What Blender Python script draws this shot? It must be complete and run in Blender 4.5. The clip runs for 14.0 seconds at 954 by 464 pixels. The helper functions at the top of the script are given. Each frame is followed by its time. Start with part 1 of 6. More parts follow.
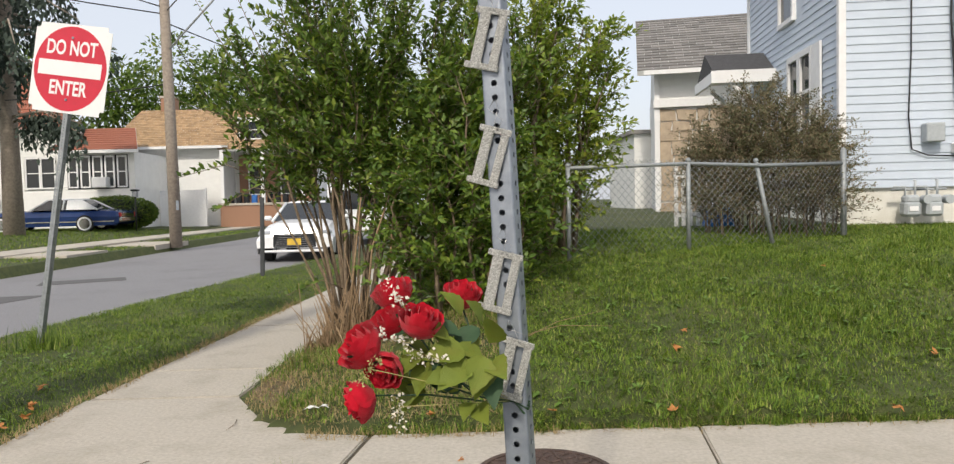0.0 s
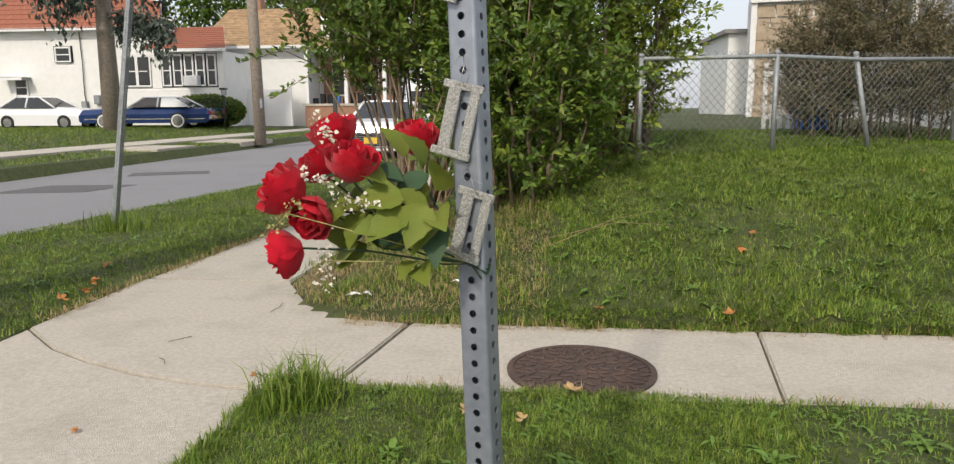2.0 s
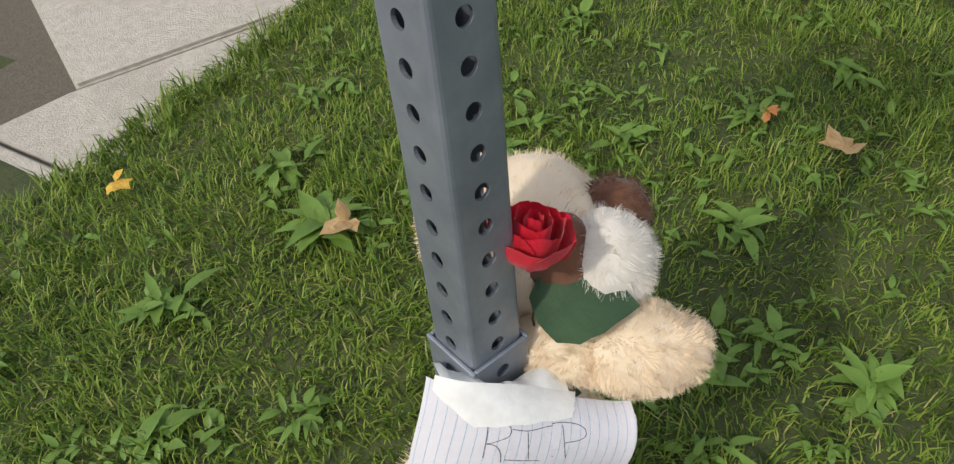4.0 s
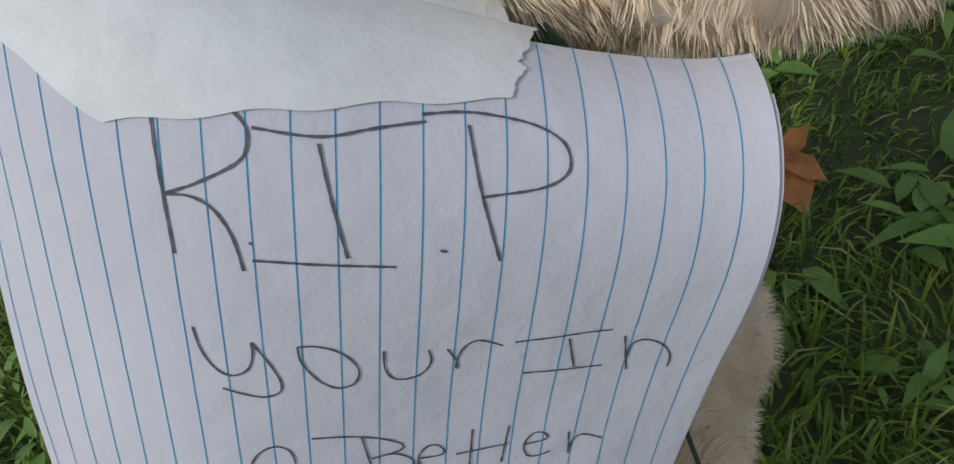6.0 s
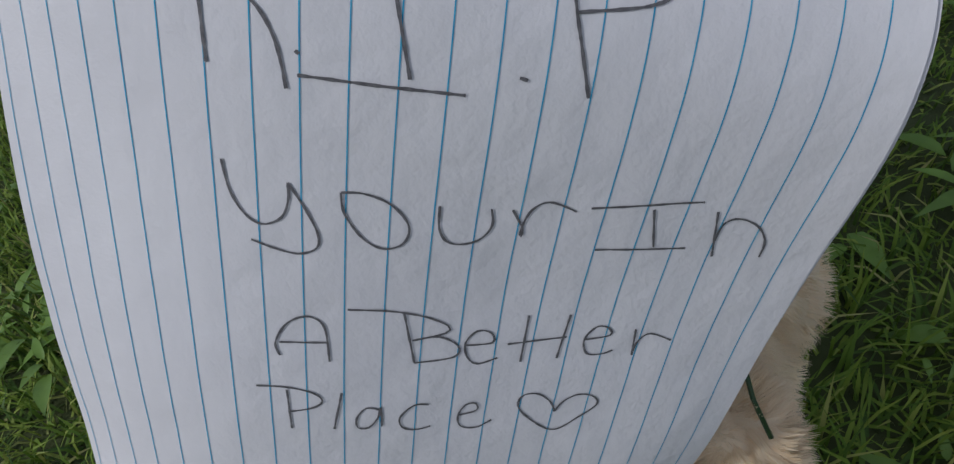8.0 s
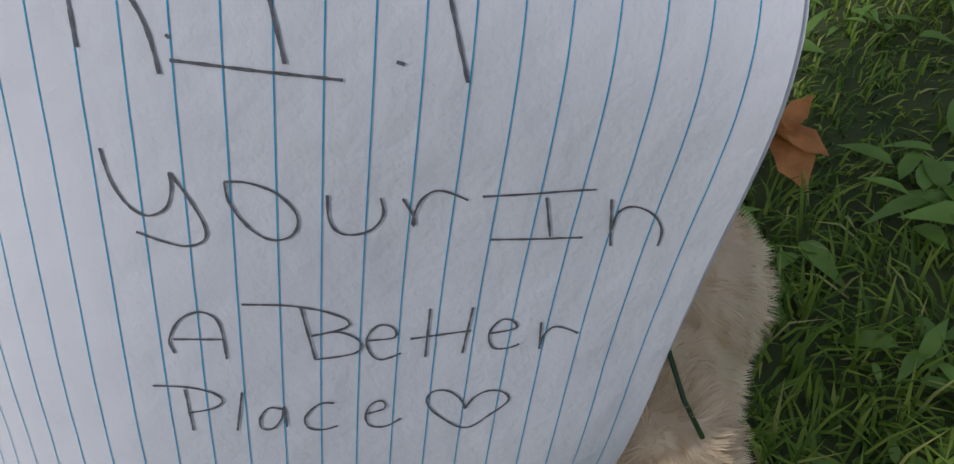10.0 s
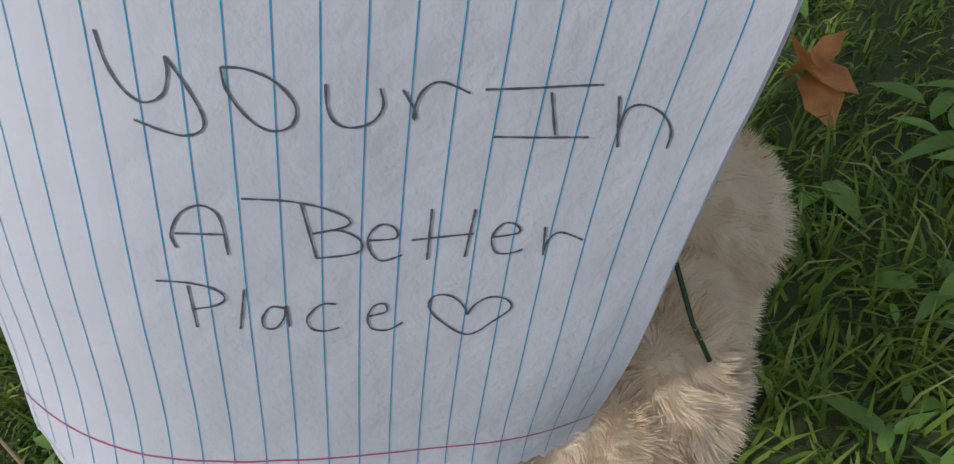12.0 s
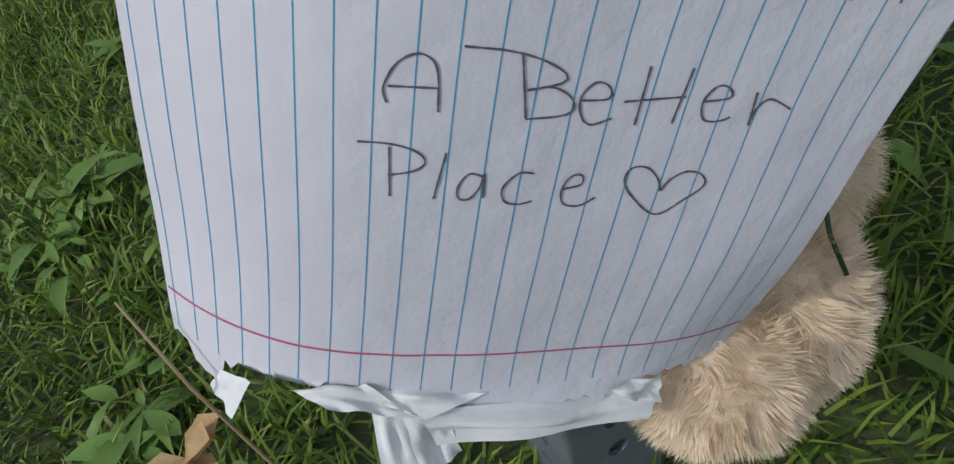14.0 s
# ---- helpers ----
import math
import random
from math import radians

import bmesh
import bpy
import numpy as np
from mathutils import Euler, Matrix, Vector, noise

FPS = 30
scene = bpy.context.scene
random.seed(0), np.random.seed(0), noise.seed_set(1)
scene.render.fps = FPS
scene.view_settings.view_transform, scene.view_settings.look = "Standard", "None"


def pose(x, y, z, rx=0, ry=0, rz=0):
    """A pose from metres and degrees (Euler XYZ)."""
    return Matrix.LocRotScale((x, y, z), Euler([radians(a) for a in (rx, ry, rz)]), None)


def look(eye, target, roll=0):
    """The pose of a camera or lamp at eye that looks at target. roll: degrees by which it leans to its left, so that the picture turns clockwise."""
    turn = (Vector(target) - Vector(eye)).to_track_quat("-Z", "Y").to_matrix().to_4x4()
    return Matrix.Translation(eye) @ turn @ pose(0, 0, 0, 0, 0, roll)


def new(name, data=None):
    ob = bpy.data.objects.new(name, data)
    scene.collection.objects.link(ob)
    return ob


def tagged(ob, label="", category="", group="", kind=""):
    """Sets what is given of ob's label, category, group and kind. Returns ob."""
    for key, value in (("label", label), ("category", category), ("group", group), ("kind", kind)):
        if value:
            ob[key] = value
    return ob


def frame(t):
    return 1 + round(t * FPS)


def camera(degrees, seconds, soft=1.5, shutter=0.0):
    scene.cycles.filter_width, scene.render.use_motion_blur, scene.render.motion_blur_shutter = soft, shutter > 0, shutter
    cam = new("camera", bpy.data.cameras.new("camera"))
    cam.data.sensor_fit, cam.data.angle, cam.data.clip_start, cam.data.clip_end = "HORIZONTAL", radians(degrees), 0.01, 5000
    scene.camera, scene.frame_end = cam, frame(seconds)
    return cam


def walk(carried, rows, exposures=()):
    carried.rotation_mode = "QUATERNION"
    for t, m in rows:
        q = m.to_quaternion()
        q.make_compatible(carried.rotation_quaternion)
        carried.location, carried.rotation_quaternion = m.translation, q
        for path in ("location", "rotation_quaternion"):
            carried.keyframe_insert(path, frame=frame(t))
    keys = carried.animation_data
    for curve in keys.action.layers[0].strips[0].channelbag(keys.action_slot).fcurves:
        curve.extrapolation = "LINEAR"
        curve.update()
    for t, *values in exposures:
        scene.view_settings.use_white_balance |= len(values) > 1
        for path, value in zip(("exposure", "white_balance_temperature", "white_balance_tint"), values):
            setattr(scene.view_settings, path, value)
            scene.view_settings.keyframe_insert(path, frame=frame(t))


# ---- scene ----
cam = camera(66.9, 14.0, soft=1.3)
PATH = [
    (0.0, pose(-0.0925, -1.2195, 1.2364, 87.62, 1.32, -0.86)),
    (0.5, pose(-0.0970, -1.2092, 1.2314, 86.99, 0.56, -1.63)),
    (1.0, pose(-0.1003, -1.2002, 1.2253, 86.22, 0.80, -1.64)),
    (1.5, pose(-0.0613, -1.1366, 1.1940, 81.72, 1.25, -0.34)),
    (2.0, pose(0.0997, -1.0046, 1.1108, 80.36, 0.37, 5.86)),
    (2.5, pose(0.1912, -0.8256, 1.0238, 70.36, 4.70, 8.24)),
    (3.0, pose(0.1879, -0.5181, 0.9469, 59.99, 1.78, 17.66)),
    (3.2, pose(0.1859, -0.4203, 0.9436, 55.73, 1.03, 20.74)),
    (5.3, pose(0.1977, -0.1380, 0.5083, 43.25, 15.02, 37.50)),
    (5.5, pose(0.1865, -0.1155, 0.4868, 44.23, 15.28, 37.63)),
    (6.0, pose(0.1573, -0.0579, 0.4521, 44.71, 14.96, 36.90)),
    (6.5, pose(0.1429, -0.0483, 0.4414, 43.37, 14.23, 39.56)),
    (7.0, pose(0.1406, -0.0570, 0.4355, 42.40, 13.18, 40.41)),
    (7.2, pose(0.1410, -0.0618, 0.4313, 42.42, 13.28, 40.97)),
    (9.3, pose(0.1496, -0.0731, 0.4228, 45.77, 12.52, 38.70)),
    (9.5, pose(0.1493, -0.0711, 0.4225, 45.31, 12.40, 38.68)),
    (10.0, pose(0.1575, -0.0641, 0.4168, 44.94, 12.40, 38.62)),
    (10.5, pose(0.1655, -0.0568, 0.4153, 45.01, 12.44, 39.15)),
    (11.0, pose(0.1671, -0.0517, 0.4103, 43.84, 13.41, 39.71)),
    (11.5, pose(0.1640, -0.0539, 0.4124, 42.81, 12.78, 40.30)),
    (12.0, pose(0.1618, -0.0666, 0.4083, 41.19, 12.84, 40.68)),
    (12.5, pose(0.1568, -0.0861, 0.4026, 41.09, 12.44, 40.68)),
    (13.0, pose(0.1557, -0.0888, 0.4019, 41.07, 12.08, 40.83)),
    (13.5, pose(0.1416, -0.1012, 0.4030, 40.96, 12.43, 41.05)),
    (14.0, pose(0.1380, -0.1082, 0.3980, 40.69, 11.92, 40.77)),
]
EXPOSURES = ((0.0, -0.06, 6850, 10), (3.2, -0.06, 6850, 10), (5.3, -0.62, 5900, 9), (6.0, -0.85, 5900, 9), (7.0, -1.04, 5900, 9), (9.5, -0.86, 5900, 9), (10.5, -0.86, 5900, 9), (11.5, -0.68, 5900, 9), (14.0, -0.72, 5900, 9))
walk(cam, PATH, EXPOSURES)

# ---- light ----
SUN_TO = Vector((-0.20, -0.72, 0.66)).normalized()      # towards the sun
world = bpy.data.worlds.new("sky")
scene.world = world
world.use_nodes = True
wn = world.node_tree.nodes
sky = wn.new("ShaderNodeTexSky")
sky.sky_type, sky.sun_disc = "NISHITA", False
sky.sun_elevation = math.asin(SUN_TO.z)
sky.sun_rotation = math.atan2(SUN_TO.x, SUN_TO.y)
sky.air_density, sky.dust_density, sky.ozone_density = 1.0, 4.0, 1.0
haze = wn.new("ShaderNodeMix")
haze.data_type = "RGBA"
haze.inputs[0].default_value = 0.55
haze.inputs[7].default_value = (7.6, 8.0, 8.9, 1)
world.node_tree.links.new(sky.outputs[0], haze.inputs[6])
world.node_tree.links.new(haze.outputs[2], wn["Background"].inputs[0])
wn["Background"].inputs[1].default_value = 0.15
sun = new("sun", bpy.data.lights.new("sun", "SUN"))
sun.data.energy, sun.data.angle, sun.data.color = 2.4, radians(3), (1.0, 0.95, 0.86)
sun.matrix_world = look(SUN_TO * 60, (0, 0, 0))


# ---- materials ----
def mat(name, base, rough=0.6, metal=0.0, second=None, scale=20.0, bump=0.0, bump_scale=None, spec=0.5, island=0.0, ramp=None, sheen=0.0, stains=None, trans=0.0):
    """A procedural surface: two colours mixed by noise at two scales, bump, and a tint that differs from piece to piece."""
    m = bpy.data.materials.new(name)
    m.use_nodes = True
    nt = m.node_tree
    b = nt.nodes["Principled BSDF"]
    b.inputs["Roughness"].default_value, b.inputs["Metallic"].default_value = rough, metal
    b.inputs["Specular IOR Level"].default_value = spec
    if sheen:
        b.inputs["Sheen Weight"].default_value = sheen
    co = nt.nodes.new("ShaderNodeTexCoord")

    def noise_tex(s, detail=6.0, rg=0.6):
        n = nt.nodes.new("ShaderNodeTexNoise")
        n.inputs["Scale"].default_value, n.inputs["Detail"].default_value, n.inputs["Roughness"].default_value = s, detail, rg
        nt.links.new(co.outputs["Object"], n.inputs["Vector"])
        return n

    def mix(fac, a, c, kind="MIX"):
        x = nt.nodes.new("ShaderNodeMix")
        x.data_type, x.blend_type = "RGBA", kind
        for s, v in ((0, fac), (6, a), (7, c)):
            if hasattr(v, "links"):
                nt.links.new(v, x.inputs[s])
            elif s:
                x.inputs[s].default_value = (*v, 1)
            else:
                x.inputs[s].default_value = v
        return x.outputs[2]

    second = second or tuple(c * 0.78 for c in base)
    fine = noise_tex(scale)
    rp = nt.nodes.new("ShaderNodeValToRGB")
    rp.color_ramp.elements[0].position, rp.color_ramp.elements[1].position = 0.36, 0.66
    nt.links.new(fine.outputs[0], rp.inputs[0])
    col = mix(rp.outputs[0], second, base)
    if stains:
        sc, sf, colour = stains
        big = noise_tex(sc, 4.0, 0.65)
        r2 = nt.nodes.new("ShaderNodeValToRGB")
        r2.color_ramp.elements[0].position, r2.color_ramp.elements[1].position = 0.5, 0.72
        nt.links.new(big.outputs[0], r2.inputs[0])
        mu = nt.nodes.new("ShaderNodeMath")
        mu.operation = "MULTIPLY"
        mu.inputs[1].default_value = sf
        nt.links.new(r2.outputs[0], mu.inputs[0])
        col = mix(mu.outputs[0], col, colour)
    if island:
        geo = nt.nodes.new("ShaderNodeNewGeometry")
        r3 = nt.nodes.new("ShaderNodeValToRGB")
        els = ramp or ((0.0, tuple(c * 0.55 for c in base)), (1.0, tuple(min(1, c * 1.4) for c in base)))
        while len(r3.color_ramp.elements) < len(els):
            r3.color_ramp.elements.new(0.5)
        for e, (p, c) in zip(r3.color_ramp.elements, els):
            e.position, e.color = p, (*c, 1)
        nt.links.new(geo.outputs["Random Per Island"], r3.inputs[0])
        col = mix(island, col, r3.outputs[0])
    nt.links.new(col, b.inputs["Base Color"])
    if bump:
        bn = noise_tex(bump_scale or scale * 2.5, 8.0)
        bp = nt.nodes.new("ShaderNodeBump")
        bp.inputs["Strength"].default_value, bp.inputs["Distance"].default_value = bump, 0.01
        nt.links.new(bn.outputs[0], bp.inputs["Height"])
        nt.links.new(bp.outputs[0], b.inputs["Normal"])
    if trans:
        tr = nt.nodes.new("ShaderNodeBsdfTranslucent")
        nt.links.new(col, tr.inputs[0])
        ms = nt.nodes.new("ShaderNodeMixShader")
        ms.inputs[0].default_value = trans
        nt.links.new(b.outputs[0], ms.inputs[1])
        nt.links.new(tr.outputs[0], ms.inputs[2])
        nt.links.new(ms.outputs[0], nt.nodes["Material Output"].inputs[0])
    return m


GRASS = ((0.0, (0.04, 0.085, 0.016)), (0.3, (0.095, 0.17, 0.02)), (0.68, (0.18, 0.265, 0.03)), (0.92, (0.28, 0.345, 0.06)), (1.0, (0.42, 0.38, 0.15)))
LIGHT_LEAVES = ((0.0, (0.08, 0.14, 0.016)), (0.45, (0.17, 0.25, 0.024)), (0.85, (0.29, 0.36, 0.04)), (1.0, (0.42, 0.42, 0.06)))
LEAVES = ((0.0, (0.045, 0.095, 0.014)), (0.45, (0.1, 0.175, 0.022)), (0.85, (0.19, 0.275, 0.034)), (1.0, (0.27, 0.31, 0.045)))
M = {
    "grass": mat("grass", (0.175, 0.25, 0.033), 0.55, second=(0.10, 0.18, 0.025), scale=2.2, island=0.8, ramp=GRASS, trans=0.22, spec=0.25),
    "weed": mat("weed_leaf", (0.17, 0.28, 0.05), 0.45, second=(0.1, 0.185, 0.032), scale=40, island=0.35, trans=0.25, spec=0.35),
    "soil": mat("soil_and_thatch", (0.065, 0.08, 0.022), 0.95, second=(0.035, 0.048, 0.013), scale=9, bump=0.6, bump_scale=60, stains=(1.2, 0.5, (0.14, 0.13, 0.05))),
    "far_lawn": mat("far_lawn", (0.12, 0.2, 0.04), 0.95, second=(0.085, 0.155, 0.028), scale=6, bump=0.8, bump_scale=30, stains=(0.3, 0.4, (0.17, 0.21, 0.06))),
    "bark_soil": mat("dry_litter_soil", (0.2, 0.145, 0.085), 0.95, second=(0.1, 0.075, 0.04), scale=25, bump=0.8, bump_scale=70),
    "concrete": mat("worn_concrete", (0.53, 0.485, 0.415), 0.88, second=(0.42, 0.38, 0.32), scale=45, bump=0.6, bump_scale=170, stains=(2.6, 0.55, (0.33, 0.295, 0.235))),
    "joint": mat("dirt_in_joint", (0.13, 0.11, 0.08), 0.95, scale=60, bump=0.5),
    "asphalt": mat("aged_asphalt", (0.245, 0.242, 0.25), 0.85, second=(0.2, 0.198, 0.205), scale=30, bump=0.5, bump_scale=200, stains=(0.5, 0.4, (0.12, 0.118, 0.118))),
    "galv": mat("galvanised_steel", (0.30, 0.33, 0.37), 0.45, 0.6, second=(0.22, 0.245, 0.285), scale=28, bump=0.05, stains=(6, 0.3, (0.42, 0.45, 0.48))),
    "galv_dull": mat("dull_zinc", (0.36, 0.38, 0.39), 0.6, 0.5, second=(0.26, 0.28, 0.29), scale=30, bump=0.08),
    "dark": mat("dark_inside", (0.012, 0.014, 0.018), 0.8, scale=10),
    "iron": mat("rusty_cast_iron", (0.125, 0.085, 0.07), 0.7, 0.35, second=(0.08, 0.056, 0.048), scale=40, bump=0.5, stains=(8, 0.5, (0.17, 0.1, 0.07))),
    "glitter": mat("silver_glitter", (0.92, 0.91, 0.86), 0.4, 0.1, second=(0.42, 0.41, 0.37), scale=420, bump=1.0, bump_scale=500),
    "wire": mat("thin_steel_wire", (0.5, 0.5, 0.5), 0.3, 1.0, scale=20),
    "rose": mat("red_fabric_petal", (0.64, 0.008, 0.03), 0.75, second=(0.52, 0.004, 0.02), scale=60, bump=0.25, bump_scale=500, sheen=0.2, trans=0.2, spec=0.2),
    "straw": mat("dry_straw", (0.4, 0.3, 0.15), 0.9, second=(0.28, 0.2, 0.09), scale=20, island=0.5, trans=0.2),
    "rose_leaf": mat("printed_fabric_leaf", (0.17, 0.215, 0.03), 0.6, second=(0.11, 0.165, 0.028), scale=22, bump=0.25, bump_scale=300, island=0.6, ramp=((0, (0.06, 0.1, 0.02)), (0.45, (0.14, 0.185, 0.026)), (0.85, (0.24, 0.27, 0.036)), (1, (0.2, 0.11, 0.03))), stains=(25, 0.5, (0.2, 0.08, 0.03)), trans=0.2, spec=0.3),
    "dark_leaf": mat("dark_fabric_leaf", (0.05, 0.1, 0.045), 0.6, second=(0.035, 0.075, 0.035), scale=30, bump=0.2, trans=0.15, spec=0.3),
    "stem": mat("green_plastic_stem", (0.02, 0.06, 0.02), 0.4, scale=30),
    "spray": mat("cream_filler_flower", (0.75, 0.7, 0.6), 0.8, scale=90, bump=0.3),
    "spray_green": mat("dry_green_sprig", (0.45, 0.4, 0.16), 0.8, scale=90),
    "paper": mat("notebook_paper", (0.615, 0.605, 0.635), 0.85, second=(0.575, 0.565, 0.60), scale=14, bump=0.16, bump_scale=130, spec=0.2),
    "rule": mat("blue_ruling", (0.025, 0.26, 0.48), 0.85, second=(0.05, 0.35, 0.55), scale=300, spec=0.2),
    "margin": mat("red_margin", (0.5, 0.12, 0.2), 0.85, scale=300, spec=0.2),
    "ink": mat("grey_pencil", (0.075, 0.072, 0.08), 0.6, second=(0.14, 0.135, 0.145), scale=900, spec=0.3),
    "tape": mat("masking_tape", (0.76, 0.76, 0.73), 0.5, second=(0.66, 0.66, 0.63), scale=60, bump=0.12, bump_scale=200, spec=0.4),
    "fur": mat("cream_plush", (0.88, 0.73, 0.49), 0.95, second=(0.78, 0.61, 0.42), scale=25, island=0.35, ramp=((0, (0.8, 0.64, 0.47)), (1, (0.96, 0.89, 0.77))), sheen=0.4, spec=0.1, trans=0.2),
    "fur_white": mat("white_plush", (0.82, 0.78, 0.71), 0.95, second=(0.74, 0.69, 0.6), scale=25, island=0.3, ramp=((0, (0.7, 0.64, 0.55)), (1, (0.88, 0.85, 0.8))), sheen=0.4, spec=0.1, trans=0.2),
    "fur_brown": mat("brown_plush", (0.15, 0.07, 0.04), 0.95, second=(0.1, 0.045, 0.028), scale=40, island=0.3, sheen=0.3, spec=0.1),
    "dry_leaf": mat("dry_leaf", (0.6, 0.26, 0.08), 0.8, second=(0.42, 0.17, 0.05), scale=60, bump=0.4, trans=0.2),
    "tan_leaf": mat("tan_leaf", (0.58, 0.4, 0.2), 0.8, second=(0.45, 0.28, 0.12), scale=60, bump=0.4, trans=0.2),
    "yellow_leaf": mat("yellow_leaf", (0.75, 0.5, 0.08), 0.8, second=(0.6, 0.33, 0.05), scale=60, bump=0.4, trans=0.2),
    "bark": mat("shrub_bark", (0.24, 0.18, 0.12), 0.9, second=(0.13, 0.095, 0.065), scale=30, bump=0.6),
    "twig": mat("dry_twig", (0.36, 0.25, 0.15), 0.9, second=(0.24, 0.16, 0.09), scale=40, bump=0.3),
    "leaf": mat("shrub_leaf", (0.11, 0.18, 0.024), 0.45, second=(0.055, 0.1, 0.016), scale=5, island=0.75, ramp=LEAVES, trans=0.3, spec=0.4),
    "leaf_light": mat("yellow_green_shrub_leaf", (0.19, 0.26, 0.03), 0.45, second=(0.11, 0.17, 0.02), scale=3, island=0.75, ramp=LIGHT_LEAVES, trans=0.3, spec=0.4),
    "leaf_russet": mat("russet_shrub_leaf", (0.15, 0.13, 0.07), 0.6, second=(0.1, 0.095, 0.05), scale=3, island=0.6, ramp=((0, (0.06, 0.085, 0.035)), (0.5, (0.14, 0.15, 0.06)), (0.8, (0.26, 0.19, 0.11)), (1, (0.36, 0.26, 0.17))), trans=0.2),
    "needles": mat("spruce_needles", (0.05, 0.075, 0.055), 0.8, second=(0.035, 0.05, 0.04), scale=8, island=0.5),
    "siding_blue": mat("pale_blue_siding", (0.54, 0.605, 0.69), 0.6, second=(0.51, 0.575, 0.66), scale=4, bump=0.1, bump_scale=60),
    "siding_white": mat("white_siding", (0.78, 0.78, 0.76), 0.6, second=(0.73, 0.73, 0.71), scale=3),
    "trim": mat("white_trim", (0.8, 0.8, 0.8), 0.5, second=(0.74, 0.74, 0.74), scale=8),
    "found": mat("painted_block_base", (0.78, 0.77, 0.72), 0.8, second=(0.68, 0.66, 0.6), scale=5, bump=0.5, bump_scale=20, stains=(3, 0.3, (0.5, 0.46, 0.38))),
    "shingle_grey": mat("grey_shingles", (0.235, 0.225, 0.215), 0.9, second=(0.17, 0.165, 0.16), scale=18, bump=0.5, island=0.5),
    "shingle_tan": mat("tan_shingles", (0.4, 0.27, 0.15), 0.9, second=(0.3, 0.2, 0.11), scale=14, bump=0.5, island=0.5),
    "shingle_red": mat("red_shingles", (0.34, 0.12, 0.07), 0.9, second=(0.25, 0.09, 0.055), scale=14, bump=0.5),
    "stone": mat("tan_cut_stone", (0.5, 0.39, 0.28), 0.85, second=(0.36, 0.28, 0.2), scale=7, bump=0.4, island=0.6, ramp=((0, (0.32, 0.25, 0.19)), (0.6, (0.52, 0.41, 0.3)), (1, (0.66, 0.57, 0.46)))),
    "brick": mat("red_brown_brick", (0.3, 0.17, 0.11), 0.9, second=(0.22, 0.12, 0.08), scale=30, island=0.5),
    "glass": mat("window_glass", (0.03, 0.035, 0.04), 0.08, scale=3),
    "wood_pole": mat("weathered_pole_wood", (0.33, 0.28, 0.23), 0.9, second=(0.23, 0.19, 0.155), scale=12, bump=0.5),
    "cable": mat("black_cable", (0.02, 0.02, 0.022), 0.6, scale=20),
    "meter": mat("grey_painted_meter", (0.42, 0.45, 0.47), 0.5, second=(0.36, 0.39, 0.41), scale=20),
    "car_white": mat("white_car_paint", (0.8, 0.81, 0.82), 0.15, second=(0.78, 0.79, 0.8), scale=2),
    "car_blue": mat("navy_car_paint", (0.02, 0.045, 0.14), 0.15, second=(0.016, 0.036, 0.12), scale=2),
    "vinyl": mat("white_vinyl_roof", (0.75, 0.76, 0.76), 0.6, scale=30),
    "tyre": mat("tyre_rubber", (0.02, 0.02, 0.02), 0.85, scale=40),
    "chrome": mat("chrome", (0.6, 0.6, 0.62), 0.15, 1.0, scale=5),
    "lamp": mat("clear_lamp", (0.5, 0.52, 0.55), 0.1, 0.3, scale=5),
    "red_lamp": mat("red_lamp", (0.4, 0.02, 0.02), 0.2, scale=5),
    "plate": mat("amber_plate", (0.75, 0.5, 0.06), 0.5, scale=5),
    "sign_white": mat("sign_white", (0.8, 0.8, 0.79), 0.4, second=(0.76, 0.76, 0.75), scale=6),
    "sign_red": mat("sign_red", (0.58, 0.02, 0.045), 0.4, second=(0.52, 0.02, 0.04), scale=6),
    "litter": mat("white_litter", (0.8, 0.79, 0.76), 0.8, scale=40),
    "blue_plastic": mat("blue_plastic", (0.03, 0.16, 0.5), 0.5, scale=10),
    "canopy": mat("canopy_shingles", (0.07, 0.07, 0.075), 0.9, scale=14, bump=0.4),
}


# ---- builders ----
def link(name, me, material, parent=None, label=""):
    ob = new(name, me)
    if material is not None and not me.materials:
        me.materials.append(M[material] if isinstance(material, str) else material)
    if parent is not None:
        ob.parent = parent
    return tagged(ob, label) if label else ob


def part(name, bm, material, parent=None, label="", smooth=False):
    me = bpy.data.meshes.new(name)
    bm.to_mesh(me)
    bm.free()
    if smooth:
        me.shade_smooth()
    return link(name, me, material, parent, label)


def raw(name, verts, faces, material, parent=None, label="", smooth=False):
    me = bpy.data.meshes.new(name)
    me.from_pydata([tuple(v) for v in verts], [], faces)
    if smooth:
        me.shade_smooth()
    return link(name, me, material, parent, label)


def tris(name, verts, tri, material, parent=None, label=""):
    """A mesh from numpy arrays of vertices and triangles."""
    me = bpy.data.meshes.new(name)
    verts, tri = np.asarray(verts, np.float32), np.asarray(tri, np.int32)
    me.vertices.add(len(verts))
    me.vertices.foreach_set("co", verts.ravel())
    me.loops.add(tri.size)
    me.loops.foreach_set("vertex_index", tri.ravel())
    me.polygons.add(len(tri))
    me.polygons.foreach_set("loop_start", np.arange(0, tri.size, 3, dtype=np.int32))
    me.update(calc_edges=True)
    return link(name, me, material, parent, label)


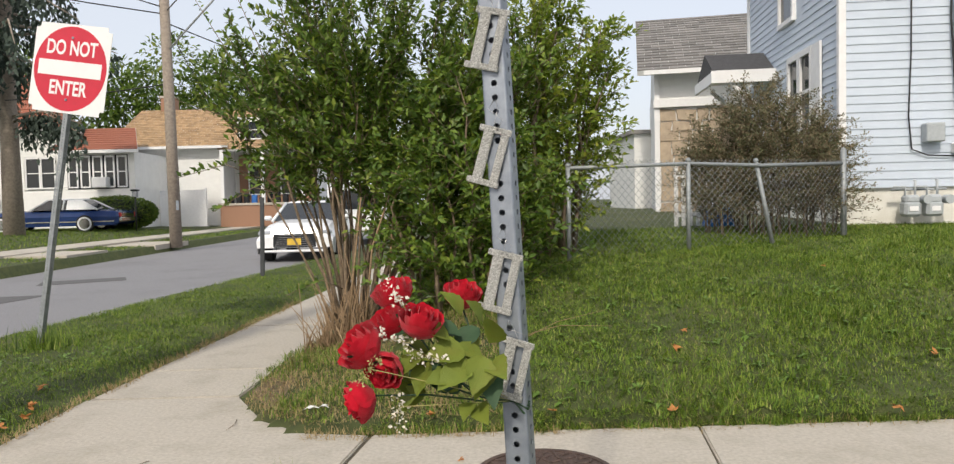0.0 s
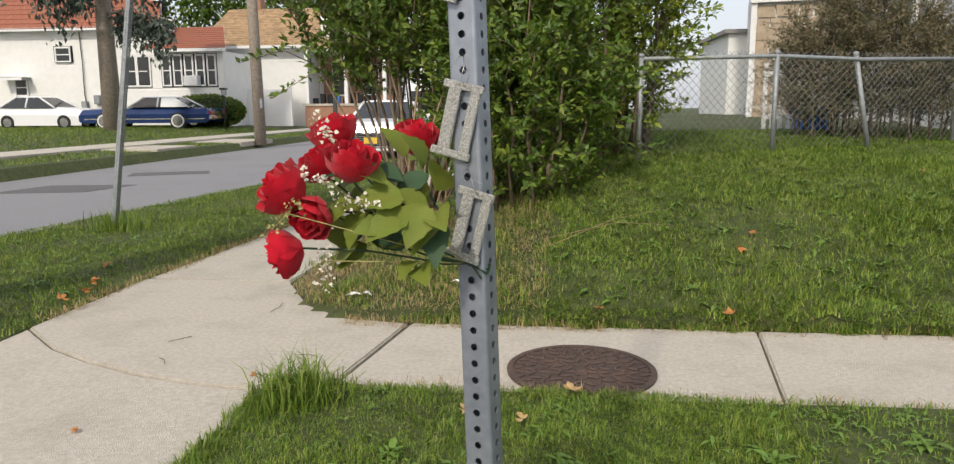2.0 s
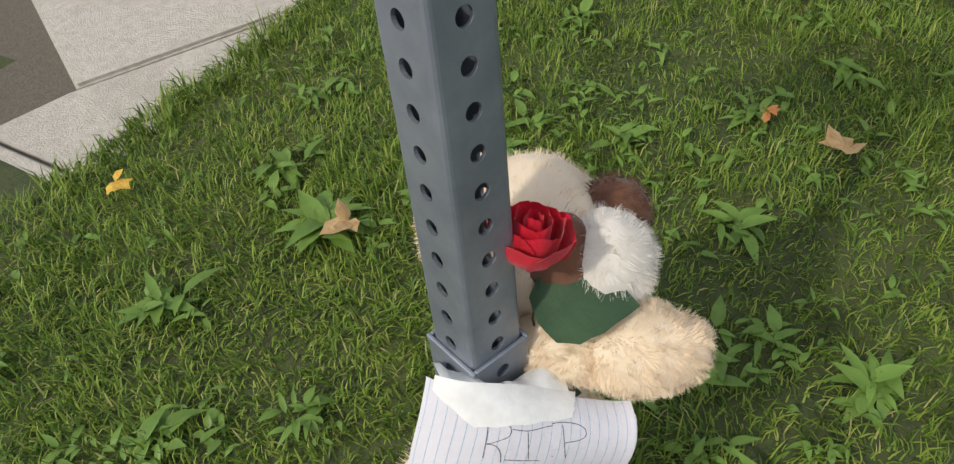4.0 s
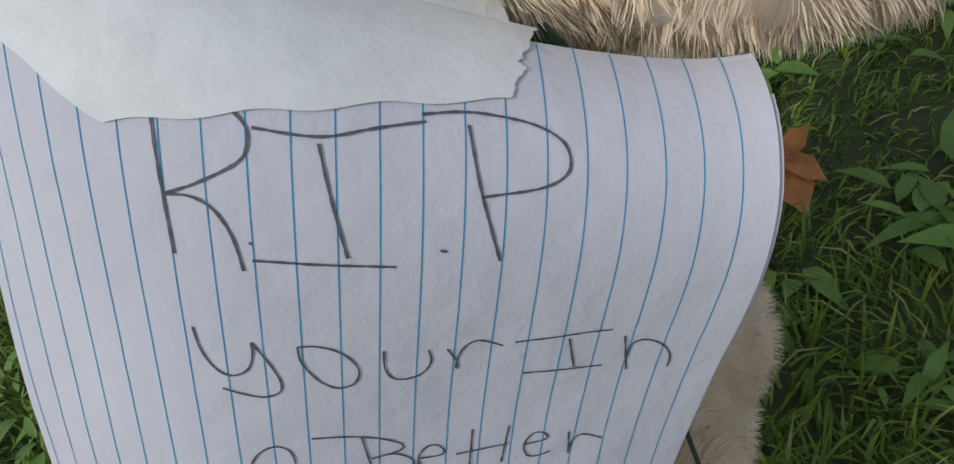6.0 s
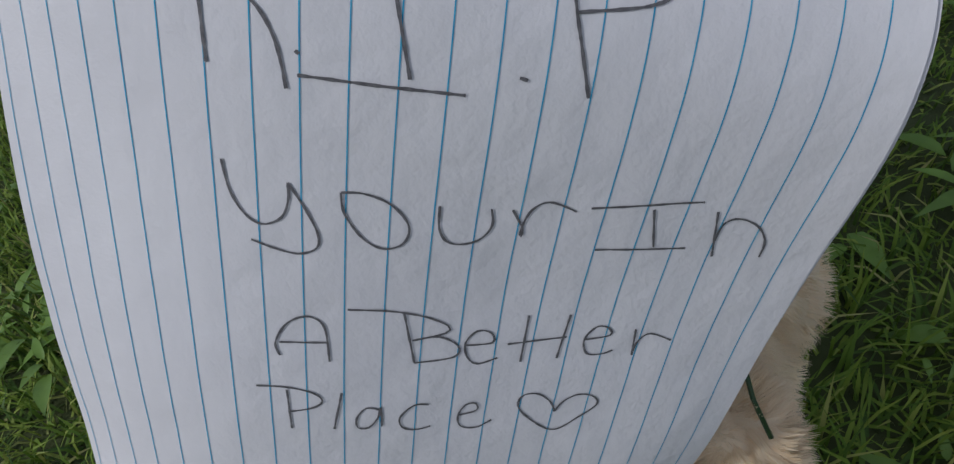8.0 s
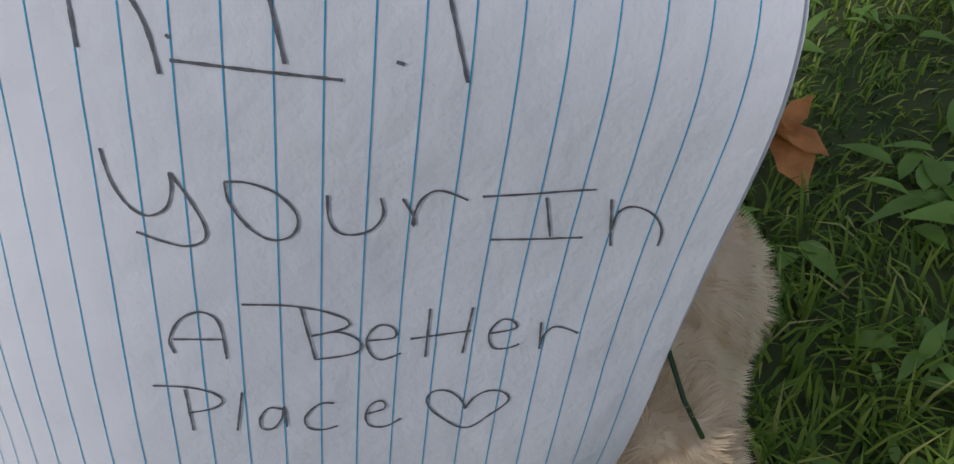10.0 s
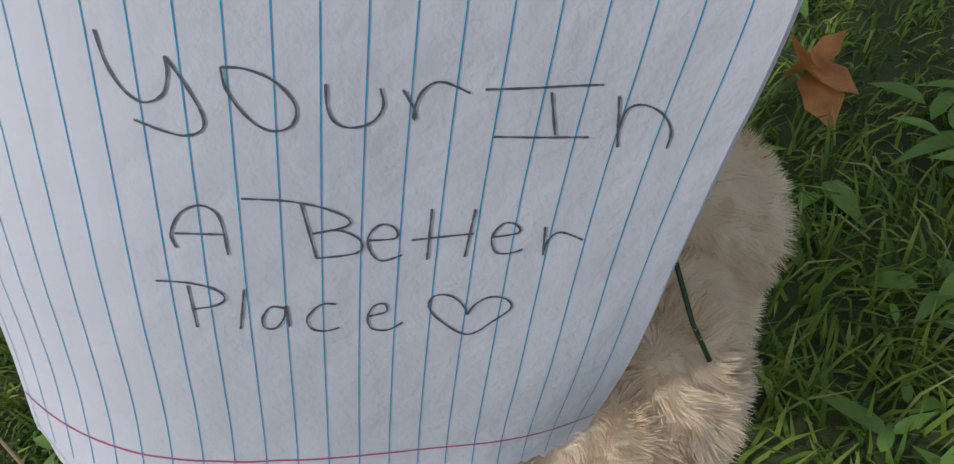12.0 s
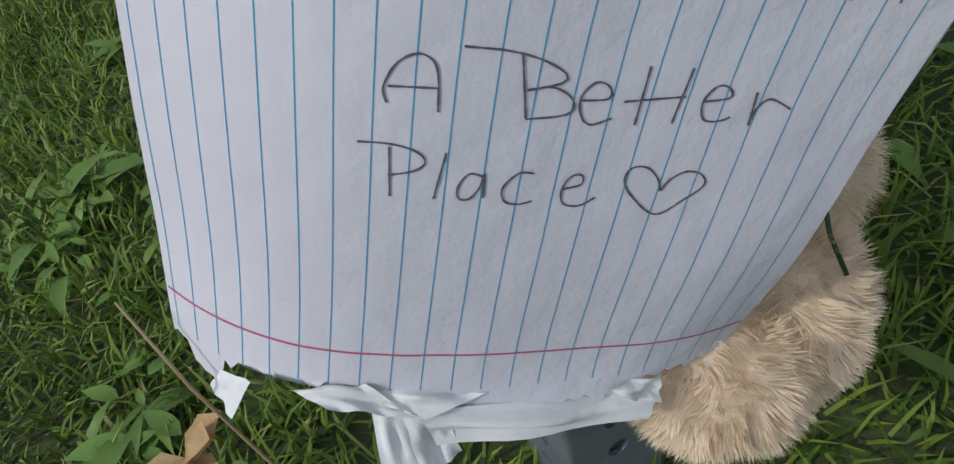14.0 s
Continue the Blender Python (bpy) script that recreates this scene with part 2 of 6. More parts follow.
def empty(name, label, category, at=(0, 0, 0), rz=0.0, group=""):
    ob = new(name)
    ob.matrix_basis = pose(*at, 0, 0, rz)
    return tagged(ob, label, category, group)


def box(bm, lo, hi, m=None, bevel=0.0):
    made = bmesh.ops.create_cube(bm, size=1)["verts"]
    lo, hi = Vector(lo), Vector(hi)
    for v in made:
        v.co = Vector((lo[i] + (v.co[i] + 0.5) * (hi[i] - lo[i]) for i in range(3)))
    if bevel:
        es = list({e for v in made for e in v.link_edges})
        made = bmesh.ops.bevel(bm, geom=es, offset=bevel, segments=1, affect="EDGES")["verts"]
    if m is not None:
        bmesh.ops.transform(bm, matrix=m, verts=made)
    return bm


def boxes(*items, bevel=0.0):
    bm = bmesh.new()
    for lo, hi in items:
        box(bm, lo, hi, bevel=bevel)
    return bm


def cyl(bm, a, b, r1, r2=None, seg=12):
    a, b = Vector(a), Vector(b)
    q = (b - a).to_track_quat("Z", "Y").to_matrix().to_4x4()
    bmesh.ops.create_cone(bm, cap_ends=True, segments=seg, radius1=r1, radius2=r1 if r2 is None else r2, depth=(b - a).length,
                          matrix=Matrix.Translation((a + b) / 2) @ q)
    return bm


def tube(name, paths, radii, material, parent=None, label="", seg=6):
    """Tubes along polylines, in one mesh; a radius, or a start and end radius, for each."""
    vs, fs = [], []
    for pts, rad in zip(paths, radii):
        r0, r1 = rad if isinstance(rad, tuple) else (rad, rad)
        pts = [Vector(p) for p in pts]
        n = len(pts)
        for i, p in enumerate(pts):
            d = (pts[min(i + 1, n - 1)] - pts[max(i - 1, 0)]).normalized()
            x = d.orthogonal().normalized() if i == 0 else (x - x.dot(d) * d).normalized()
            y = d.cross(x)
            r = r0 + (r1 - r0) * i / max(1, n - 1)
            k = len(vs)
            for j in range(seg):
                a = 2 * math.pi * j / seg
                vs.append(p + r * (math.cos(a) * x + math.sin(a) * y))
            if i:
                for j in range(seg):
                    fs.append((k - seg + j, k - seg + (j + 1) % seg, k + (j + 1) % seg, k + j))
        fs.append(tuple(range(len(vs) - seg, len(vs))))
        fs.append(tuple(reversed(range(len(vs) - n * seg, len(vs) - (n - 1) * seg))))
    return raw(name, vs, fs, material, parent, label, smooth=True)


def bend(a, b, sag, n=8):
    a, b = Vector(a), Vector(b)
    return [a.lerp(b, i / n) + Vector((0, 0, -4 * sag * (i / n) * (1 - i / n))) for i in range(n + 1)]


def structure(ob, label, category):
    return tagged(ob, label, category, kind="structure")


rng = np.random.default_rng(7)


def smooth01(t):
    t = np.clip(t, 0, 1)
    return t * t * (3 - 2 * t)


def walk_left(y):
    """The pavement's edge towards the street."""
    return -2.62 + 0.075 * np.maximum(0, y - 3.2)


def walk_right(y):
    """The pavement's edge towards the shrub."""
    return -1.62 + 0.06 * (y - 3.4) + 0.12 * smooth01((3.4 - y) / 0.6)


def height(x, y):
    """The lie of the ground, numpy arrays or numbers."""
    x, y = np.asarray(x, float), np.asarray(y, float)
    walk_far = 2.62 - 0.01 * x
    bank = 0.03 + 0.86 * (1 - np.exp(-np.maximum(0, y - walk_far) / 2.3))
    right = smooth01((x + 1.6) / 2.2)
    lawn = np.where(y > walk_far, 0.02 + bank * right, 0.0)
    verge = np.where(y < 1.7, 0.025, lawn)
    left = np.where(x < walk_left(y), 0.05 * smooth01((walk_left(y) - x) / 0.4), verge)
    far = np.where(x < -9.5, 0.12 + 0.3 * smooth01((-x - 9.5) / 9), left)
    return np.where(y < -1.5, np.minimum(far, 0.0), far)


# ---- ground, road, pavements ----
def road_edge(y):
    return -4.68 + 0.118 * np.clip(np.asarray(y, float) - 5, -4, 17)


def in_road(x, y):
    return (x > -9.6) & (x < road_edge(y)) & (y > 0.9)


def in_crossing(x, y):
    """The side street in front of the corner kerb."""
    return (y < np.interp(x, [-60, -4.6, -2.3, -1.42, -1.25, 40], [1.2, 1.2, 0.75, 0.22, -1.55, -1.55])) & (y > -9)


def in_walk(x, y):
    a = (x > -0.95) & (y > 1.72 - 0.045 * x) & (y < 2.62)
    b = (y > 2.5) & (x > walk_left(y)) & (x < walk_right(y))
    c = (x < -1.02) & (x > -2.62) & (y > 0.3) & (y < 2.7) & (y > -0.6 - 0.62 * x)
    d = (x < -0.85) & (x > -1.7) & (y > 2.4) & (y < 2.64 + 1.35 * np.maximum(0, -0.85 - x) ** 2)
    return a | b | c | d


gx = np.concatenate([-np.geomspace(900, 13, 26), np.arange(-12, 10.01, 0.12), np.geomspace(11, 900, 26)])
gy = np.concatenate([-np.geomspace(900, 5, 22), np.arange(-4, 12.01, 0.12), np.geomspace(13, 900, 34)])
GX, GY = np.meshgrid(gx, gy)
GZ = height(GX, GY)
GZ = np.where(in_walk(GX, GY), -0.05, GZ)
GZ = np.where(in_road(GX, GY) | in_crossing(GX, GY), -0.2, GZ)
GZ = GZ - 0.004 + 0.004 * np.sin(GX * 3.1) * np.sin(GY * 2.7 + 1)
ny, nx = GX.shape
idx = np.arange(nx * ny).reshape(ny, nx)
q = np.stack([idx[:-1, :-1], idx[:-1, 1:], idx[1:, 1:], idx[1:, :-1]], -1).reshape(-1, 4)
ground = tris("ground", np.stack([GX, GY, GZ], -1).reshape(-1, 3), np.concatenate([q[:, [0, 1, 2]], q[:, [0, 2, 3]]]), "soil")
structure(ground, "grassy ground that rises in a low bank towards the houses", "ground")


def slab(name, pts, z0, z1, material, parent=None, label="", bevel=0.008):
    bm = bmesh.new()
    f = bm.faces.new([bm.verts.new((x, y, z0)) for x, y in pts])
    if f.normal.z < 0:
        f.normal_flip()
    bm.normal_update()
    if f.normal.z < 0:
        bmesh.ops.reverse_faces(bm, faces=[f])
    ext = bmesh.ops.extrude_face_region(bm, geom=[f])
    up = [v for v in ext["geom"] if isinstance(v, bmesh.types.BMVert)]
    bmesh.ops.translate(bm, verts=up, vec=(0, 0, z1 - z0))
    bmesh.ops.recalc_face_normals(bm, faces=bm.faces[:])
    if bevel:
        es = [e for e in bm.edges if all(abs(v.co.z - z1) < 1e-5 for v in e.verts)]
        bmesh.ops.bevel(bm, geom=es, offset=bevel, segments=2, affect="EDGES")
    return part(name, bm, material, parent, label)


road_pts = [(-9.6, 1.0)] + [(-9.6, 90)] + [(float(road_edge(y)), y) for y in (90, 30, 22, 17, 13.5, 9, 5, 2.6)] + [(-4.2, 1.2)]
road = slab("road", road_pts, -0.3, -0.10, "asphalt", bevel=0)
structure(road, "aged grey asphalt street with darker patches", "road")
street = slab("side_street", [(-60, -9), (40, -9), (40, -1.55), (-1.25, -1.55), (-1.42, 0.22), (-2.3, 0.75), (-4.2, 1.19), (-60, 1.19)], -0.3, -0.104, "asphalt", bevel=0)
structure(street, "grey asphalt side street beyond the kerb", "road")
for pts in ([(-8.4, 9.0), (-7.0, 9.3), (-6.8, 10.4), (-8.2, 10.2)], [(-7.9, 11.9), (-6.6, 12.6), (-6.9, 13.2), (-8.2, 12.6)], [(-6.4, 5.0), (-5.7, 5.2), (-5.8, 5.9), (-6.5, 5.8)]):
    slab("road_patch", pts, -0.12, -0.094, mat("dark_patch", (0.12, 0.118, 0.118), 0.9, scale=30, bump=0.5), road, "darker tar patch", bevel=0.004)

pavement = empty("pavement", "worn tan concrete pavement of cast slabs with dirty joints", "pavement")
pavement["kind"] = "structure"
bed = slab("joint_bed", [(-2.62, 0.9), (-1.45, 0.26), (-1.0, 0.26), (-0.98, 1.75), (14, 1.12), (14, 2.5), (-0.6, 2.64), (-1.0, 2.7), (-1.3, 2.95), (-1.58, 3.5), (-0.75, 18), (-1.6, 18), (-2.62, 3.2)], -0.09, -0.018, "joint", pavement, "dirt in the joints", bevel=0)
g = 0.006
xs = [-0.69, 1.08, 2.9, 4.7, 6.5, 8.3, 10.1, 11.9, 13.7]
for a, b in zip(xs, xs[1:]):
    slab("concrete_slab", [(a + g - 0.09, 1.715 - 0.045 * a), (b - g - 0.09, 1.715 - 0.045 * b), (b - g + 0.06, 2.62), (a + g + 0.06, 2.62)], -0.08, random.uniform(-0.004, 0.002), "concrete", pavement)
ARC = [(-2.61, 2.375), (-2.27, 2.09), (-1.98, 1.925), (-1.68, 1.795), (-1.35, 1.705), (-1.0, 1.655)]
slab("concrete_slab", [(x, y + g) for x, y in ARC] + [(-0.8, 1.72), (-0.65, 2.62), (-1.0, 2.68), (-1.3, 2.93), (-1.6, 3.47), (-2.61, 3.49)], -0.08, 0.0, "concrete", pavement)
slab("concrete_slab", [(x, y - g) for x, y in ARC] + [(-1.0, 1.18), (-1.345, 0.48), (-2.6, 1.08)], -0.08, -0.006, "concrete", pavement)
slab("concrete_slab", [(-1.0, 1.165), (-1.0, 0.27), (-1.40, 0.27), (-1.352, 0.462)], -0.08, -0.012, "concrete", pavement)
slab("kerb_stone", [(-1.0, 0.262), (-1.405, 0.262), (-1.45, 0.05), (-1.42, -0.4), (-1.3, -1.5), (-1.16, -1.5), (-1.2, -0.3), (-1.17, 0.1), (-1.02, 0.2)], -0.2, 0.006, "concrete", pavement)
slab("kerb_stone", [(-1.36, 0.466), (-1.41, 0.27), (-1.52, 0.36), (-2.6, 0.93), (-2.6, 1.065)], -0.2, -0.02, "concrete", pavement)
ys = [3.5, 4.3, 6.3, 8.3, 10.3, 12.3, 14.3, 16.3, 18]
for a, b in zip(ys, ys[1:]):
    slab("concrete_slab", [(float(walk_left(a)), a + g), (float(walk_right(a)), a + g), (float(walk_right(b)), b - g), (float(walk_left(b)), b - g)], -0.08, random.uniform(-0.006, 0.004), "concrete", pavement)
far_walk = slab("far_pavement", [(-12.6, 3), (-11.2, 3), (-11.2, 70), (-12.6, 70)], 0.0, 0.205, "concrete")
structure(far_walk, "pale concrete pavement across the street", "pavement")
drive = slab("driveway", [(-9.55, 20.8), (-9.55, 23.4), (-11.2, 23.4), (-11.2, 20.8)], 0.0, 0.15, "concrete")
structure(drive, "concrete path end between the verge lawns", "pavement")
kerb = slab("far_kerb", [(-9.75, 1.2), (-9.6, 1.2), (-9.6, 80), (-9.75, 80)], -0.2, 0.1, "concrete")
structure(kerb, "low concrete kerb across the street", "kerb")
front_walk = slab("front_path", [(-9.7, 16.2), (-9.7, 18.2), (-12.6, 18.2), (-12.6, 16.2)], 0.0, 0.18, "concrete")
structure(front_walk, "concrete path crossing the far lawn", "pavement")
litter_bed = slab("bare_soil_patch", [(-1.54, 3.5), (-1.3, 3.06), (-1.0, 2.8), (-0.6, 2.70), (-0.1, 2.72), (0.1, 3.0), (-0.1, 4.4), (-0.5, 5.4), (-1.42, 5.6), (-1.5, 4.2)], -0.02, 0.03, "bark_soil", bevel=0.012)
structure(litter_bed, "bare soil and dry litter round the shrub's foot", "ground")


# ---- grass ----
def blades(name, x, y, z, length, width, lean, material, label, bent=0.5, simple=False):
    """Tapered, bent blades, each of three triangles, or of one where they stand far off."""
    n = len(x)
    cx, cy = np.floor(x / 0.075 + 0.8 * np.sin(y * 27) + 0.5 * np.sin(y * 61)), np.floor(y / 0.075 + 0.8 * np.sin(x * 31) + 0.5 * np.sin(x * 53))
    clump = np.modf(np.abs(np.sin(cx * 12.9898 + cy * 78.233) * 43758.5))[0]
    a = 2 * np.pi * clump + rng.normal(0, 1.1, n)
    l = length * rng.uniform(0.5, 1.2, n) * (0.7 + 0.6 * np.modf(clump * 7.31)[0])
    w = width * rng.uniform(0.7, 1.3, n) / 2
    t = lean * np.abs(rng.normal(0, 1, n))
    dx, dy = np.cos(a), np.sin(a)
    sx, sy = -dy, dx
    up1, out1 = l * 0.55 * np.cos(t), l * 0.55 * np.sin(t)
    t2 = np.minimum(t + bent * rng.uniform(0.4, 1.6, n), 1.7)
    up2, out2 = up1 + l * 0.45 * np.cos(t2), out1 + l * 0.45 * np.sin(t2)
    v = np.empty((n, 5, 3))
    for i, (o, u, k) in enumerate(((0, 0, 1), (0, 0, -1), (out1, up1, 0.85), (out1, up1, -0.85), (out2, up2, 0))):
        v[:, i, 0], v[:, i, 1], v[:, i, 2] = x + dx * o + sx * w * k, y + dy * o + sy * w * k, z + u
    b = np.arange(n)[:, None] * 5
    tri = np.stack([b + [[0, 1, 3]], b + [[0, 3, 2]], b + [[2, 3, 4]]], 1).reshape(-1, 3)
    if simple:
        v, tri = v[:, [0, 1, 4]], np.arange(3 * n).reshape(n, 3)
    ob = tris(name, v.reshape(-1, 3), tri, material)
    return tagged(ob, label, "grass", kind="stuff")


def scatter(n, x0, x1, y0, y1, keep):
    x, y = rng.uniform(x0, x1, n), rng.uniform(y0, y1, n)
    ok = keep(x, y)
    return x[ok], y[ok]


def clear(x, y):
    return ~(in_walk(x, y) | in_road(x, y) | in_crossing(x, y))


def tuft(x, y, s):
    return 0.9 + 0.3 * np.sin(x * s + 1.3 * np.sin(y * s * 0.7)) * np.sin(y * s * 1.2 + 0.8)


x, y = scatter(165000, -1.06, 0.95, -0.75, 1.8, lambda x, y: (y < 1.72 - 0.045 * x + 0.04 * np.sin(9 * x) * np.sin(4 * x + 2)) & (x > -1.03 + 0.03 * np.sin(11 * y)) & ~in_crossing(x, y))
blades("grass", x, y, height(x, y) - 0.005, 0.036 * tuft(x, y, 6), 0.0024, 1.35, "grass", "dense green lawn grass on the verge round the post", 0.7)
x, y = scatter(75000, 0.95, 4.5, -0.6, 1.75, lambda x, y: y < 1.72 - 0.045 * x + 0.04 * np.sin(9 * x) * np.sin(4 * x + 2))
blades("grass", x, y, height(x, y) - 0.005, 0.04 * tuft(x, y, 5), 0.0035, 1.3, "grass", "mown green grass beside the pavement", 0.7)
x, y = scatter(420000, -0.6, 6.8, 2.55, 8.2, lambda x, y: ~((x < 0.1 + 0.12 * np.sin(7 * y)) & (y < 4.6) & (rng.random(len(x)) < 0.8)) & (y > 2.62 + 0.05 * np.sin(5 * x) * np.sin(13 * x + 1)) & (rng.random(len(x)) < np.clip(1.3 - (y - 2.6) / 8, 0.3, 1)))
blades("grass", x, y, height(x, y) - 0.005, 0.05 * tuft(x, y, 2.2), 0.0065, 1.0, "grass", "mown green lawn on the low bank", 0.7, True)
x, y = scatter(210000, -4.8, -1.9, 1.3, 15, lambda x, y: clear(x, y) & (rng.random(len(x)) < np.clip(1.4 - y / 12, 0.25, 1)))
blades("grass", x, y, height(x, y) - 0.005, 0.045 * tuft(x, y, 3), 0.006, 0.85, "grass", "green verge grass between pavement and street", 0.7, True)
x, y = scatter(26000, -1.6, 0.2, 2.66, 5.2, lambda x, y: clear(x, y) & (rng.random(len(x)) < np.clip(0.42 + 0.55 * np.sin(4.1 * x + 1.0) * np.sin(3.3 * y), 0.04, 1)))
blades("grass", x, y, height(x, y) + 0.02, 0.075 * tuft(x, y, 4), 0.004, 1.0, "grass", "longer rough grass round the shrub's foot", 0.8)
x, y = scatter(15000, -1.5, 0.1, 2.66, 5.0, lambda x, y: clear(x, y) & (rng.random(len(x)) < 0.8))
blades("grass", x, y, height(x, y) + 0.02, 0.06 * tuft(x, y, 5), 0.0035, 1.3, "straw", "dry straw-coloured grass round the shrub's foot", 0.9)
x, y = scatter(15000, -0.7, 5.5, 2.57, 2.72, lambda x, y: y > 2.6 + 0.03 * np.sin(7 * x) * np.sin(17 * x))
blades("grass", x, y, np.full(len(x), 0.0), 0.06, 0.004, 1.1, "grass", "grass creeping over the pavement edge", 0.9)
x, y = scatter(5200, -1.0, 5.5, 2.53, 2.75, lambda x, y: rng.random(len(x)) < np.where(x < 0.4, 1.0, 0.35))
blades("grass", x, y, np.full(len(x), 0.004), 0.05, 0.004, 1.6, "straw", "dry clippings along the pavement edge", 0.3)
x, y = scatter(12000, -2.85, -2.1, 2.5, 8, lambda x, y: np.abs(x - walk_left(y) + 0.02 * np.sin(6 * y)) < 0.06)
blades("grass", x, y, np.full(len(x), 0.006), 0.05, 0.005, 1.5, "straw", "dry clippings along the verge edge", 0.3)
x, y = scatter(2600, -1.12, 3.5, 1.62, 1.82, lambda x, y: np.abs(y - (1.72 - 0.045 * x)) < 0.05)
blades("grass", x, y, np.full(len(x), 0.005), 0.045, 0.003, 1.5, "straw", "dry clippings along the lawn edge", 0.3)
x, y = scatter(9000, -1.24, -1.0, -0.8, 0.27, lambda x, y: x > -1.2 + 0.7 * np.maximum(0, y - 0.02) + 0.03 * np.sin(13 * y))
blades("grass", x, y, np.full(len(x), 0.0), 0.055, 0.0028, 1.1, "grass", "green grass growing over the kerb", 0.8)
# long tuft at the lawn's corner
n = 620
x, y = rng.normal(-0.84, 0.08, n), rng.normal(1.5, 0.07, n)
blades("grass", x, y, np.full(n, 0.02), 0.19, 0.0045, 0.55, "grass", "tall uncut tuft of grass at the pavement corner", 0.8)
x, y = scatter(3500, -1.06, -0.97, 0.2, 1.6, lambda x, y: x > -9)
blades("grass", x, y, np.full(len(x), 0.012), 0.055, 0.0032, 0.9, "grass", "grass hanging over the pavement edge", 0.9)
n = 420
x, y = rng.normal(-1.12, 0.1, n), rng.normal(3.12, 0.1, n)
blades("grass", x, y, np.full(n, 0.025), 0.12, 0.0045, 0.7, "grass", "bright green tuft on the bare soil by the pavement", 0.8)
n = 200
x, y = rng.normal(-0.28, 0.1, n), rng.normal(2.95, 0.07, n)
blades("grass", x, y, np.full(n, 0.03), 0.17, 0.004, 0.7, "straw", "pale dry tuft on the bare soil", 0.9)
n = 260
x, y = rng.normal(-3.8, 0.13, n), rng.normal(5.08, 0.1, n)
blades("grass", x, y, np.full(n, 0.05), 0.2, 0.006, 0.4, "grass", "uncut grass round the foot of the sign post", 0.4)
x, y = scatter(60000, -30, -9.8, 5, 33, lambda x, y: ((x < -12.6) | (x > -11.2)) & ~((y > 20.8) & (y < 23.4) & (x > -11.2)))
blades("grass", x, y, height(x, y), 0.07, 0.03, 0.5, "grass", "far mown front lawns across the street", 0.5, True)


def leaf_shape(n=5, wide=0.5, tip=0.5, tooth=0.0):
    """Half outline of a leaf from foot to tip: pairs of place along and half width."""
    out = []
    for i in range(n + 1):
        t = i / n
        w = math.sin(math.pi * t ** tip) * wide * (1 + tooth * (1 if i % 2 else -1))
        out.append((t, max(w, 0.0)))
    return out


def leaf_verts(at, along, up, length, outline, fold=0.25, curl=0.3):
    """A creased leaf; returns vertices and faces for raw()."""
    at, along, up = Vector(at), Vector(along).normalized(), Vector(up)
    side = along.cross(up).normalized()
    up = side.cross(along).normalized()
    vs, fs = [], []
    for t, w in outline:
        c = at + along * length * t + up * (-curl * length * t * t)
        vs += [c + side * w * length + up * fold * w * length, c, c - side * w * length + up * fold * w * length]
    for i in range(len(outline) - 1):
        k = 3 * i
        fs += [(k, k + 1, k + 4, k + 3), (k + 1, k + 2, k + 5, k + 4)]
    return vs, fs


def join(pieces):
    vs, fs = [], []
    for v, f in pieces:
        k = len(vs)
        vs += v
        fs += [tuple(i + k for i in t) for t in f]
    return vs, fs


def weed(x, y, size, n):
    z = float(height(x, y)) + 0.012
    out = []
    for i in range(n):
        a = 2 * math.pi * (i + random.uniform(-0.45, 0.45)) / n
        e = random.uniform(0.1, 0.9)
        d = (math.cos(a) * math.cos(e), math.sin(a) * math.cos(e), math.sin(e))
        out.append(leaf_verts((x + random.gauss(0, 0.012), y + random.gauss(0, 0.012), z), d, (0, 0, 1), size * random.uniform(0.45, 1.1), leaf_shape(5, random.uniform(0.12, 0.26), 0.8, 0.04), 0.3, random.uniform(0.3, 0.9)))
    return out


WEEDS = [(-0.50, 0.34, 0.16, 14), (-0.66, 0.42, 0.12, 8), (-0.62, 0.10, 0.12, 9), (-0.33, 0.62, 0.09, 8), (-0.55, 0.72, 0.1, 7), (0.55, 1.0, 0.13, 12), (0.42, 0.7, 0.12, 10), (0.72, 0.62, 0.12, 10), (0.30, 0.42, 0.12, 9),
         (0.24, 0.20, 0.11, 9), (0.38, 0.25, 0.10, 9), (0.5, 0.45, 0.11, 8), (-0.15, 0.75, 0.09, 8), (0.08, 0.62, 0.1, 8), (0.15, 1.1, 0.1, 8), (0.8, 1.15, 0.1, 9), (-0.2, -0.15, 0.08, 7), (-0.45, -0.05, 0.09, 8), (-0.3, 0.05, 0.08, 7),
         (0.65, 0.85, 0.1, 9), (0.9, 0.35, 0.11, 9), (-0.4, 1.1, 0.1, 8), (-0.12, 0.42, 0.08, 7), (0.02, 0.9, 0.08, 7), (1.1, 0.8, 0.12, 9), (1.3, 1.3, 0.12, 9), (-0.75, -0.1, 0.08, 7), (0.12, 0.35, 0.09, 8), (1.15, 3.0, 0.16, 9), (1.5, 2.85, 0.14, 8), (0.6, 3.1, 0.13, 8), (1.9, 3.0, 0.13, 8)]
pieces = []
for x, y, size, n in WEEDS:
    if y < 2:
        pieces += weed(x, y, size * 0.5, n + 10)
patches = [(random.uniform(-0.9, 2.4), random.uniform(-0.6, 1.6)) for _ in range(46)]
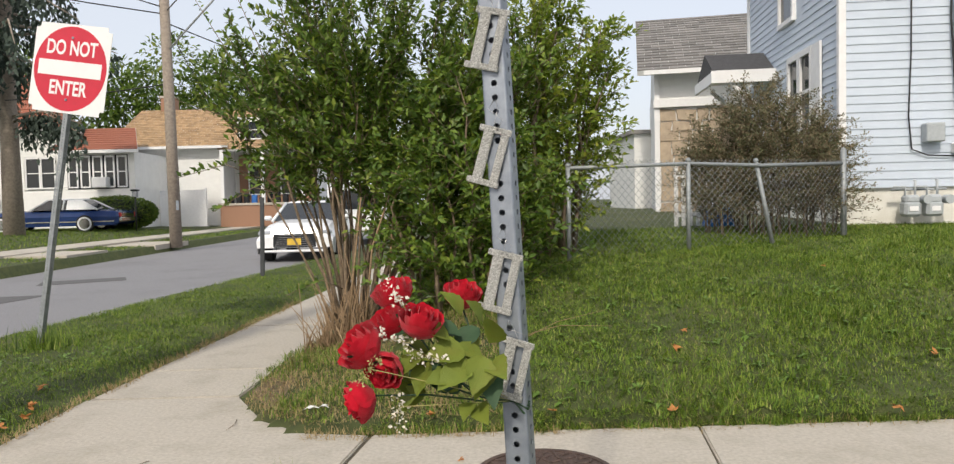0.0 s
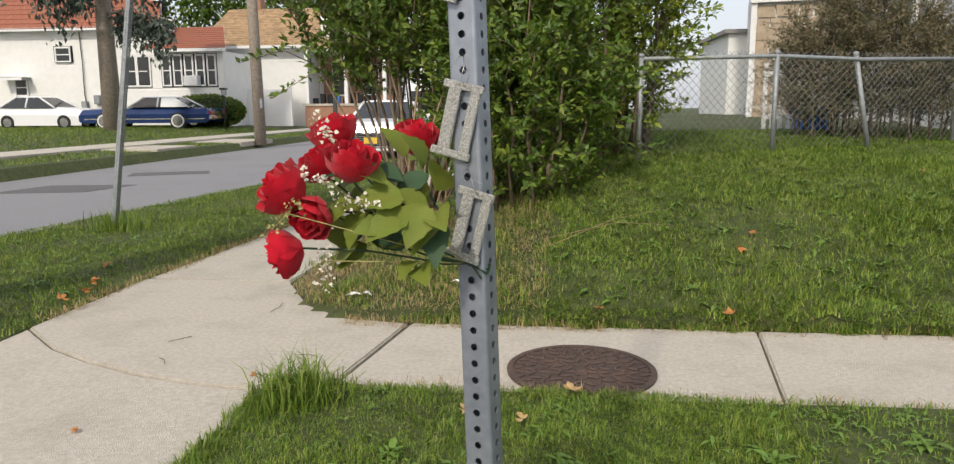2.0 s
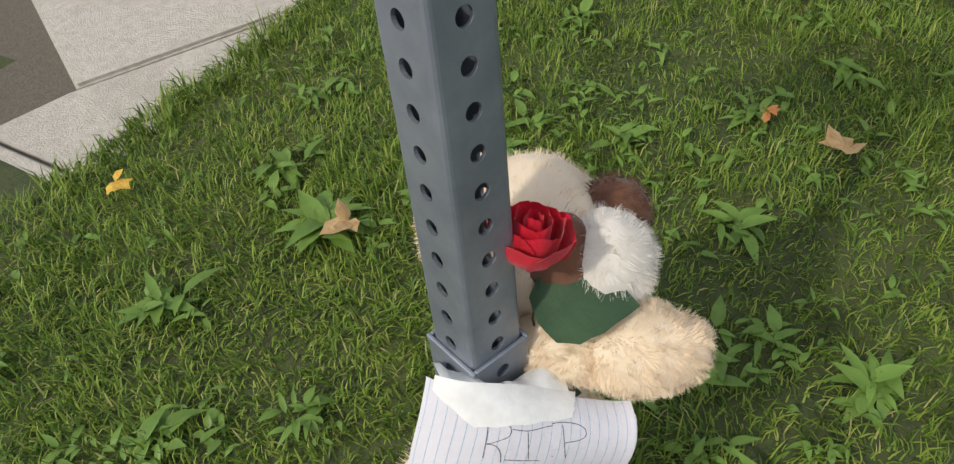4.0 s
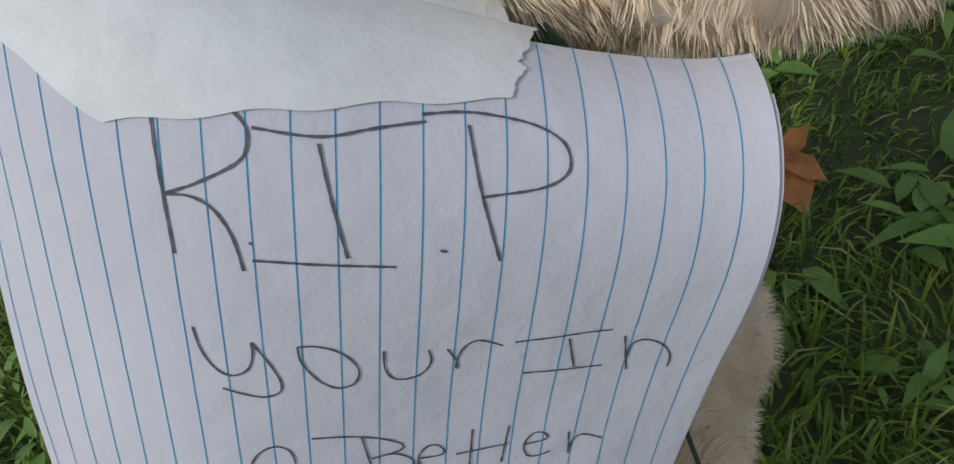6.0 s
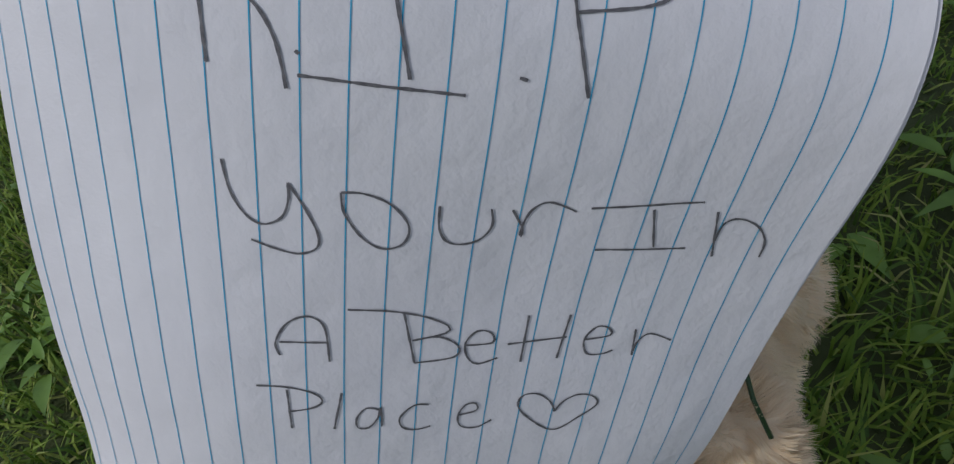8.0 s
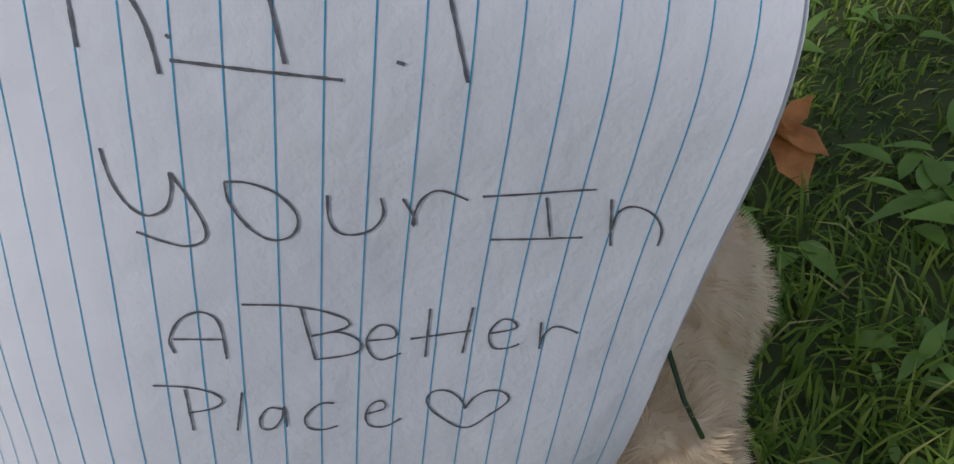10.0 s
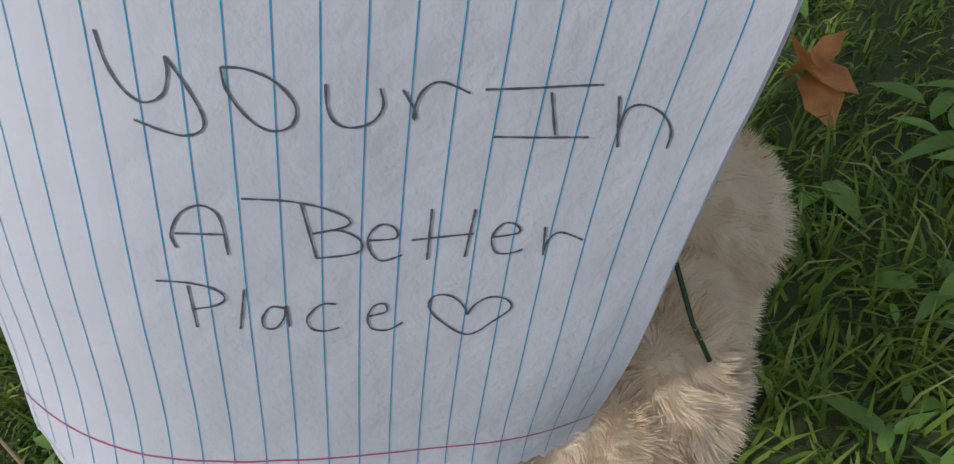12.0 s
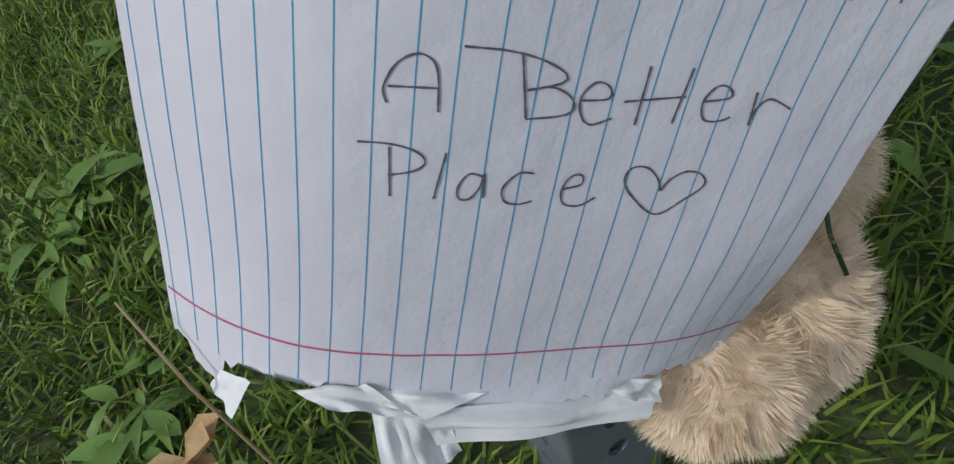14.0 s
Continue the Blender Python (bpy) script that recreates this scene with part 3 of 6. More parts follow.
for i in range(1100):
    if i % 3:
        cx, cy = patches[i % len(patches)]
        x, y = random.gauss(cx, 0.09), random.gauss(cy, 0.09)
    else:
        x, y = random.uniform(-1.0, 2.6), random.uniform(-0.7, 1.65)
    if x > -1.0 and y < 1.66 - 0.045 * x and not in_crossing(x, y):
        pieces += weed(x, y, random.uniform(0.016, 0.04), random.randint(3, 6))
for i in range(240):
    x, y = random.uniform(-0.6, 4.5), random.uniform(2.7, 4.6)
    pieces += weed(x, y, random.uniform(0.035, 0.07), random.randint(3, 6))
for i in range(90):
    x, y = random.uniform(-4.4, -2.75), random.uniform(1.8, 5)
    pieces += weed(x, y, random.uniform(0.035, 0.06), random.randint(3, 6))
tagged(raw("lawn_weeds", *join(pieces), "weed", smooth=True), "broad-leaved green weeds and clover in the grass", "weeds", kind="stuff")


def fallen_leaf(x, y, size, material, label, z=None, tilt=0.3):
    z = float(height(x, y)) + 0.035 if z is None else z
    a = random.uniform(0, 6.28)
    lobes = []
    for k in range(5):
        d = Vector((math.cos(a + (k - 2) * 0.75), math.sin(a + (k - 2) * 0.75), tilt * random.uniform(-0.4, 1)))
        lobes.append(leaf_verts((x, y, z), d, (0, 0, 1), size * (1 - 0.13 * abs(k - 2)), leaf_shape(5, 0.34, 0.8, 0.12), random.uniform(-0.7, 0.7), random.uniform(-0.5, 0.6)))
    vs, fs = join(lobes)
    ob = raw("fallen_leaf", vs, fs, material, smooth=True)
    return tagged(ob, label, "leaf", "fallen leaves")


fallen_leaf(-0.885, 0.25, 0.035, "yellow_leaf", "curled bright yellow fallen leaf on the grass")
fallen_leaf(-0.45, 0.35, 0.05, "tan_leaf", "crumpled tan fallen leaf on the grass", tilt=0.9)
fallen_leaf(0.18, 0.83, 0.05, "tan_leaf", "brown-orange lobed fallen leaf on the grass")
fallen_leaf(0.05, 0.89, 0.025, "dry_leaf", "small brown leaf half hidden in the grass")
fallen_leaf(0.01, 1.34, 0.035, "tan_leaf", "small tan leaf by the pavement")
fallen_leaf(-0.19, 1.4, 0.035, "tan_leaf", "small tan leaf by the pavement")
fallen_leaf(0.185, 1.62, 0.05, "tan_leaf", "curled brown leaf at the manhole's rim", tilt=1.2)
fallen_leaf(0.008, 0.355, 0.045, "dry_leaf", "curled orange-red fallen leaf in the grass", tilt=0.9)
fallen_leaf(-0.2, 0.36, 0.04, "dry_leaf", "red-brown fallen leaf beside the toy", tilt=0.6)
fallen_leaf(-0.42, -0.23, 0.03, "dry_leaf", "orange fallen leaf in the grass")
fallen_leaf(-0.125, -0.135, 0.042, "tan_leaf", "large tan fallen leaf standing in the grass", z=0.085, tilt=0.5)
fallen_leaf(1.1, 0.99, 0.05, "dry_leaf", "orange fallen leaf in the grass")
for x, y in ((1.2, 3.29), (2.75, 3.1), (3.05, 2.95), (2.95, 4.9), (1.32, 3.5), (-2.8, 3.2), (-2.95, 3.6), (-2.7, 3.0), (2.2, 2.6), (1.0, 2.62), (0.35, 2.66), (-0.3, 2.68), (-2.72, 2.8)):
    fallen_leaf(x, y, random.uniform(0.035, 0.055), "dry_leaf", "small orange-brown fallen leaf", tilt=0.5)
for x, y in ((-0.15, 2.2), (-1.15, 1.8), (-1.56, 1.24)):
    fallen_leaf(x, y, 0.025, "dry_leaf", "small dry leaf lying on the pavement", z=0.006)
for k, (x, y, l) in enumerate(((-1.1, 1.05, 0.16), (-1.75, 2.2, 0.12), (-1.45, 2.75, 0.2), (-1.6, 1.9, 0.1), (-0.95, 2.05, 0.1))):
    a = 0.7 * k
    tagged(tube("twig", [[(x, y, 0.006), (x + 0.5 * l * math.cos(a), y + 0.5 * l * math.sin(a), 0.009), (x + l * math.cos(a + 0.2), y + l * math.sin(a + 0.2), 0.006)]], [0.002], "bark", seg=5), "thin dry twig lying on the pavement", "twig", "twigs")
for x, y, s in ((-1.0, 2.83, 0.05), (-0.93, 2.86, 0.035), (-0.42, 2.95, 0.04)):
    vs, fs = join([leaf_verts((x, y, float(height(x, y)) + 0.05), (math.cos(k), math.sin(k), random.uniform(-.2, .7)), (0, 0, 1), s, leaf_shape(4, 0.45), 0.5, 0.4) for k in range(4)])
    tagged(raw("litter_scrap", vs, fs, "litter"), "crumpled white paper scrap on bare soil", "litter", "litter")


# ---- manhole cover ----
cover = empty("manhole_cover", "rusty cast iron manhole cover with a raised pattern", "manhole cover", (0.235, 1.975, 0.0))
bm = bmesh.new()
bmesh.ops.create_cone(bm, cap_ends=True, segments=64, radius1=0.315, radius2=0.315, depth=0.02, matrix=Matrix.Translation((0, 0, -0.002)))
part("plate", bm, "iron", cover)
bm = bmesh.new()
ring = [(0.318, 0.008), (0.318, 0.014), (0.292, 0.014), (0.292, 0.008)]
for i in range(64):
    for r, z in ring:
        bm.verts.new((r * math.cos(2 * math.pi * i / 64), r * math.sin(2 * math.pi * i / 64), z))
bm.verts.ensure_lookup_table()
for i in range(64):
    for j in range(4):
        bm.faces.new([bm.verts[4 * i + j], bm.verts[4 * ((i + 1) % 64) + j], bm.verts[4 * ((i + 1) % 64) + (j + 1) % 4], bm.verts[4 * i + (j + 1) % 4]])
bmesh.ops.recalc_face_normals(bm, faces=bm.faces[:])
part("rim", bm, "iron", cover)
bm = bmesh.new()
for r0, r1, n, off in ((0.04, 0.07, 10, 0), (0.085, 0.125, 16, 0.1), (0.14, 0.185, 22, 0), (0.20, 0.24, 28, 0.08), (0.25, 0.285, 34, 0)):
    for i in range(n):
        a = 2 * math.pi * i / n + off
        m = pose(0, 0, 0, 0, 0, math.degrees(a)) @ pose((r0 + r1) / 2, 0, 0.012, 0, 0, 38 if i % 2 else -30)
        box(bm, (-(r1 - r0) * 0.62, -0.008, -0.005), ((r1 - r0) * 0.62, 0.008, 0.0035), m, bevel=0.003)
bmesh.ops.create_cone(bm, cap_ends=True, segments=16, radius1=0.03, radius2=0.026, depth=0.008, matrix=Matrix.Translation((0, 0, 0.012)))
part("raised_pattern", bm, "iron", cover)


# ---- the perforated post ----
AXIS = Vector((-0.038, 0.056, 0.9977)).normalized()
FACE = Vector((-math.sin(radians(19)), -math.cos(radians(19)), 0))
FACE = (FACE - FACE.dot(AXIS) * AXIS).normalized()
POST = Matrix.Identity(4)
for i, c in enumerate((FACE.cross(AXIS) * -1, FACE * -1, AXIS)):
    POST.col[i].xyz = c
POST.translation = Vector((0, 0, 0.406)) - FACE * 0.0254
PITCH = 0.0254


def perforated(name, half, k0, k1, rim, material, parent):
    """A square tube with a round hole in every inch of each face, and rounded corners."""
    vs, fs = [], []
    flat = half - rim
    r = 0.0056
    seg = 16
    for k in range(k0, k1):
        z = k * PITCH
        for s in range(4):
            rot = Matrix.Rotation(s * math.pi / 2, 3, "Z")
            b = len(vs)
            for depth in (0.0, 0.0026):
                for i in range(seg):
                    a = 2 * math.pi * i / seg
                    vs.append(rot @ Vector((r * math.cos(a), -half + depth, z + r * math.sin(a))))
            o = len(vs)
            for i in range(seg):
                a = 2 * math.pi * i / seg
                c, d = math.cos(a), math.sin(a)
                m = max(abs(c), abs(d))
                vs.append(rot @ Vector((flat * c / m, -half, z + PITCH / 2 * d / m)))
            for i in range(seg):
                j = (i + 1) % seg
                fs.append((o + i, o + j, b + j, b + i))
                fs.append((b + i, b + j, b + seg + j, b + seg + i))
    z0, z1 = (k0 - 0.5) * PITCH, (k1 - 0.5) * PITCH
    for s in range(4):
        rot = Matrix.Rotation(s * math.pi / 2, 3, "Z")
        b = len(vs)
        for i in range(5):
            a = -math.pi / 2 + math.pi / 2 * i / 4
            for z in (z0, z1):
                vs.append(rot @ Vector((flat + rim * math.cos(a), -flat + rim * math.sin(a), z)))
        for i in range(4):
            fs.append((b + 2 * i, b + 2 * i + 2, b + 2 * i + 3, b + 2 * i + 1))
    b = len(vs)
    inner = half - 0.0026
    for z in (z0, z1):
        for sx, sy in ((-1, -1), (1, -1), (1, 1), (-1, 1)):
            vs.append(Vector((sx * half * 0.985, sy * half * 0.985, z)))
            vs.append(Vector((sx * inner, sy * inner, z)))
    for i in range(4):
        j = (i + 1) % 4
        fs.append((b + 8 + 2 * i, b + 8 + 2 * j, b + 8 + 2 * j + 1, b + 8 + 2 * i + 1))
    return raw(name, vs, fs, material, parent)


post = new("sign_post")
post.matrix_basis = POST
tagged(post, "galvanised steel sign post with punched holes in a ground sleeve", "sign post")
perforated("upright", 0.0222, -18, 100, 0.005, "galv", post)
sleeve = perforated("ground_sleeve", 0.0254, -20, 1, 0.003, "galv", post)
perforated_collar = bmesh.new()
box(perforated_collar, (-0.0256, -0.0256, 0.0105), (0.0256, -0.0224, 0.0165), bevel=0.0008)
box(perforated_collar, (-0.0256, 0.0224, 0.0105), (0.0256, 0.0256, 0.0165), bevel=0.0008)
box(perforated_collar, (-0.0256, -0.0224, 0.0105), (-0.0224, 0.0224, 0.0165), bevel=0.0008)
box(perforated_collar, (0.0224, -0.0224, 0.0105), (0.0256, 0.0224, 0.0165), bevel=0.0008)
part("sleeve_lip", perforated_collar, "galv", post)


def on_post(x, z, off=0.0):
    """A place on the post's punched front: across, inches up from the sleeve's top hole, out of the face."""
    return POST @ Vector((x, -0.0222 - off, z * PITCH))


# four glittering bars hung on wires, one under another
def name_bar(z, x, w, h, turn, top_hole):
    ob = new("hanging_ornament")
    ob.matrix_basis = POST @ pose(x, -0.030, z * PITCH, 0, turn, 0)
    tagged(ob, "flat silver glitter ornament wired to the post", "ornament", "glitter ornaments on the post")
    for lo, hi in (((-w * 0.36, -0.003, -h / 2), (-w * 0.08, 0.003, h / 2)), ((w * 0.14, -0.003, -h * 0.42), (w * 0.36, 0.003, h * 0.42)), ((-w / 2, -0.0034, h / 2 - 0.011), (w * 0.4, 0.0034, h / 2)), ((-w / 2, -0.0034, -h / 2), (w * 0.4, 0.0034, -h / 2 + 0.011))):
        part("bar", boxes((lo, hi), bevel=0.0012), "glitter", ob)
    inv = ob.matrix_basis.inverted()
    hole = inv @ on_post(0.0, top_hole, -0.002)
    a = Vector((0.0, -0.004, h / 2 - 0.006))
    tube("hanging_wire", [[a, a + Vector((-0.006, -0.006, 0.012)), a.lerp(hole, 0.6) + Vector((0.006, -0.01, 0)), hole], [a, a + Vector((0.008, -0.008, 0.02)), a.lerp(hole, 0.5) + Vector((-0.012, -0.012, 0.004)), hole]], [0.0005, 0.0005], "wire", ob)


name_bar(44.0, -0.002, 0.07, 0.108, 17, 47)
name_bar(35.9, -0.012, 0.066, 0.104, 19, 40)
name_bar(27.2, -0.006, 0.07, 0.108, 16, 31)
name_bar(21.2, 0.006, 0.064, 0.106, 17, 24.6)


# ---- the note ----
N_O, N_R, N_D, N_N = Vector((0.05614, -0.03100, 0.34500)), Vector((0.6574, 0.6675, -0.3497)), Vector((-0.0925, -0.3890, -0.9166)), Vector((0.7478, -0.6349, 0.1940))


# curl of the sheet: polynomials in the place across and down, in the order of the powers below, in millimetres
BOW = [1.96, -20.4, -8.46, 32.1, 1.42, -8.98, -5.54, 17.4, -9.48, -32.9, 10.5, 13.8, -11.3, 10.7, 7.33, -6.92, -1.19, -6.13, 28.4, -1.49, -3.57, -0.892, -2.4, -19.3, -24, -9.62, 13.4, -22.5, -2.43, 6.37, 15.9, 5.17, 8.26]
DRAW_X = [1.98, 0.0999, -2, -0.0615, 1.04, -2.85, 0.524, 7.52, 1.04, -2.59, 0.549, -1.28, -4.27, 0.642, 1.42, -2.8, 3.33, -5.63, -4.34, 6.33, 0.864, 1.51, -0.78, -0.271, -3.02]
DRAW_Y = [0.996, 0.464, 0.827, -2.61, 0.748, -3.1, -0.318, 1.88, 4.73, -5.02, 0.774, -5.93, -1.39, 2.02, 1.55, -0.702, 1.58, -6.06, 6.25, 1.21, 3.36, -2.55, 1.1, -1.9, -1.06]
POW_B = [(i, j) for i in range(8) for j in range(8 - i) if i + j > 1]
POW_D = [(i, j) for i in range(7) for j in range(7 - i) if i + j > 1]


def curl(s, w):
    a, b = (s - 12) / 90, (w - 28) / 90
    A, B = [a ** i for i in range(8)], [b ** j for j in range(8)]
    bow = sum(k * A[i] * B[j] for k, (i, j) in zip(BOW, POW_B))
    dx = sum(k * A[i] * B[j] for k, (i, j) in zip(DRAW_X, POW_D))
    dy = sum(k * A[i] * B[j] for k, (i, j) in zip(DRAW_Y, POW_D))
    bow += 0.5 * noise.noise((s * 0.035, w * 0.03, 5.0)) + 0.22 * noise.noise((s * 0.11, w * 0.09, 2.0))
    return N_O + (N_R * (s + dx) + N_D * (w + dy) + N_N * bow) * 0.001


def paper(s, w, off=0.0):
    """A place on the curled sheet: millimetres across the ruling and down it, and off its face."""
    p = curl(s, w)
    if off:
        n = (curl(s + 0.5, w) - curl(s - 0.5, w)).cross(curl(s, w + 0.5) - curl(s, w - 0.5)).normalized()
        p = p + n * (off * 0.001 * (1 if n.dot(N_N) > 0 else -1))
    return p


def sheet(name, s0, s1, w0, w1, ds, dw, material, parent, off=0.0, edge=None, label=""):
    ns, nw = max(1, round((s1 - s0) / ds)), max(1, round((w1 - w0) / dw))
    vs, fs = [], []
    for i in range(ns + 1):
        for j in range(nw + 1):
            s, w = s0 + (s1 - s0) * i / ns, w0 + (w1 - w0) * j / nw
            if edge:
                s, w = edge(s, w, i, j, ns, nw)
            vs.append(paper(s, w, off))
    for i in range(ns):
        for j in range(nw):
            k = i * (nw + 1) + j
            fs.append((k, k + nw + 1, k + nw + 2, k + 1))
    return raw(name, vs, fs, material, parent, label, smooth=True)


note = empty("handwritten_note", "lined notebook page with pencilled words, taped to the post sleeve", "note")


def torn(s, w, i, j, ns, nw):
    if j == 0 and s > 60:
        w += max(0, s - 60) * 0.1
    if j == nw:
        w += 1.5 * math.sin(s * 0.9) * math.sin(s * 0.23) + 2.0 * noise.noise((s * 0.35, 0, 0)) + (8 if -63 < s < -52 else 0) + (-3 if -48 < s < -12 else 0) + (5 if -6 < s < 60 else 0)
    return s, w


page = sheet("page", -70, 89, -75, 114, 2.0, 2.0, "paper", note, 0.0, torn)
for k in range(-10, 11):
    s = 7.71 + 7.45 * k
    sheet("ruled_line", s - 0.115, s + 0.115, -74.6, 112, 0.5, 2.0, "rule", note, 0.12)
sheet("margin_line", -69, 88, 100.0 - 0.3, 100.0 + 0.3, 2.0, 0.6, "margin", note, 0.16)
back = sheet("second_page", -66, 90, -63, 106, 4.0, 4.0, "paper", note, -0.9)


def letter(s0, w0, *strokes):
    """One pencilled letter: strokes as millimetres across and down from its corner, drawn as thin raised lines."""
    for st in strokes:
        pts = [Vector((s0 + a, w0 + b)) for a, b in st]
        fine = []
        for i in range(len(pts) - 1):
            p0, p1, p2, p3 = pts[max(i - 1, 0)], pts[i], pts[i + 1], pts[min(i + 2, len(pts) - 1)]
            n = max(2, int((p2 - p1).length / 0.7))
            for k in range(n):
                t = k / n
                fine.append(0.5 * ((2 * p1) + (p2 - p0) * t + (2 * p0 - 5 * p1 + 4 * p2 - p3) * t * t + (3 * p1 - p0 - 3 * p2 + p3) * t ** 3))
        fine.append(pts[-1])
        vs, fs = [], []
        for i, p in enumerate(fine):
            d = (fine[min(i + 1, len(fine) - 1)] - fine[max(i - 1, 0)])
            d = d.normalized() if d.length else Vector((1, 0))
            half = WEIGHT * (1 + 0.18 * math.sin(i * 0.9) + 0.12 * math.sin(i * 2.3))
            o = Vector((-d.y, d.x)) * half
            vs += [paper(p.x + o.x, p.y + o.y, 0.26), paper(p.x - o.x, p.y - o.y, 0.26)]
            if i:
                fs.append((2 * i - 2, 2 * i, 2 * i + 1, 2 * i - 1))
        raw("pencil_stroke", vs, fs, "ink", note)


WEIGHT = 0.28
letter(-34.1, -55.6, [(11, 4.6), (12.4, 31)], [(0, 0.1), (5, 0.7), (16.4, 0), (22.9, 1.5), (26.8, 4.9), (27.2, 8.2), (25.3, 11.8), (17.9, 16.3), (11.6, 19)], [(11.6, 19), (16.7, 18.9), (20.6, 21.2), (23.4, 26.3), (24.9, 33.5)])
letter(-7.8, -28.4, [(0, 0), (0.6, 0.4)])
letter(-7.5, -54, [(1.4, 3.8), (12.6, 4.4), (21.2, 2.3), (30.7, 0)], [(12.4, 5.6), (14.3, 15.9), (16.9, 27.9)], [(0, 29.5), (25.5, 29.5)])
letter(25.9, -28.5, [(0, 0), (1.3, 0.3)])
letter(22.4, -56.7, [(0, 1.4), (9.4, 0), (19.4, 1), (24.9, 3.5), (26.7, 6.9), (26.2, 10.6), (21.8, 13.8), (11.1, 16.5)], [(8.3, 2.5), (10.5, 15.2), (14.7, 30.4)])
WEIGHT = 0.225
letter(-20.4, -8, [(0, 0), (1, 5.5), (3.3, 9.8), (6.4, 11.6), (9.8, 9.8), (11.1, 5.9), (11, 2.8)], [(11, 2.8), (13.9, 7.6), (16, 12.6), (15.7, 15.6), (12.5, 17.1), (8.3, 16.4), (4.3, 15.1)])
letter(-0.6, -4.5, [(0, 0.1), (3.7, 0), (8.3, 1.7), (11.6, 5.7), (11, 9.6), (7.5, 11.1), (3.8, 9.1), (0.7, 4.4), (0, 0.1)])
letter(16, -3.2, [(0, 0), (0.3, 4.7), (1.9, 7.5), (4.8, 8), (7.9, 6.6), (9.5, 3.5), (8.9, 0)])
letter(28.6, -5.4, [(0, 2.1), (2.3, 6.1), (2.3, 7.9), (2.1, 6.2), (3.2, 2.1), (6.1, 0), (11.3, 1.7)])
letter(42.3, -7.8, [(0, 3.1), (20, 0)], [(11.3, 2.4), (13.7, 11.3)], [(2.8, 12.6), (20, 11.3)])
letter(65.5, -5.9, [(0, 0), (2.7, 11.2)], [(1.8, 7.4), (2.2, 2.8), (4.7, 1.4), (8.7, 2.8), (11.4, 6.3), (11.8, 10.4)])
letter(-12.9, 23.5, [(0.8, 9.8), (0, 6.8), (2, 2.3), (5, 0), (7.6, 0.1), (9.6, 2.6), (10.4, 10.6)], [(0.8, 6.5), (10.1, 5.9)])
letter(0.9, 21, [(0, 0), (8.2, 0.1), (14.5, 1.3), (19.2, 3.6), (18.8, 5.5), (12.5, 7.3)], [(10.5, 0.2), (13.2, 13.2)], [(12.5, 7.3), (17.7, 6.5), (21.6, 8.8), (21, 11.7), (13.2, 13.2)])
letter(23.7, 25.9, [(0, 3.8), (5.6, 3), (5.1, 0.5), (2.3, 0), (0.2, 3.2), (1, 7), (3.2, 8.7), (7.1, 7)])
letter(32.4, 21.4, [(3.3, 0.4), (3.3, 12.7)], [(11.6, 0), (10.8, 11.9)], [(0, 7.9), (11.9, 6)])
letter(48.1, 24.7, [(0, 3.5), (5.2, 2.2), (4.4, 0.2), (1.9, 0), (0, 3.5), (1.3, 7.3), (4.6, 7.4), (6.6, 6.4)])
letter(58.4, 25.3, [(0, 0), (0.9, 7.5)], [(0.8, 6.5), (1.3, 3.4), (3.4, 1.3), (8.4, 3.2)])
letter(-17.4, 41.6, [(0, 0.3), (6.7, 0), (11.5, 1.1), (13.3, 3.2), (11.3, 5.3), (6.2, 6.9)], [(6.2, 0.6), (6.8, 11.8)])
letter(-1.8, 42.4, [(1.6, 0), (0, 10.8)])
letter(2.9, 46.4, [(4.7, 0.8), (1.9, 0.4), (0, 3.5), (0.3, 6.3), (2.5, 6.3), (4.4, 3.2), (4.9, 0), (5.3, 5.9)])
letter(11.9, 46, [(5.9, 0), (2.8, 0.1), (0, 3.7), (0.8, 6.9), (3.7, 7.6), (6.6, 6.7)])
letter(24.3, 46, [(0.2, 3.6), (3.9, 2.2), (3.4, 0), (1.2, 0.6), (0, 4.1), (1, 7.2), (4.4, 7.6), (7.5, 5.4)])
letter(37, 43.6, [(8.5, 5.7), (7.2, 2.7), (4.2, 0), (1, 0.2), (0, 3.1), (2.5, 7), (9, 11.8), (14.2, 8), (17.8, 3.9), (16.3, 1.2), (12.9, 0.6), (9.9, 2.7), (8.5, 5.7)])


def tape_edge(s, w, i, j, ns, nw):
    low = -49 + 0.5 * math.sin(s * 0.3) - 0.16 * (s + 30) - max(0, -32 - s) * 0.75
    w = -79 + (max(low, -70) + 79) * j / nw
    if i == ns:
        s += 4 * noise.noise((w * 0.22, 3, 0)) + 1.5 * noise.noise((w * 0.9, 7, 0)) - 0.4 * (w + 60)
    return s, w


sheet("masking_tape", -64, 38, -79, -49, 2.0, 1.2, "tape", note, 0.55, tape_edge, "torn strip of whitish masking tape")
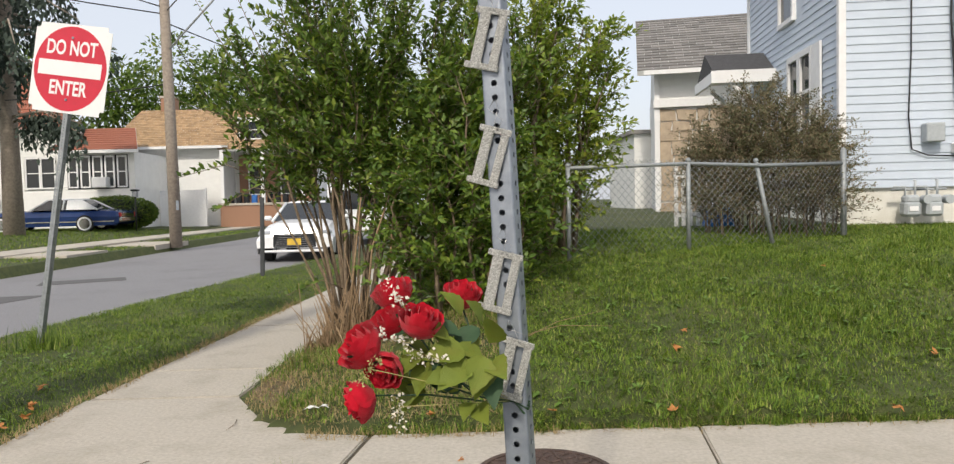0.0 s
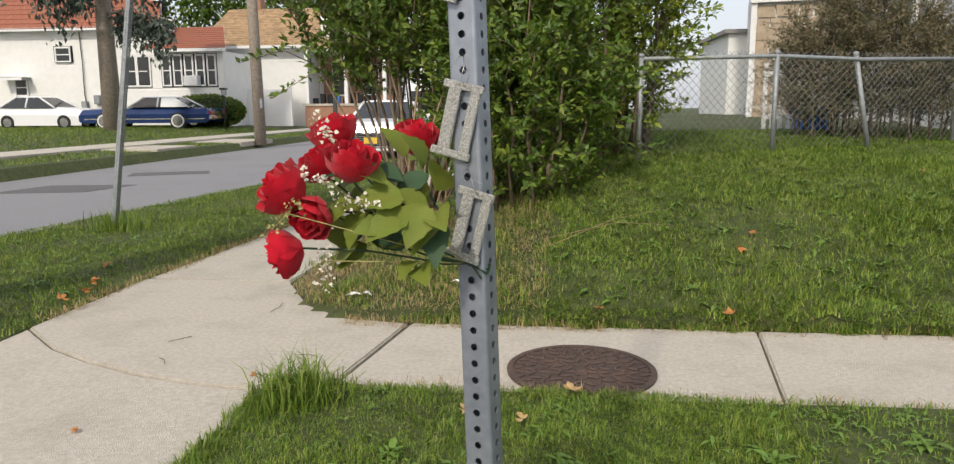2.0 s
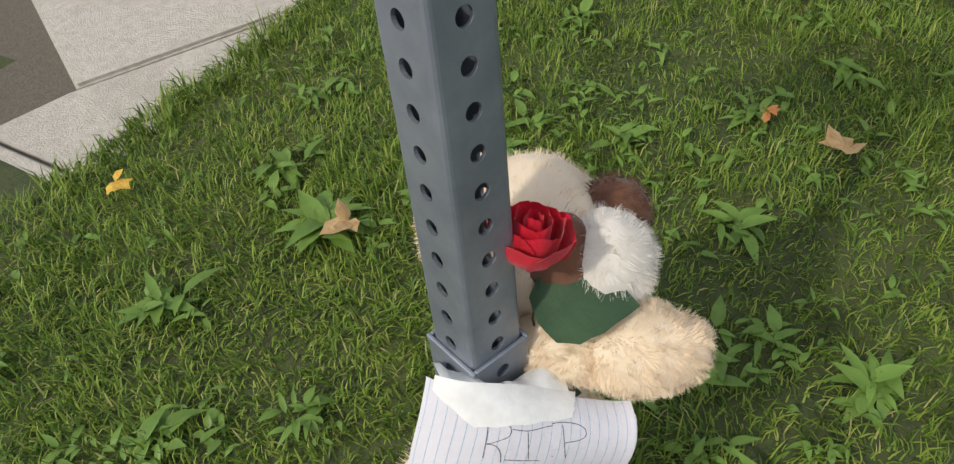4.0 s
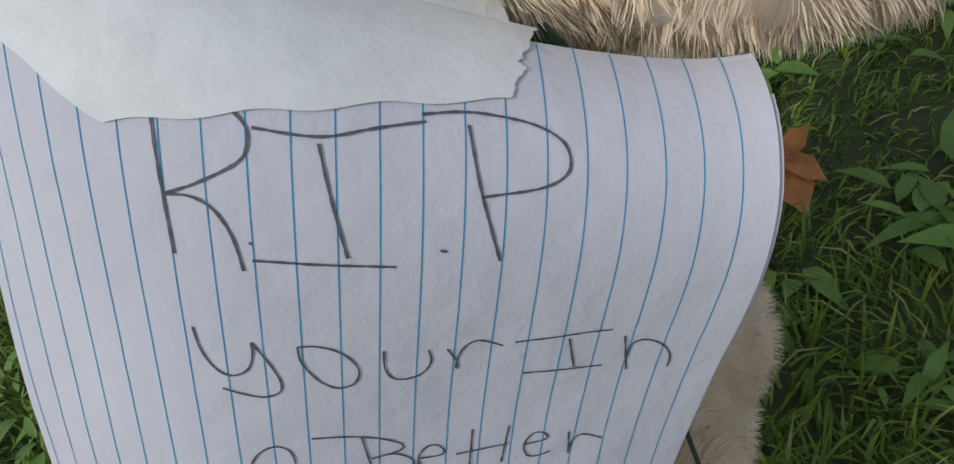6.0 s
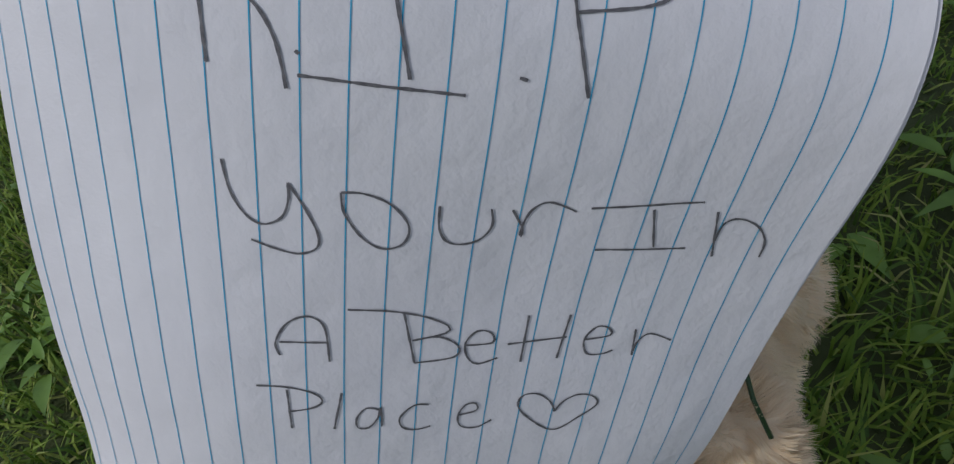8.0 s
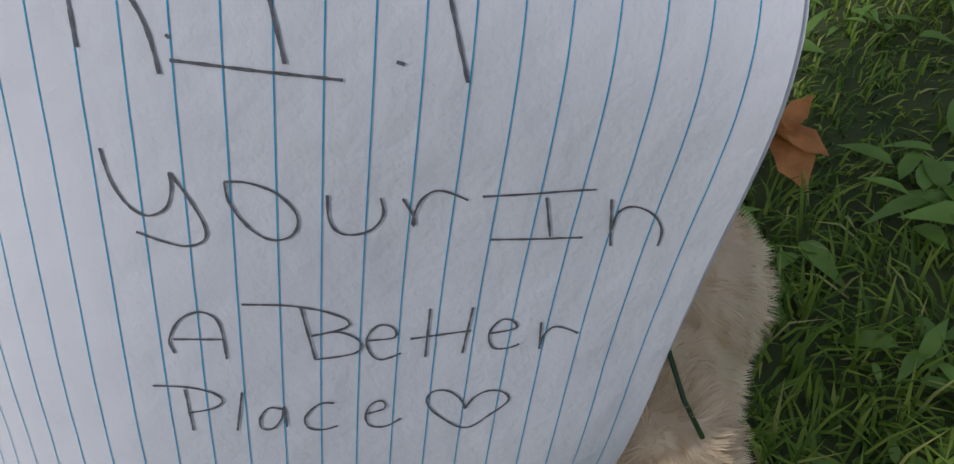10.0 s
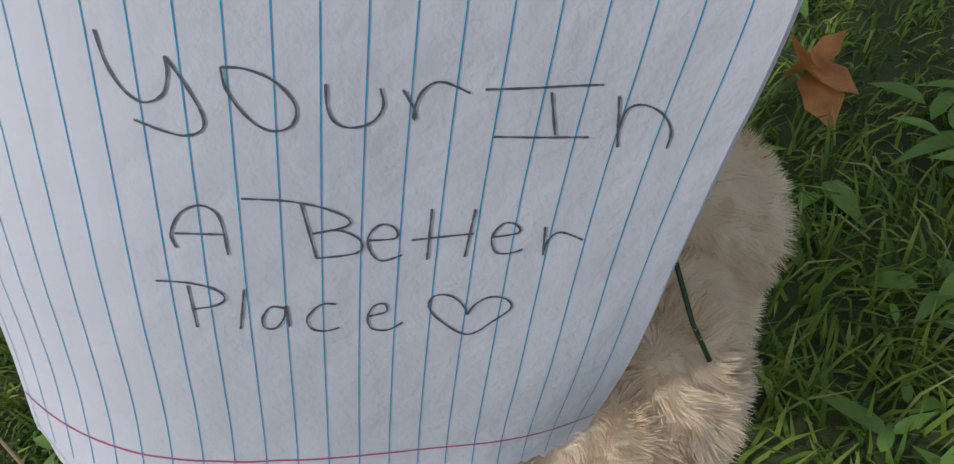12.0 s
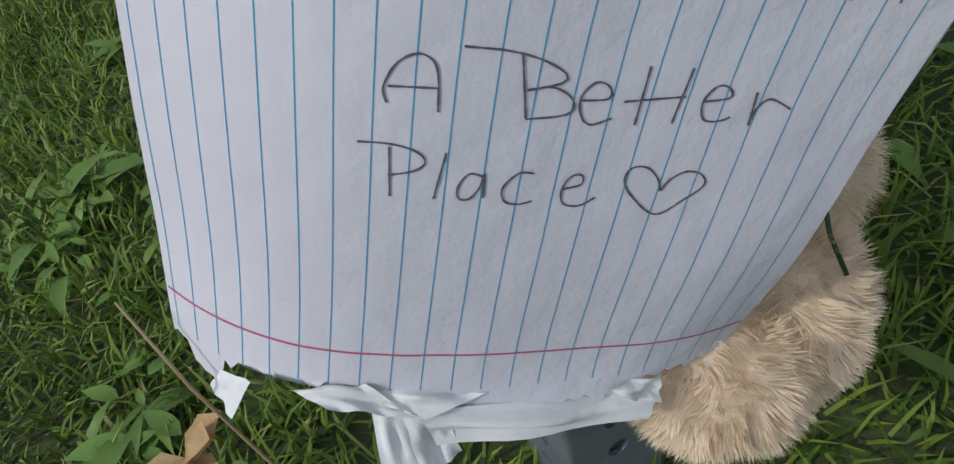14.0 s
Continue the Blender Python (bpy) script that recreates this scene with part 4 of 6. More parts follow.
# tape that runs back from the sheet's top to the sleeve, and torn ends below
vs, fs = [], []
for i in range(13):
    s = -60 + 8.4 * i
    a = paper(min(s, 40), -78.5, 0.6)
    c = POST @ Vector((-0.03 + 0.06 * i / 12, -0.027 + 0.01 * math.sin(i), -0.018))
    c = a.lerp(POST @ Vector((max(-0.027, min(0.027, -0.05 + 0.011 * i)), -0.0265 if i < 7 else -0.0265 + 0.012 * (i - 6), -0.012)), 0.85)
    vs += [a, a.lerp(c, 0.5) + Vector((0, 0, 0.006 + 0.004 * math.sin(2 * i))), c]
    if i:
        k = 3 * i
        fs += [(k - 3, k, k + 1, k - 2), (k - 2, k + 1, k + 2, k - 1)]
raw("tape_flap", vs, fs, "tape", note, "crumpled tape round the sleeve", smooth=True)


def scrap(name, a, b, c, d, wrinkle, seed, label=""):
    """A crumpled four-cornered piece of tape or torn paper."""
    a, b, c, d = (Vector(p) for p in (a, b, c, d))
    nrm = (b - a).cross(d - a).normalized()
    vs, fs, n = [], [], 10
    for i in range(n + 1):
        for j in range(n + 1):
            u, v = i / n, j / n
            p = a.lerp(b, u).lerp(d.lerp(c, u), v)
            edge = 0.4 + 1.2 * u * (1 - u) + 1.2 * v * (1 - v)
            vs.append(p + nrm * wrinkle * edge * noise.noise((3.1 * u + seed, 2.3 * v, seed * 1.7)) * 2)
            if i and j:
                k = i * (n + 1) + j
                fs.append((k - n - 2, k - 1, k, k - n - 1))
    return raw(name, vs, fs, "tape", note, label, smooth=True)


scrap("tape_strap", (0.0221, -0.0939, 0.2508), (0.0360, -0.0811, 0.2487), (0.0486, -0.0777, 0.2400), (0.0337, -0.0912, 0.2493), 0.003, 9)
scrap("tape_strap", (0.0355, -0.0811, 0.2476), (0.0560, -0.0618, 0.2353), (0.0495, -0.0771, 0.2380), (0.0423, -0.0809, 0.2433), 0.002, 12)
scrap("tape_strap", (0.0481, -0.0775, 0.2391), (0.0829, -0.0264, 0.2101), (0.0839, -0.0332, 0.2054), (0.0522, -0.0789, 0.2288), 0.003, 5)
scrap("tape_strap", (0.0364, -0.0824, 0.2449), (0.0429, -0.0795, 0.2404), (0.0522, -0.0856, 0.2205), (0.0456, -0.0933, 0.2264), 0.0015, 1, "whitish tape wound towards the sleeve")
scrap("tape_strap", (0.0419, -0.0795, 0.2406), (0.0515, -0.0729, 0.2332), (0.0539, -0.0742, 0.2202), (0.0517, -0.0861, 0.2208), 0.002, 7)
scrap("torn_paper_end", (0.0765, -0.0392, 0.2234), (0.0830, -0.0244, 0.2169), (0.0856, -0.0289, 0.2099), (0.0798, -0.0362, 0.2172), 0.002, 3)
scrap("torn_paper_end", (0.0030, -0.1011, 0.2527), (0.0136, -0.0987, 0.2530), (0.0134, -0.1076, 0.2476), (0.0006, -0.1054, 0.2484), 0.001, 4)
tagged(tube("dry_stalk", [[(-0.021, -0.107, 0.271), (0.002, -0.109, 0.254), (0.02, -0.108, 0.14), (0.02, -0.10, 0.01)], [(0.01, -0.112, 0.14), (0.004, -0.115, 0.2)]], [(0.0004, 0.0008), (0.0006, 0.0003)], "straw", seg=5), "thin dry stalk standing in the grass by the note", "stalk")


# ---- plush toy ----
def plush():
    """One mesh: rounded limbs with a nap of short hair. Slots: cream, white, brown."""
    vs, fs, mi, hv, hf, hm = [], [], [], [], [], []
    lumps = [
        # centre, radii, rz, ry, slot, hairs, hair length
        ((0.00, 0.125, 0.418), (0.066, 0.065, 0.07), 0, 0, 0, 9000, 0.006),      # head
        ((-0.052, 0.12, 0.425), (0.041, 0.05, 0.07), 0, 0, 0, 9000, 0.005),      # cheek
        ((0.062, 0.115, 0.432), (0.036, 0.034, 0.045), 20, 0, 1, 7000, 0.006),    # white ear
        ((0.0, 0.12, 0.45), (0.045, 0.035, 0.03), 0, 0, 1, 4000, 0.006),          # brow
        ((0.055, 0.15, 0.45), (0.026, 0.02, 0.03), 20, 0, 2, 3000, 0.006),       # ear back
        ((-0.085, 0.135, 0.38), (0.025, 0.04, 0.05), 0, 0, 2, 900, 0.008),
        ((0.03, 0.10, 0.44), (0.035, 0.03, 0.04), 0, 0, 2, 900, 0.006),           # muzzle patch
        ((-0.01, 0.15, 0.26), (0.06, 0.06, 0.13), 0, 0, 0, 5200, 0.009),        # body
        ((0.055, 0.072, 0.388), (0.045, 0.036, 0.03), 25, 0, 0, 15000, 0.006),     # arm
        ((0.100, 0.086, 0.389), (0.055, 0.034, 0.031), 25, 0, 0, 15000, 0.006),    # forearm and paw
        ((0.045, 0.128, 0.145), (0.042, 0.042, 0.05), 0, 0, 0, 15000, 0.007),      # hip
        ((0.055, 0.075, 0.13), (0.04, 0.06, 0.045), 0, 0, 0, 15000, 0.0075),        # leg
        ((0.084, 0.004, 0.182), (0.028, 0.026, 0.031), 35, 0, 0, 15000, 0.0068),   # foot
        ((0.090, 0.036, 0.182), (0.025, 0.030, 0.034), 35, 0, 0, 15000, 0.0068),
        ((-0.06, 0.06, 0.12), (0.045, 0.07, 0.045), -20, 0, 0, 1800, 0.013),      # other leg
        ((-0.05, 0.11, 0.34), (0.03, 0.035, 0.05), 0, 0, 0, 1500, 0.011),
    ]
    for c, r, rz, ry, slot, hairs, hl in lumps:
        m = Matrix.Translation(c) @ pose(0, 0, 0, 0, ry, rz)
        bm = bmesh.new()
        bmesh.ops.create_icosphere(bm, subdivisions=4, radius=1)
        k = len(vs)
        for v in bm.verts:
            p = Vector((v.co[i] * r[i] for i in range(3)))
            p *= 1 + 0.07 * noise.noise(v.co * 2.3 + Vector(c) * 40) + 0.05 * noise.noise(v.co * 5 + Vector(c) * 17)
            vs.append(m @ p)
        bm.faces.ensure_lookup_table()
        for f in bm.faces:
            fs.append(tuple(k + v.index for v in f.verts))
            mi.append(slot)
        bm.free()
        d = rng.normal(0, 1, (hairs, 3))
        d /= np.linalg.norm(d, axis=1)[:, None]
        comb = Vector((0.3, -0.4, -0.8))
        for q in d:
            q = Vector(q)
            n = Vector((q[i] / r[i] for i in range(3))).normalized()
            base = m @ (Vector((q[i] * r[i] for i in range(3))) * (1 + 0.07 * noise.noise(q * 2.3 + Vector(c) * 40)) * 0.99)
            n = (m.to_3x3() @ n).normalized()
            clump = noise.noise_vector(base * 75) * 1.3 + noise.noise_vector(base * 190) * 1.1
            out = (n * 0.8 + (comb - comb.dot(n) * n) * 0.22 + clump * 0.62).normalized()
            l = hl * random.uniform(0.6, 1.25)
            side = out.cross(n + Vector((0.01, 0.02, 0.03))).normalized() * 0.00016
            b = len(hv)
            mid = base + out * l * 0.55 + n * l * 0.1
            hv += [base - side, base + side, mid + side * 0.8, mid - side * 0.8, base + out * l]
            hf += [(b, b + 1, b + 2, b + 3), (b + 3, b + 2, b + 4)]
            hm += [slot, slot]
    k = len(vs)
    me = bpy.data.meshes.new("plush_toy")
    me.from_pydata([tuple(v) for v in vs + hv], [], fs + [tuple(i + k for i in f) for f in hf])
    for name in ("fur", "fur_white", "fur_brown"):
        me.materials.append(M[name])
    me.polygons.foreach_set("material_index", mi + hm)
    me.shade_smooth()
    return tagged(new("plush_toy", me), "cream and brown plush toy sitting behind the post", "plush toy")


plush()


# ---- fabric roses ----
def rose(bm_parts, c, axis, size):
    """A bloom of overlapping cupped petals; fills petals as separate meshes."""
    axis = Vector(axis).normalized()
    x = axis.orthogonal().normalized()
    y = axis.cross(x)
    c = Vector(c)
    for ring, (count, rad, open_, hgt) in enumerate(((3, 0.2, 0.05, 1.08), (4, 0.42, 0.15, 1.05), (5, 0.64, 0.3, 0.98), (5, 0.84, 0.5, 0.84))):
        for k in range(count):
            a0 = 2 * math.pi * (k + 0.37 * ring) / count + random.uniform(-0.15, 0.15)
            span = 2 * math.pi / count * 0.78
            vs, fs = [], []
            nu, nv = 8, 6
            ph = random.uniform(0, 6)
            for i in range(nu + 1):
                for j in range(nv + 1):
                    u, v = -1 + 2 * i / nu, j / nv
                    a = a0 + u * span * (0.35 + 0.65 * math.sin(math.pi * min(1, v * 0.62 + 0.12)))
                    r = rad * (0.3 + 0.7 * math.sin(min(1.0, v * 1.3) * math.pi / 2)) - 0.12 * max(0, v - 0.75) + open_ * max(0, v - 0.72) ** 2 * 2.2 + 0.04 * math.sin(5 * u + ph) * v
                    h = -0.5 + 1.15 * hgt * v - 0.2 * u * u * v - open_ * 0.8 * max(0, v - 0.8) ** 1.5 + 0.035 * math.sin(7 * u + ph) * v
                    vs.append(c + size * (r * (math.cos(a) * x + math.sin(a) * y) + h * axis))
            for i in range(nu):
                for j in range(nv):
                    k0 = i * (nv + 1) + j
                    fs.append((k0, k0 + nv + 1, k0 + nv + 2, k0 + 1))
            bm_parts.append((vs, fs))


bouquet = empty("artificial_rose_bouquet", "bunch of red fabric roses with green leaves pushed through the post", "flowers")
knot = on_post(0.0, 19, 0.0)
BLOOMS = [((-0.272, -0.028, 0.913), (-0.9, -0.3, -0.25), 0.041), ((-0.104, 0.075, 1.066), (0.1, -0.3, 0.95), 0.040), ((-0.174, -0.035, 1.036), (0.25, -0.35, 0.9), 0.043),
          ((-0.265, -0.041, 1.000), (-0.7, -0.45, 0.55), 0.047), ((-0.224, 0.06, 1.073), (-0.3, -0.25, 0.9), 0.043), ((-0.226, 0.0, 1.030), (-0.3, -0.5, 0.8), 0.038), ((-0.232, -0.03, 0.968), (-0.3, -0.8, -0.4), 0.040)]
for c, ax, sz in BLOOMS:
    flower = new("rose")
    flower.parent = bouquet
    pieces = []
    rose(pieces, c, ax, sz)
    for vs, fs in pieces:
        raw("petal", vs, fs, "rose", flower, smooth=True)
    ax = Vector(ax).normalized()
    cup = [leaf_verts(Vector(c) - ax * sz * 0.38, (ax * 0.55 + (math.cos(k * 1.26) * ax.orthogonal().normalized() + math.sin(k * 1.26) * ax.cross(ax.orthogonal()).normalized())), ax, sz * 0.95, leaf_shape(4, 0.2), 0.2, -0.3) for k in range(5)]
    raw("sepal", *join(cup), "dark_leaf", flower)
    foot = Vector(c) - ax * sz * 0.4
    mid = foot.lerp(knot, 0.5) - ax * 0.03 + Vector((0.01, 0, -0.012))
    tube("stem", [[foot, foot.lerp(mid, 0.5) - ax * 0.012, mid, mid.lerp(knot, 0.55) + Vector((0, -0.004, -0.004)), knot, knot + (knot - mid).normalized() * 0.03]], [0.0018], "stem", flower)
LEAVES_AT = [((-0.125, -0.03, 1.01), (-0.5, -0.35, 0.35), 0.075), ((-0.10, -0.04, 0.99), (-0.75, -0.3, 0.05), 0.085), ((-0.09, -0.05, 0.975), (-0.6, -0.4, -0.3), 0.085), ((-0.07, -0.05, 0.985), (-0.2, -0.5, -0.55), 0.08), ((-0.075, -0.03, 1.03), (-0.1, -0.4, 0.55), 0.075),
             ((-0.105, 0.0, 1.045), (-0.45, -0.2, 0.8), 0.065), ((-0.06, -0.02, 1.0), (0.15, -0.45, 0.6), 0.08), ((-0.055, -0.04, 0.975), (0.15, -0.6, -0.1), 0.07), ((-0.16, -0.02, 0.97), (-0.35, -0.3, -0.6), 0.07), ((-0.17, -0.02, 0.985), (-0.6, -0.3, -0.35), 0.07),
             ((-0.08, -0.02, 0.895), (0.1, -0.5, -0.12), 0.06), ((-0.09, -0.02, 0.90), (-0.25, -0.5, -0.2), 0.05), ((-0.19, 0.03, 1.03), (0.2, -0.4, 0.5), 0.06), ((-0.13, 0.02, 1.0), (-0.3, -0.5, 0.6), 0.07), ((-0.05, -0.03, 0.955), (-0.5, -0.5, -0.35), 0.075), ((-0.12, -0.05, 0.955), (-0.7, -0.5, 0.0), 0.06)]
for at, d, l in LEAVES_AT:
    raw("leaf", *leaf_verts(at, d, (random.uniform(-.5, .5), -0.65 + random.uniform(-.3, .3), 0.75), l * 0.84, leaf_shape(10, 0.36, 0.75, 0.06), 0.45, 0.22), "rose_leaf", bouquet, smooth=True)
for k in range(26):
    at = Vector((-0.12, -0.01, 0.955)) + Vector((random.uniform(-0.08, 0.07), random.uniform(-0.02, 0.05), random.uniform(-0.05, 0.08)))
    raw("leaf", *leaf_verts(at, (random.uniform(-1, 0.3), random.uniform(-0.6, 0.3), random.uniform(-0.6, 0.8)), (0, -0.6, 0.8), random.uniform(0.045, 0.075), leaf_shape(8, 0.3, 0.75, 0.04), 0.25, 0.3), "dark_leaf" if k % 2 else "rose_leaf", bouquet, smooth=True)
for c, d in (((-0.215, -0.02, 1.085), (0.4, -0.2, -0.5)), ((-0.215, -0.06, 1.02), (0.7, -0.2, -0.2)), ((-0.165, -0.06, 0.99), (0.5, -0.1, -0.1)), ((-0.25, -0.08, 0.975), (-0.5, -0.2, -0.5)), ((-0.21, -0.05, 0.905), (-0.1, -0.2, -0.8))):
    c, d = Vector(c), Vector(d).normalized()
    pieces = []
    for k in range(46):
        p = c + d * random.uniform(-0.025, 0.035) + Vector([random.gauss(0, 0.006) for _ in range(3)])
        pieces.append(leaf_verts(p, [random.gauss(0, 1) for _ in range(3)], [random.gauss(0, 1) for _ in range(3)], random.uniform(0.004, 0.008), leaf_shape(3, 0.45), 0.4, 0.3))
    green = c.z < 1.0 and c.x < -0.22
    raw("filler_sprig", *join(pieces), "spray_green" if green else "spray", bouquet)
    tube("sprig_stem", [[c + d * 0.03, c, c.lerp(knot, 0.5), knot]], [0.0007], "spray_green", bouquet)
# one rose laid on the toy
single = empty("single_rose", "single red fabric rose with a dark leaf laid on the toy", "flowers")
pieces = []
rose(pieces, (0.034, 0.058, 0.492), (0.05, 0.2, 0.93), 0.031)
for vs, fs in pieces:
    raw("petal", vs, fs, "rose", single, smooth=True)
for at, d, l in (((0.03, 0.06, 0.435), (0.45, 0.15, 0.05), 0.075), ((0.035, 0.03, 0.372), (0.5, 0.1, 0.1), 0.045)):
    raw("leaf", *leaf_verts(at, d, (0, -0.5, 0.8), l, leaf_shape(10, 0.42, 0.75, 0.03), 0.25, 0.2), "dark_leaf", single, smooth=True)
tube("stem", [[(0.034, 0.078, 0.46), (0.035, 0.055, 0.42), (0.045, 0.06, 0.34), (0.085, 0.05, 0.25), (0.100, 0.040, 0.219), (0.108, 0.036, 0.210)]], [0.0008], "stem", single)


# ---- road sign across the pavement ----
def text_mesh(name, body, size, m, material, parent):
    cu = bpy.data.curves.new(name, "FONT")
    cu.body, cu.size, cu.align_x, cu.align_y, cu.extrude = body, size, "CENTER", "CENTER", 0.0008
    cu.offset = 0.004
    ob = bpy.data.objects.new(name, cu)
    scene.collection.objects.link(ob)
    dg = bpy.context.evaluated_depsgraph_get()
    me = bpy.data.meshes.new_from_object(ob.evaluated_get(dg))
    bpy.data.objects.remove(ob)
    me.materials.clear()
    out = link(name, me, material, parent)
    out.matrix_basis = m
    return out


sign = new("do_not_enter_sign")
SIGN_AXIS = Vector((0.165, 0.0, 1)).normalized()
SX = Vector((math.cos(radians(13)), -math.sin(radians(13)), 0))
SX = (SX - SX.dot(SIGN_AXIS) * SIGN_AXIS).normalized()
SM = Matrix.Identity(4)
for i, c in enumerate((SX, SIGN_AXIS.cross(SX), SIGN_AXIS)):
    SM.col[i].xyz = c
SM.translation = (-3.84, 5.1, 0.1)
sign.matrix_basis = SM
tagged(sign, "leaning red and white road sign on a perforated steel post", "road sign")
perforated("upright", 0.024, -6, 106, 0.004, "galv_dull", sign)
CZ = 2.385
bm = bmesh.new()
box(bm, (-0.381, -0.031, CZ - 0.381), (0.381, -0.027, CZ + 0.381))
es = [e for e in bm.edges if abs(e.verts[0].co.y - e.verts[1].co.y) > 0.002]
bmesh.ops.bevel(bm, geom=es, offset=0.045, segments=5, affect="EDGES")
panel = part("panel", bm, "sign_white", sign)
bm = bmesh.new()
bmesh.ops.create_cone(bm, cap_ends=True, segments=64, radius1=0.362, radius2=0.362, depth=0.002, matrix=Matrix.Translation((0, -0.0325, CZ)) @ pose(0, 0, 0, 90))
part("red_disc", bm, "sign_red", sign)
part("white_bar", boxes(((-0.315, -0.0365, CZ - 0.065), (0.315, -0.034, CZ + 0.065))), "sign_white", sign)
for body, z in (("DO NOT", 0.172), ("ENTER", -0.172)):
    t = text_mesh("lettering", body, 0.17, pose(0, -0.0345, CZ + z, 90) @ Matrix.Diagonal((0.74, 1.0, 1, 1)), "sign_white", sign)
for z in (0.265, -0.265):
    bm = bmesh.new()
    cyl(bm, (0, -0.034, CZ + z), (0, -0.042, CZ + z), 0.011)
    part("bolt", bm, "galv", sign)

# second thin post by the shrub
thin = new("thin_marker_post")
thin.matrix_basis = pose(-3.62, 11.2, -0.05, 0, 1.5, 0)
tagged(thin, "thin dark steel marker post in the verge", "post")
part("upright", boxes(((-0.035, -0.02, 0), (0.035, 0.02, 1.45)), bevel=0.006), mat("dark_steel", (0.07, 0.075, 0.08), 0.6, 0.4, scale=20), thin)


# ---- chain-link fence ----
fence = empty("chain_link_fence", "sagging galvanised chain-link fence with a pipe rail", "fence")
F0, F1, F2, F3 = (0.86, 5.5), (2.12, 5.94), (2.97, 6.2), (4.10, 6.75)


def gz(p):
    return float(height(*p))


TOPS = [(F0, gz(F0) + 0.86), (F1, 1.57), (F2, 1.565), (F3, 1.59)]
for k, (p, top) in enumerate(TOPS):
    foot = (p[0] + (0.12 if k == 2 else 0), p[1], gz(p) - 0.1)
    head = (p[0] - (0.07 if k == 2 else 0), p[1], top + (0.03 if k != 3 else 0.13))
    tube("post", [[foot, head]], [0.022 if k != 3 else 0.032], "galv_dull", fence, seg=10)
    bm = bmesh.new()
    bmesh.ops.create_uvsphere(bm, u_segments=10, v_segments=6, radius=0.028, matrix=Matrix.Translation(head))
    part("post_cap", bm, "galv_dull", fence, smooth=True)
tube("top_rail", [[(0.86, 5.5, 1.53), (*F1, 1.57), (*F2, 1.545), (*F3, 1.575)]], [0.019], "galv_dull", fence, seg=10)
wires, rad = [], []
for (a, za), (b, zb) in zip(TOPS, TOPS[1:]):
    a, b = Vector((*a, 0)), Vector((*b, 0))
    L = (b - a).length
    H = 0.88
    step = 0.075
    n = int((L + H) / step)
    for s in (1, -1):
        for i in range(n):
            u0 = i * step - (H if s == 1 else 0)
            pts = []
            for j in range(2):
                v = H * j
                u = u0 + (v if s == 1 else -v)
                pts.append((u, v))
            (ua, va), (ub, vb) = pts
            lo, hi = 0.0, 1.0
            du = ub - ua
            t0, t1 = sorted(((0 - ua) / du, (L - ua) / du))
            lo, hi = max(lo, t0), min(hi, t1)
            if hi <= lo:
                continue
            seg3 = []
            for t in np.linspace(lo, hi, 3):
                u, v = ua + du * t, va + (vb - va) * t
                p = a.lerp(b, u / L)
                g0 = gz((p.x, p.y))
                top = 1.56
                seg3.append((p.x, p.y + 0.02 * s * 0.2, g0 + 0.02 + (top + 0.03 - g0) * v / H))
            wires.append(seg3)
            rad.append(0.0022)
net = tube("wire_mesh", wires, rad, "galv_dull", fence, "diamond wire mesh", seg=3)
net["kind"] = "stuff"


# ---- shrubs ----
def leaf_cloud(name, pts, dirs, size, material, parent, label=""):
    """Small folded leaves at given places, each of four triangles."""
    n = len(pts)
    pts, dirs = np.asarray(pts), np.asarray(dirs)
    d = dirs + rng.normal(0, 0.55, (n, 3))
    d /= np.linalg.norm(d, axis=1)[:, None] + 1e-9
    u = np.array([0, -0.35, 0.8]) + rng.normal(0, 0.45, (n, 3))
    s = np.cross(d, u)
    s /= np.linalg.norm(s, axis=1)[:, None] + 1e-9
    u = np.cross(s, d)
    l = (size * rng.uniform(0.6, 1.3, n))[:, None]
    w = l * 0.24
    v = np.stack([pts, pts + d * l * 0.5 + s * w + u * w * 0.35, pts + d * l * 0.5 - u * w * 0.1, pts + d * l * 0.5 - s * w + u * w * 0.35, pts + d * l - u * l * 0.12], 1)
    b = np.arange(n)[:, None] * 5
    tri = np.stack([b + [[0, 1, 2]], b + [[0, 2, 3]], b + [[1, 4, 2]], b + [[2, 4, 3]]], 1).reshape(-1, 3)
    ob = tris(name, v.reshape(-1, 3), tri, material, parent, label)
    ob["kind"] = "stuff"
    return ob


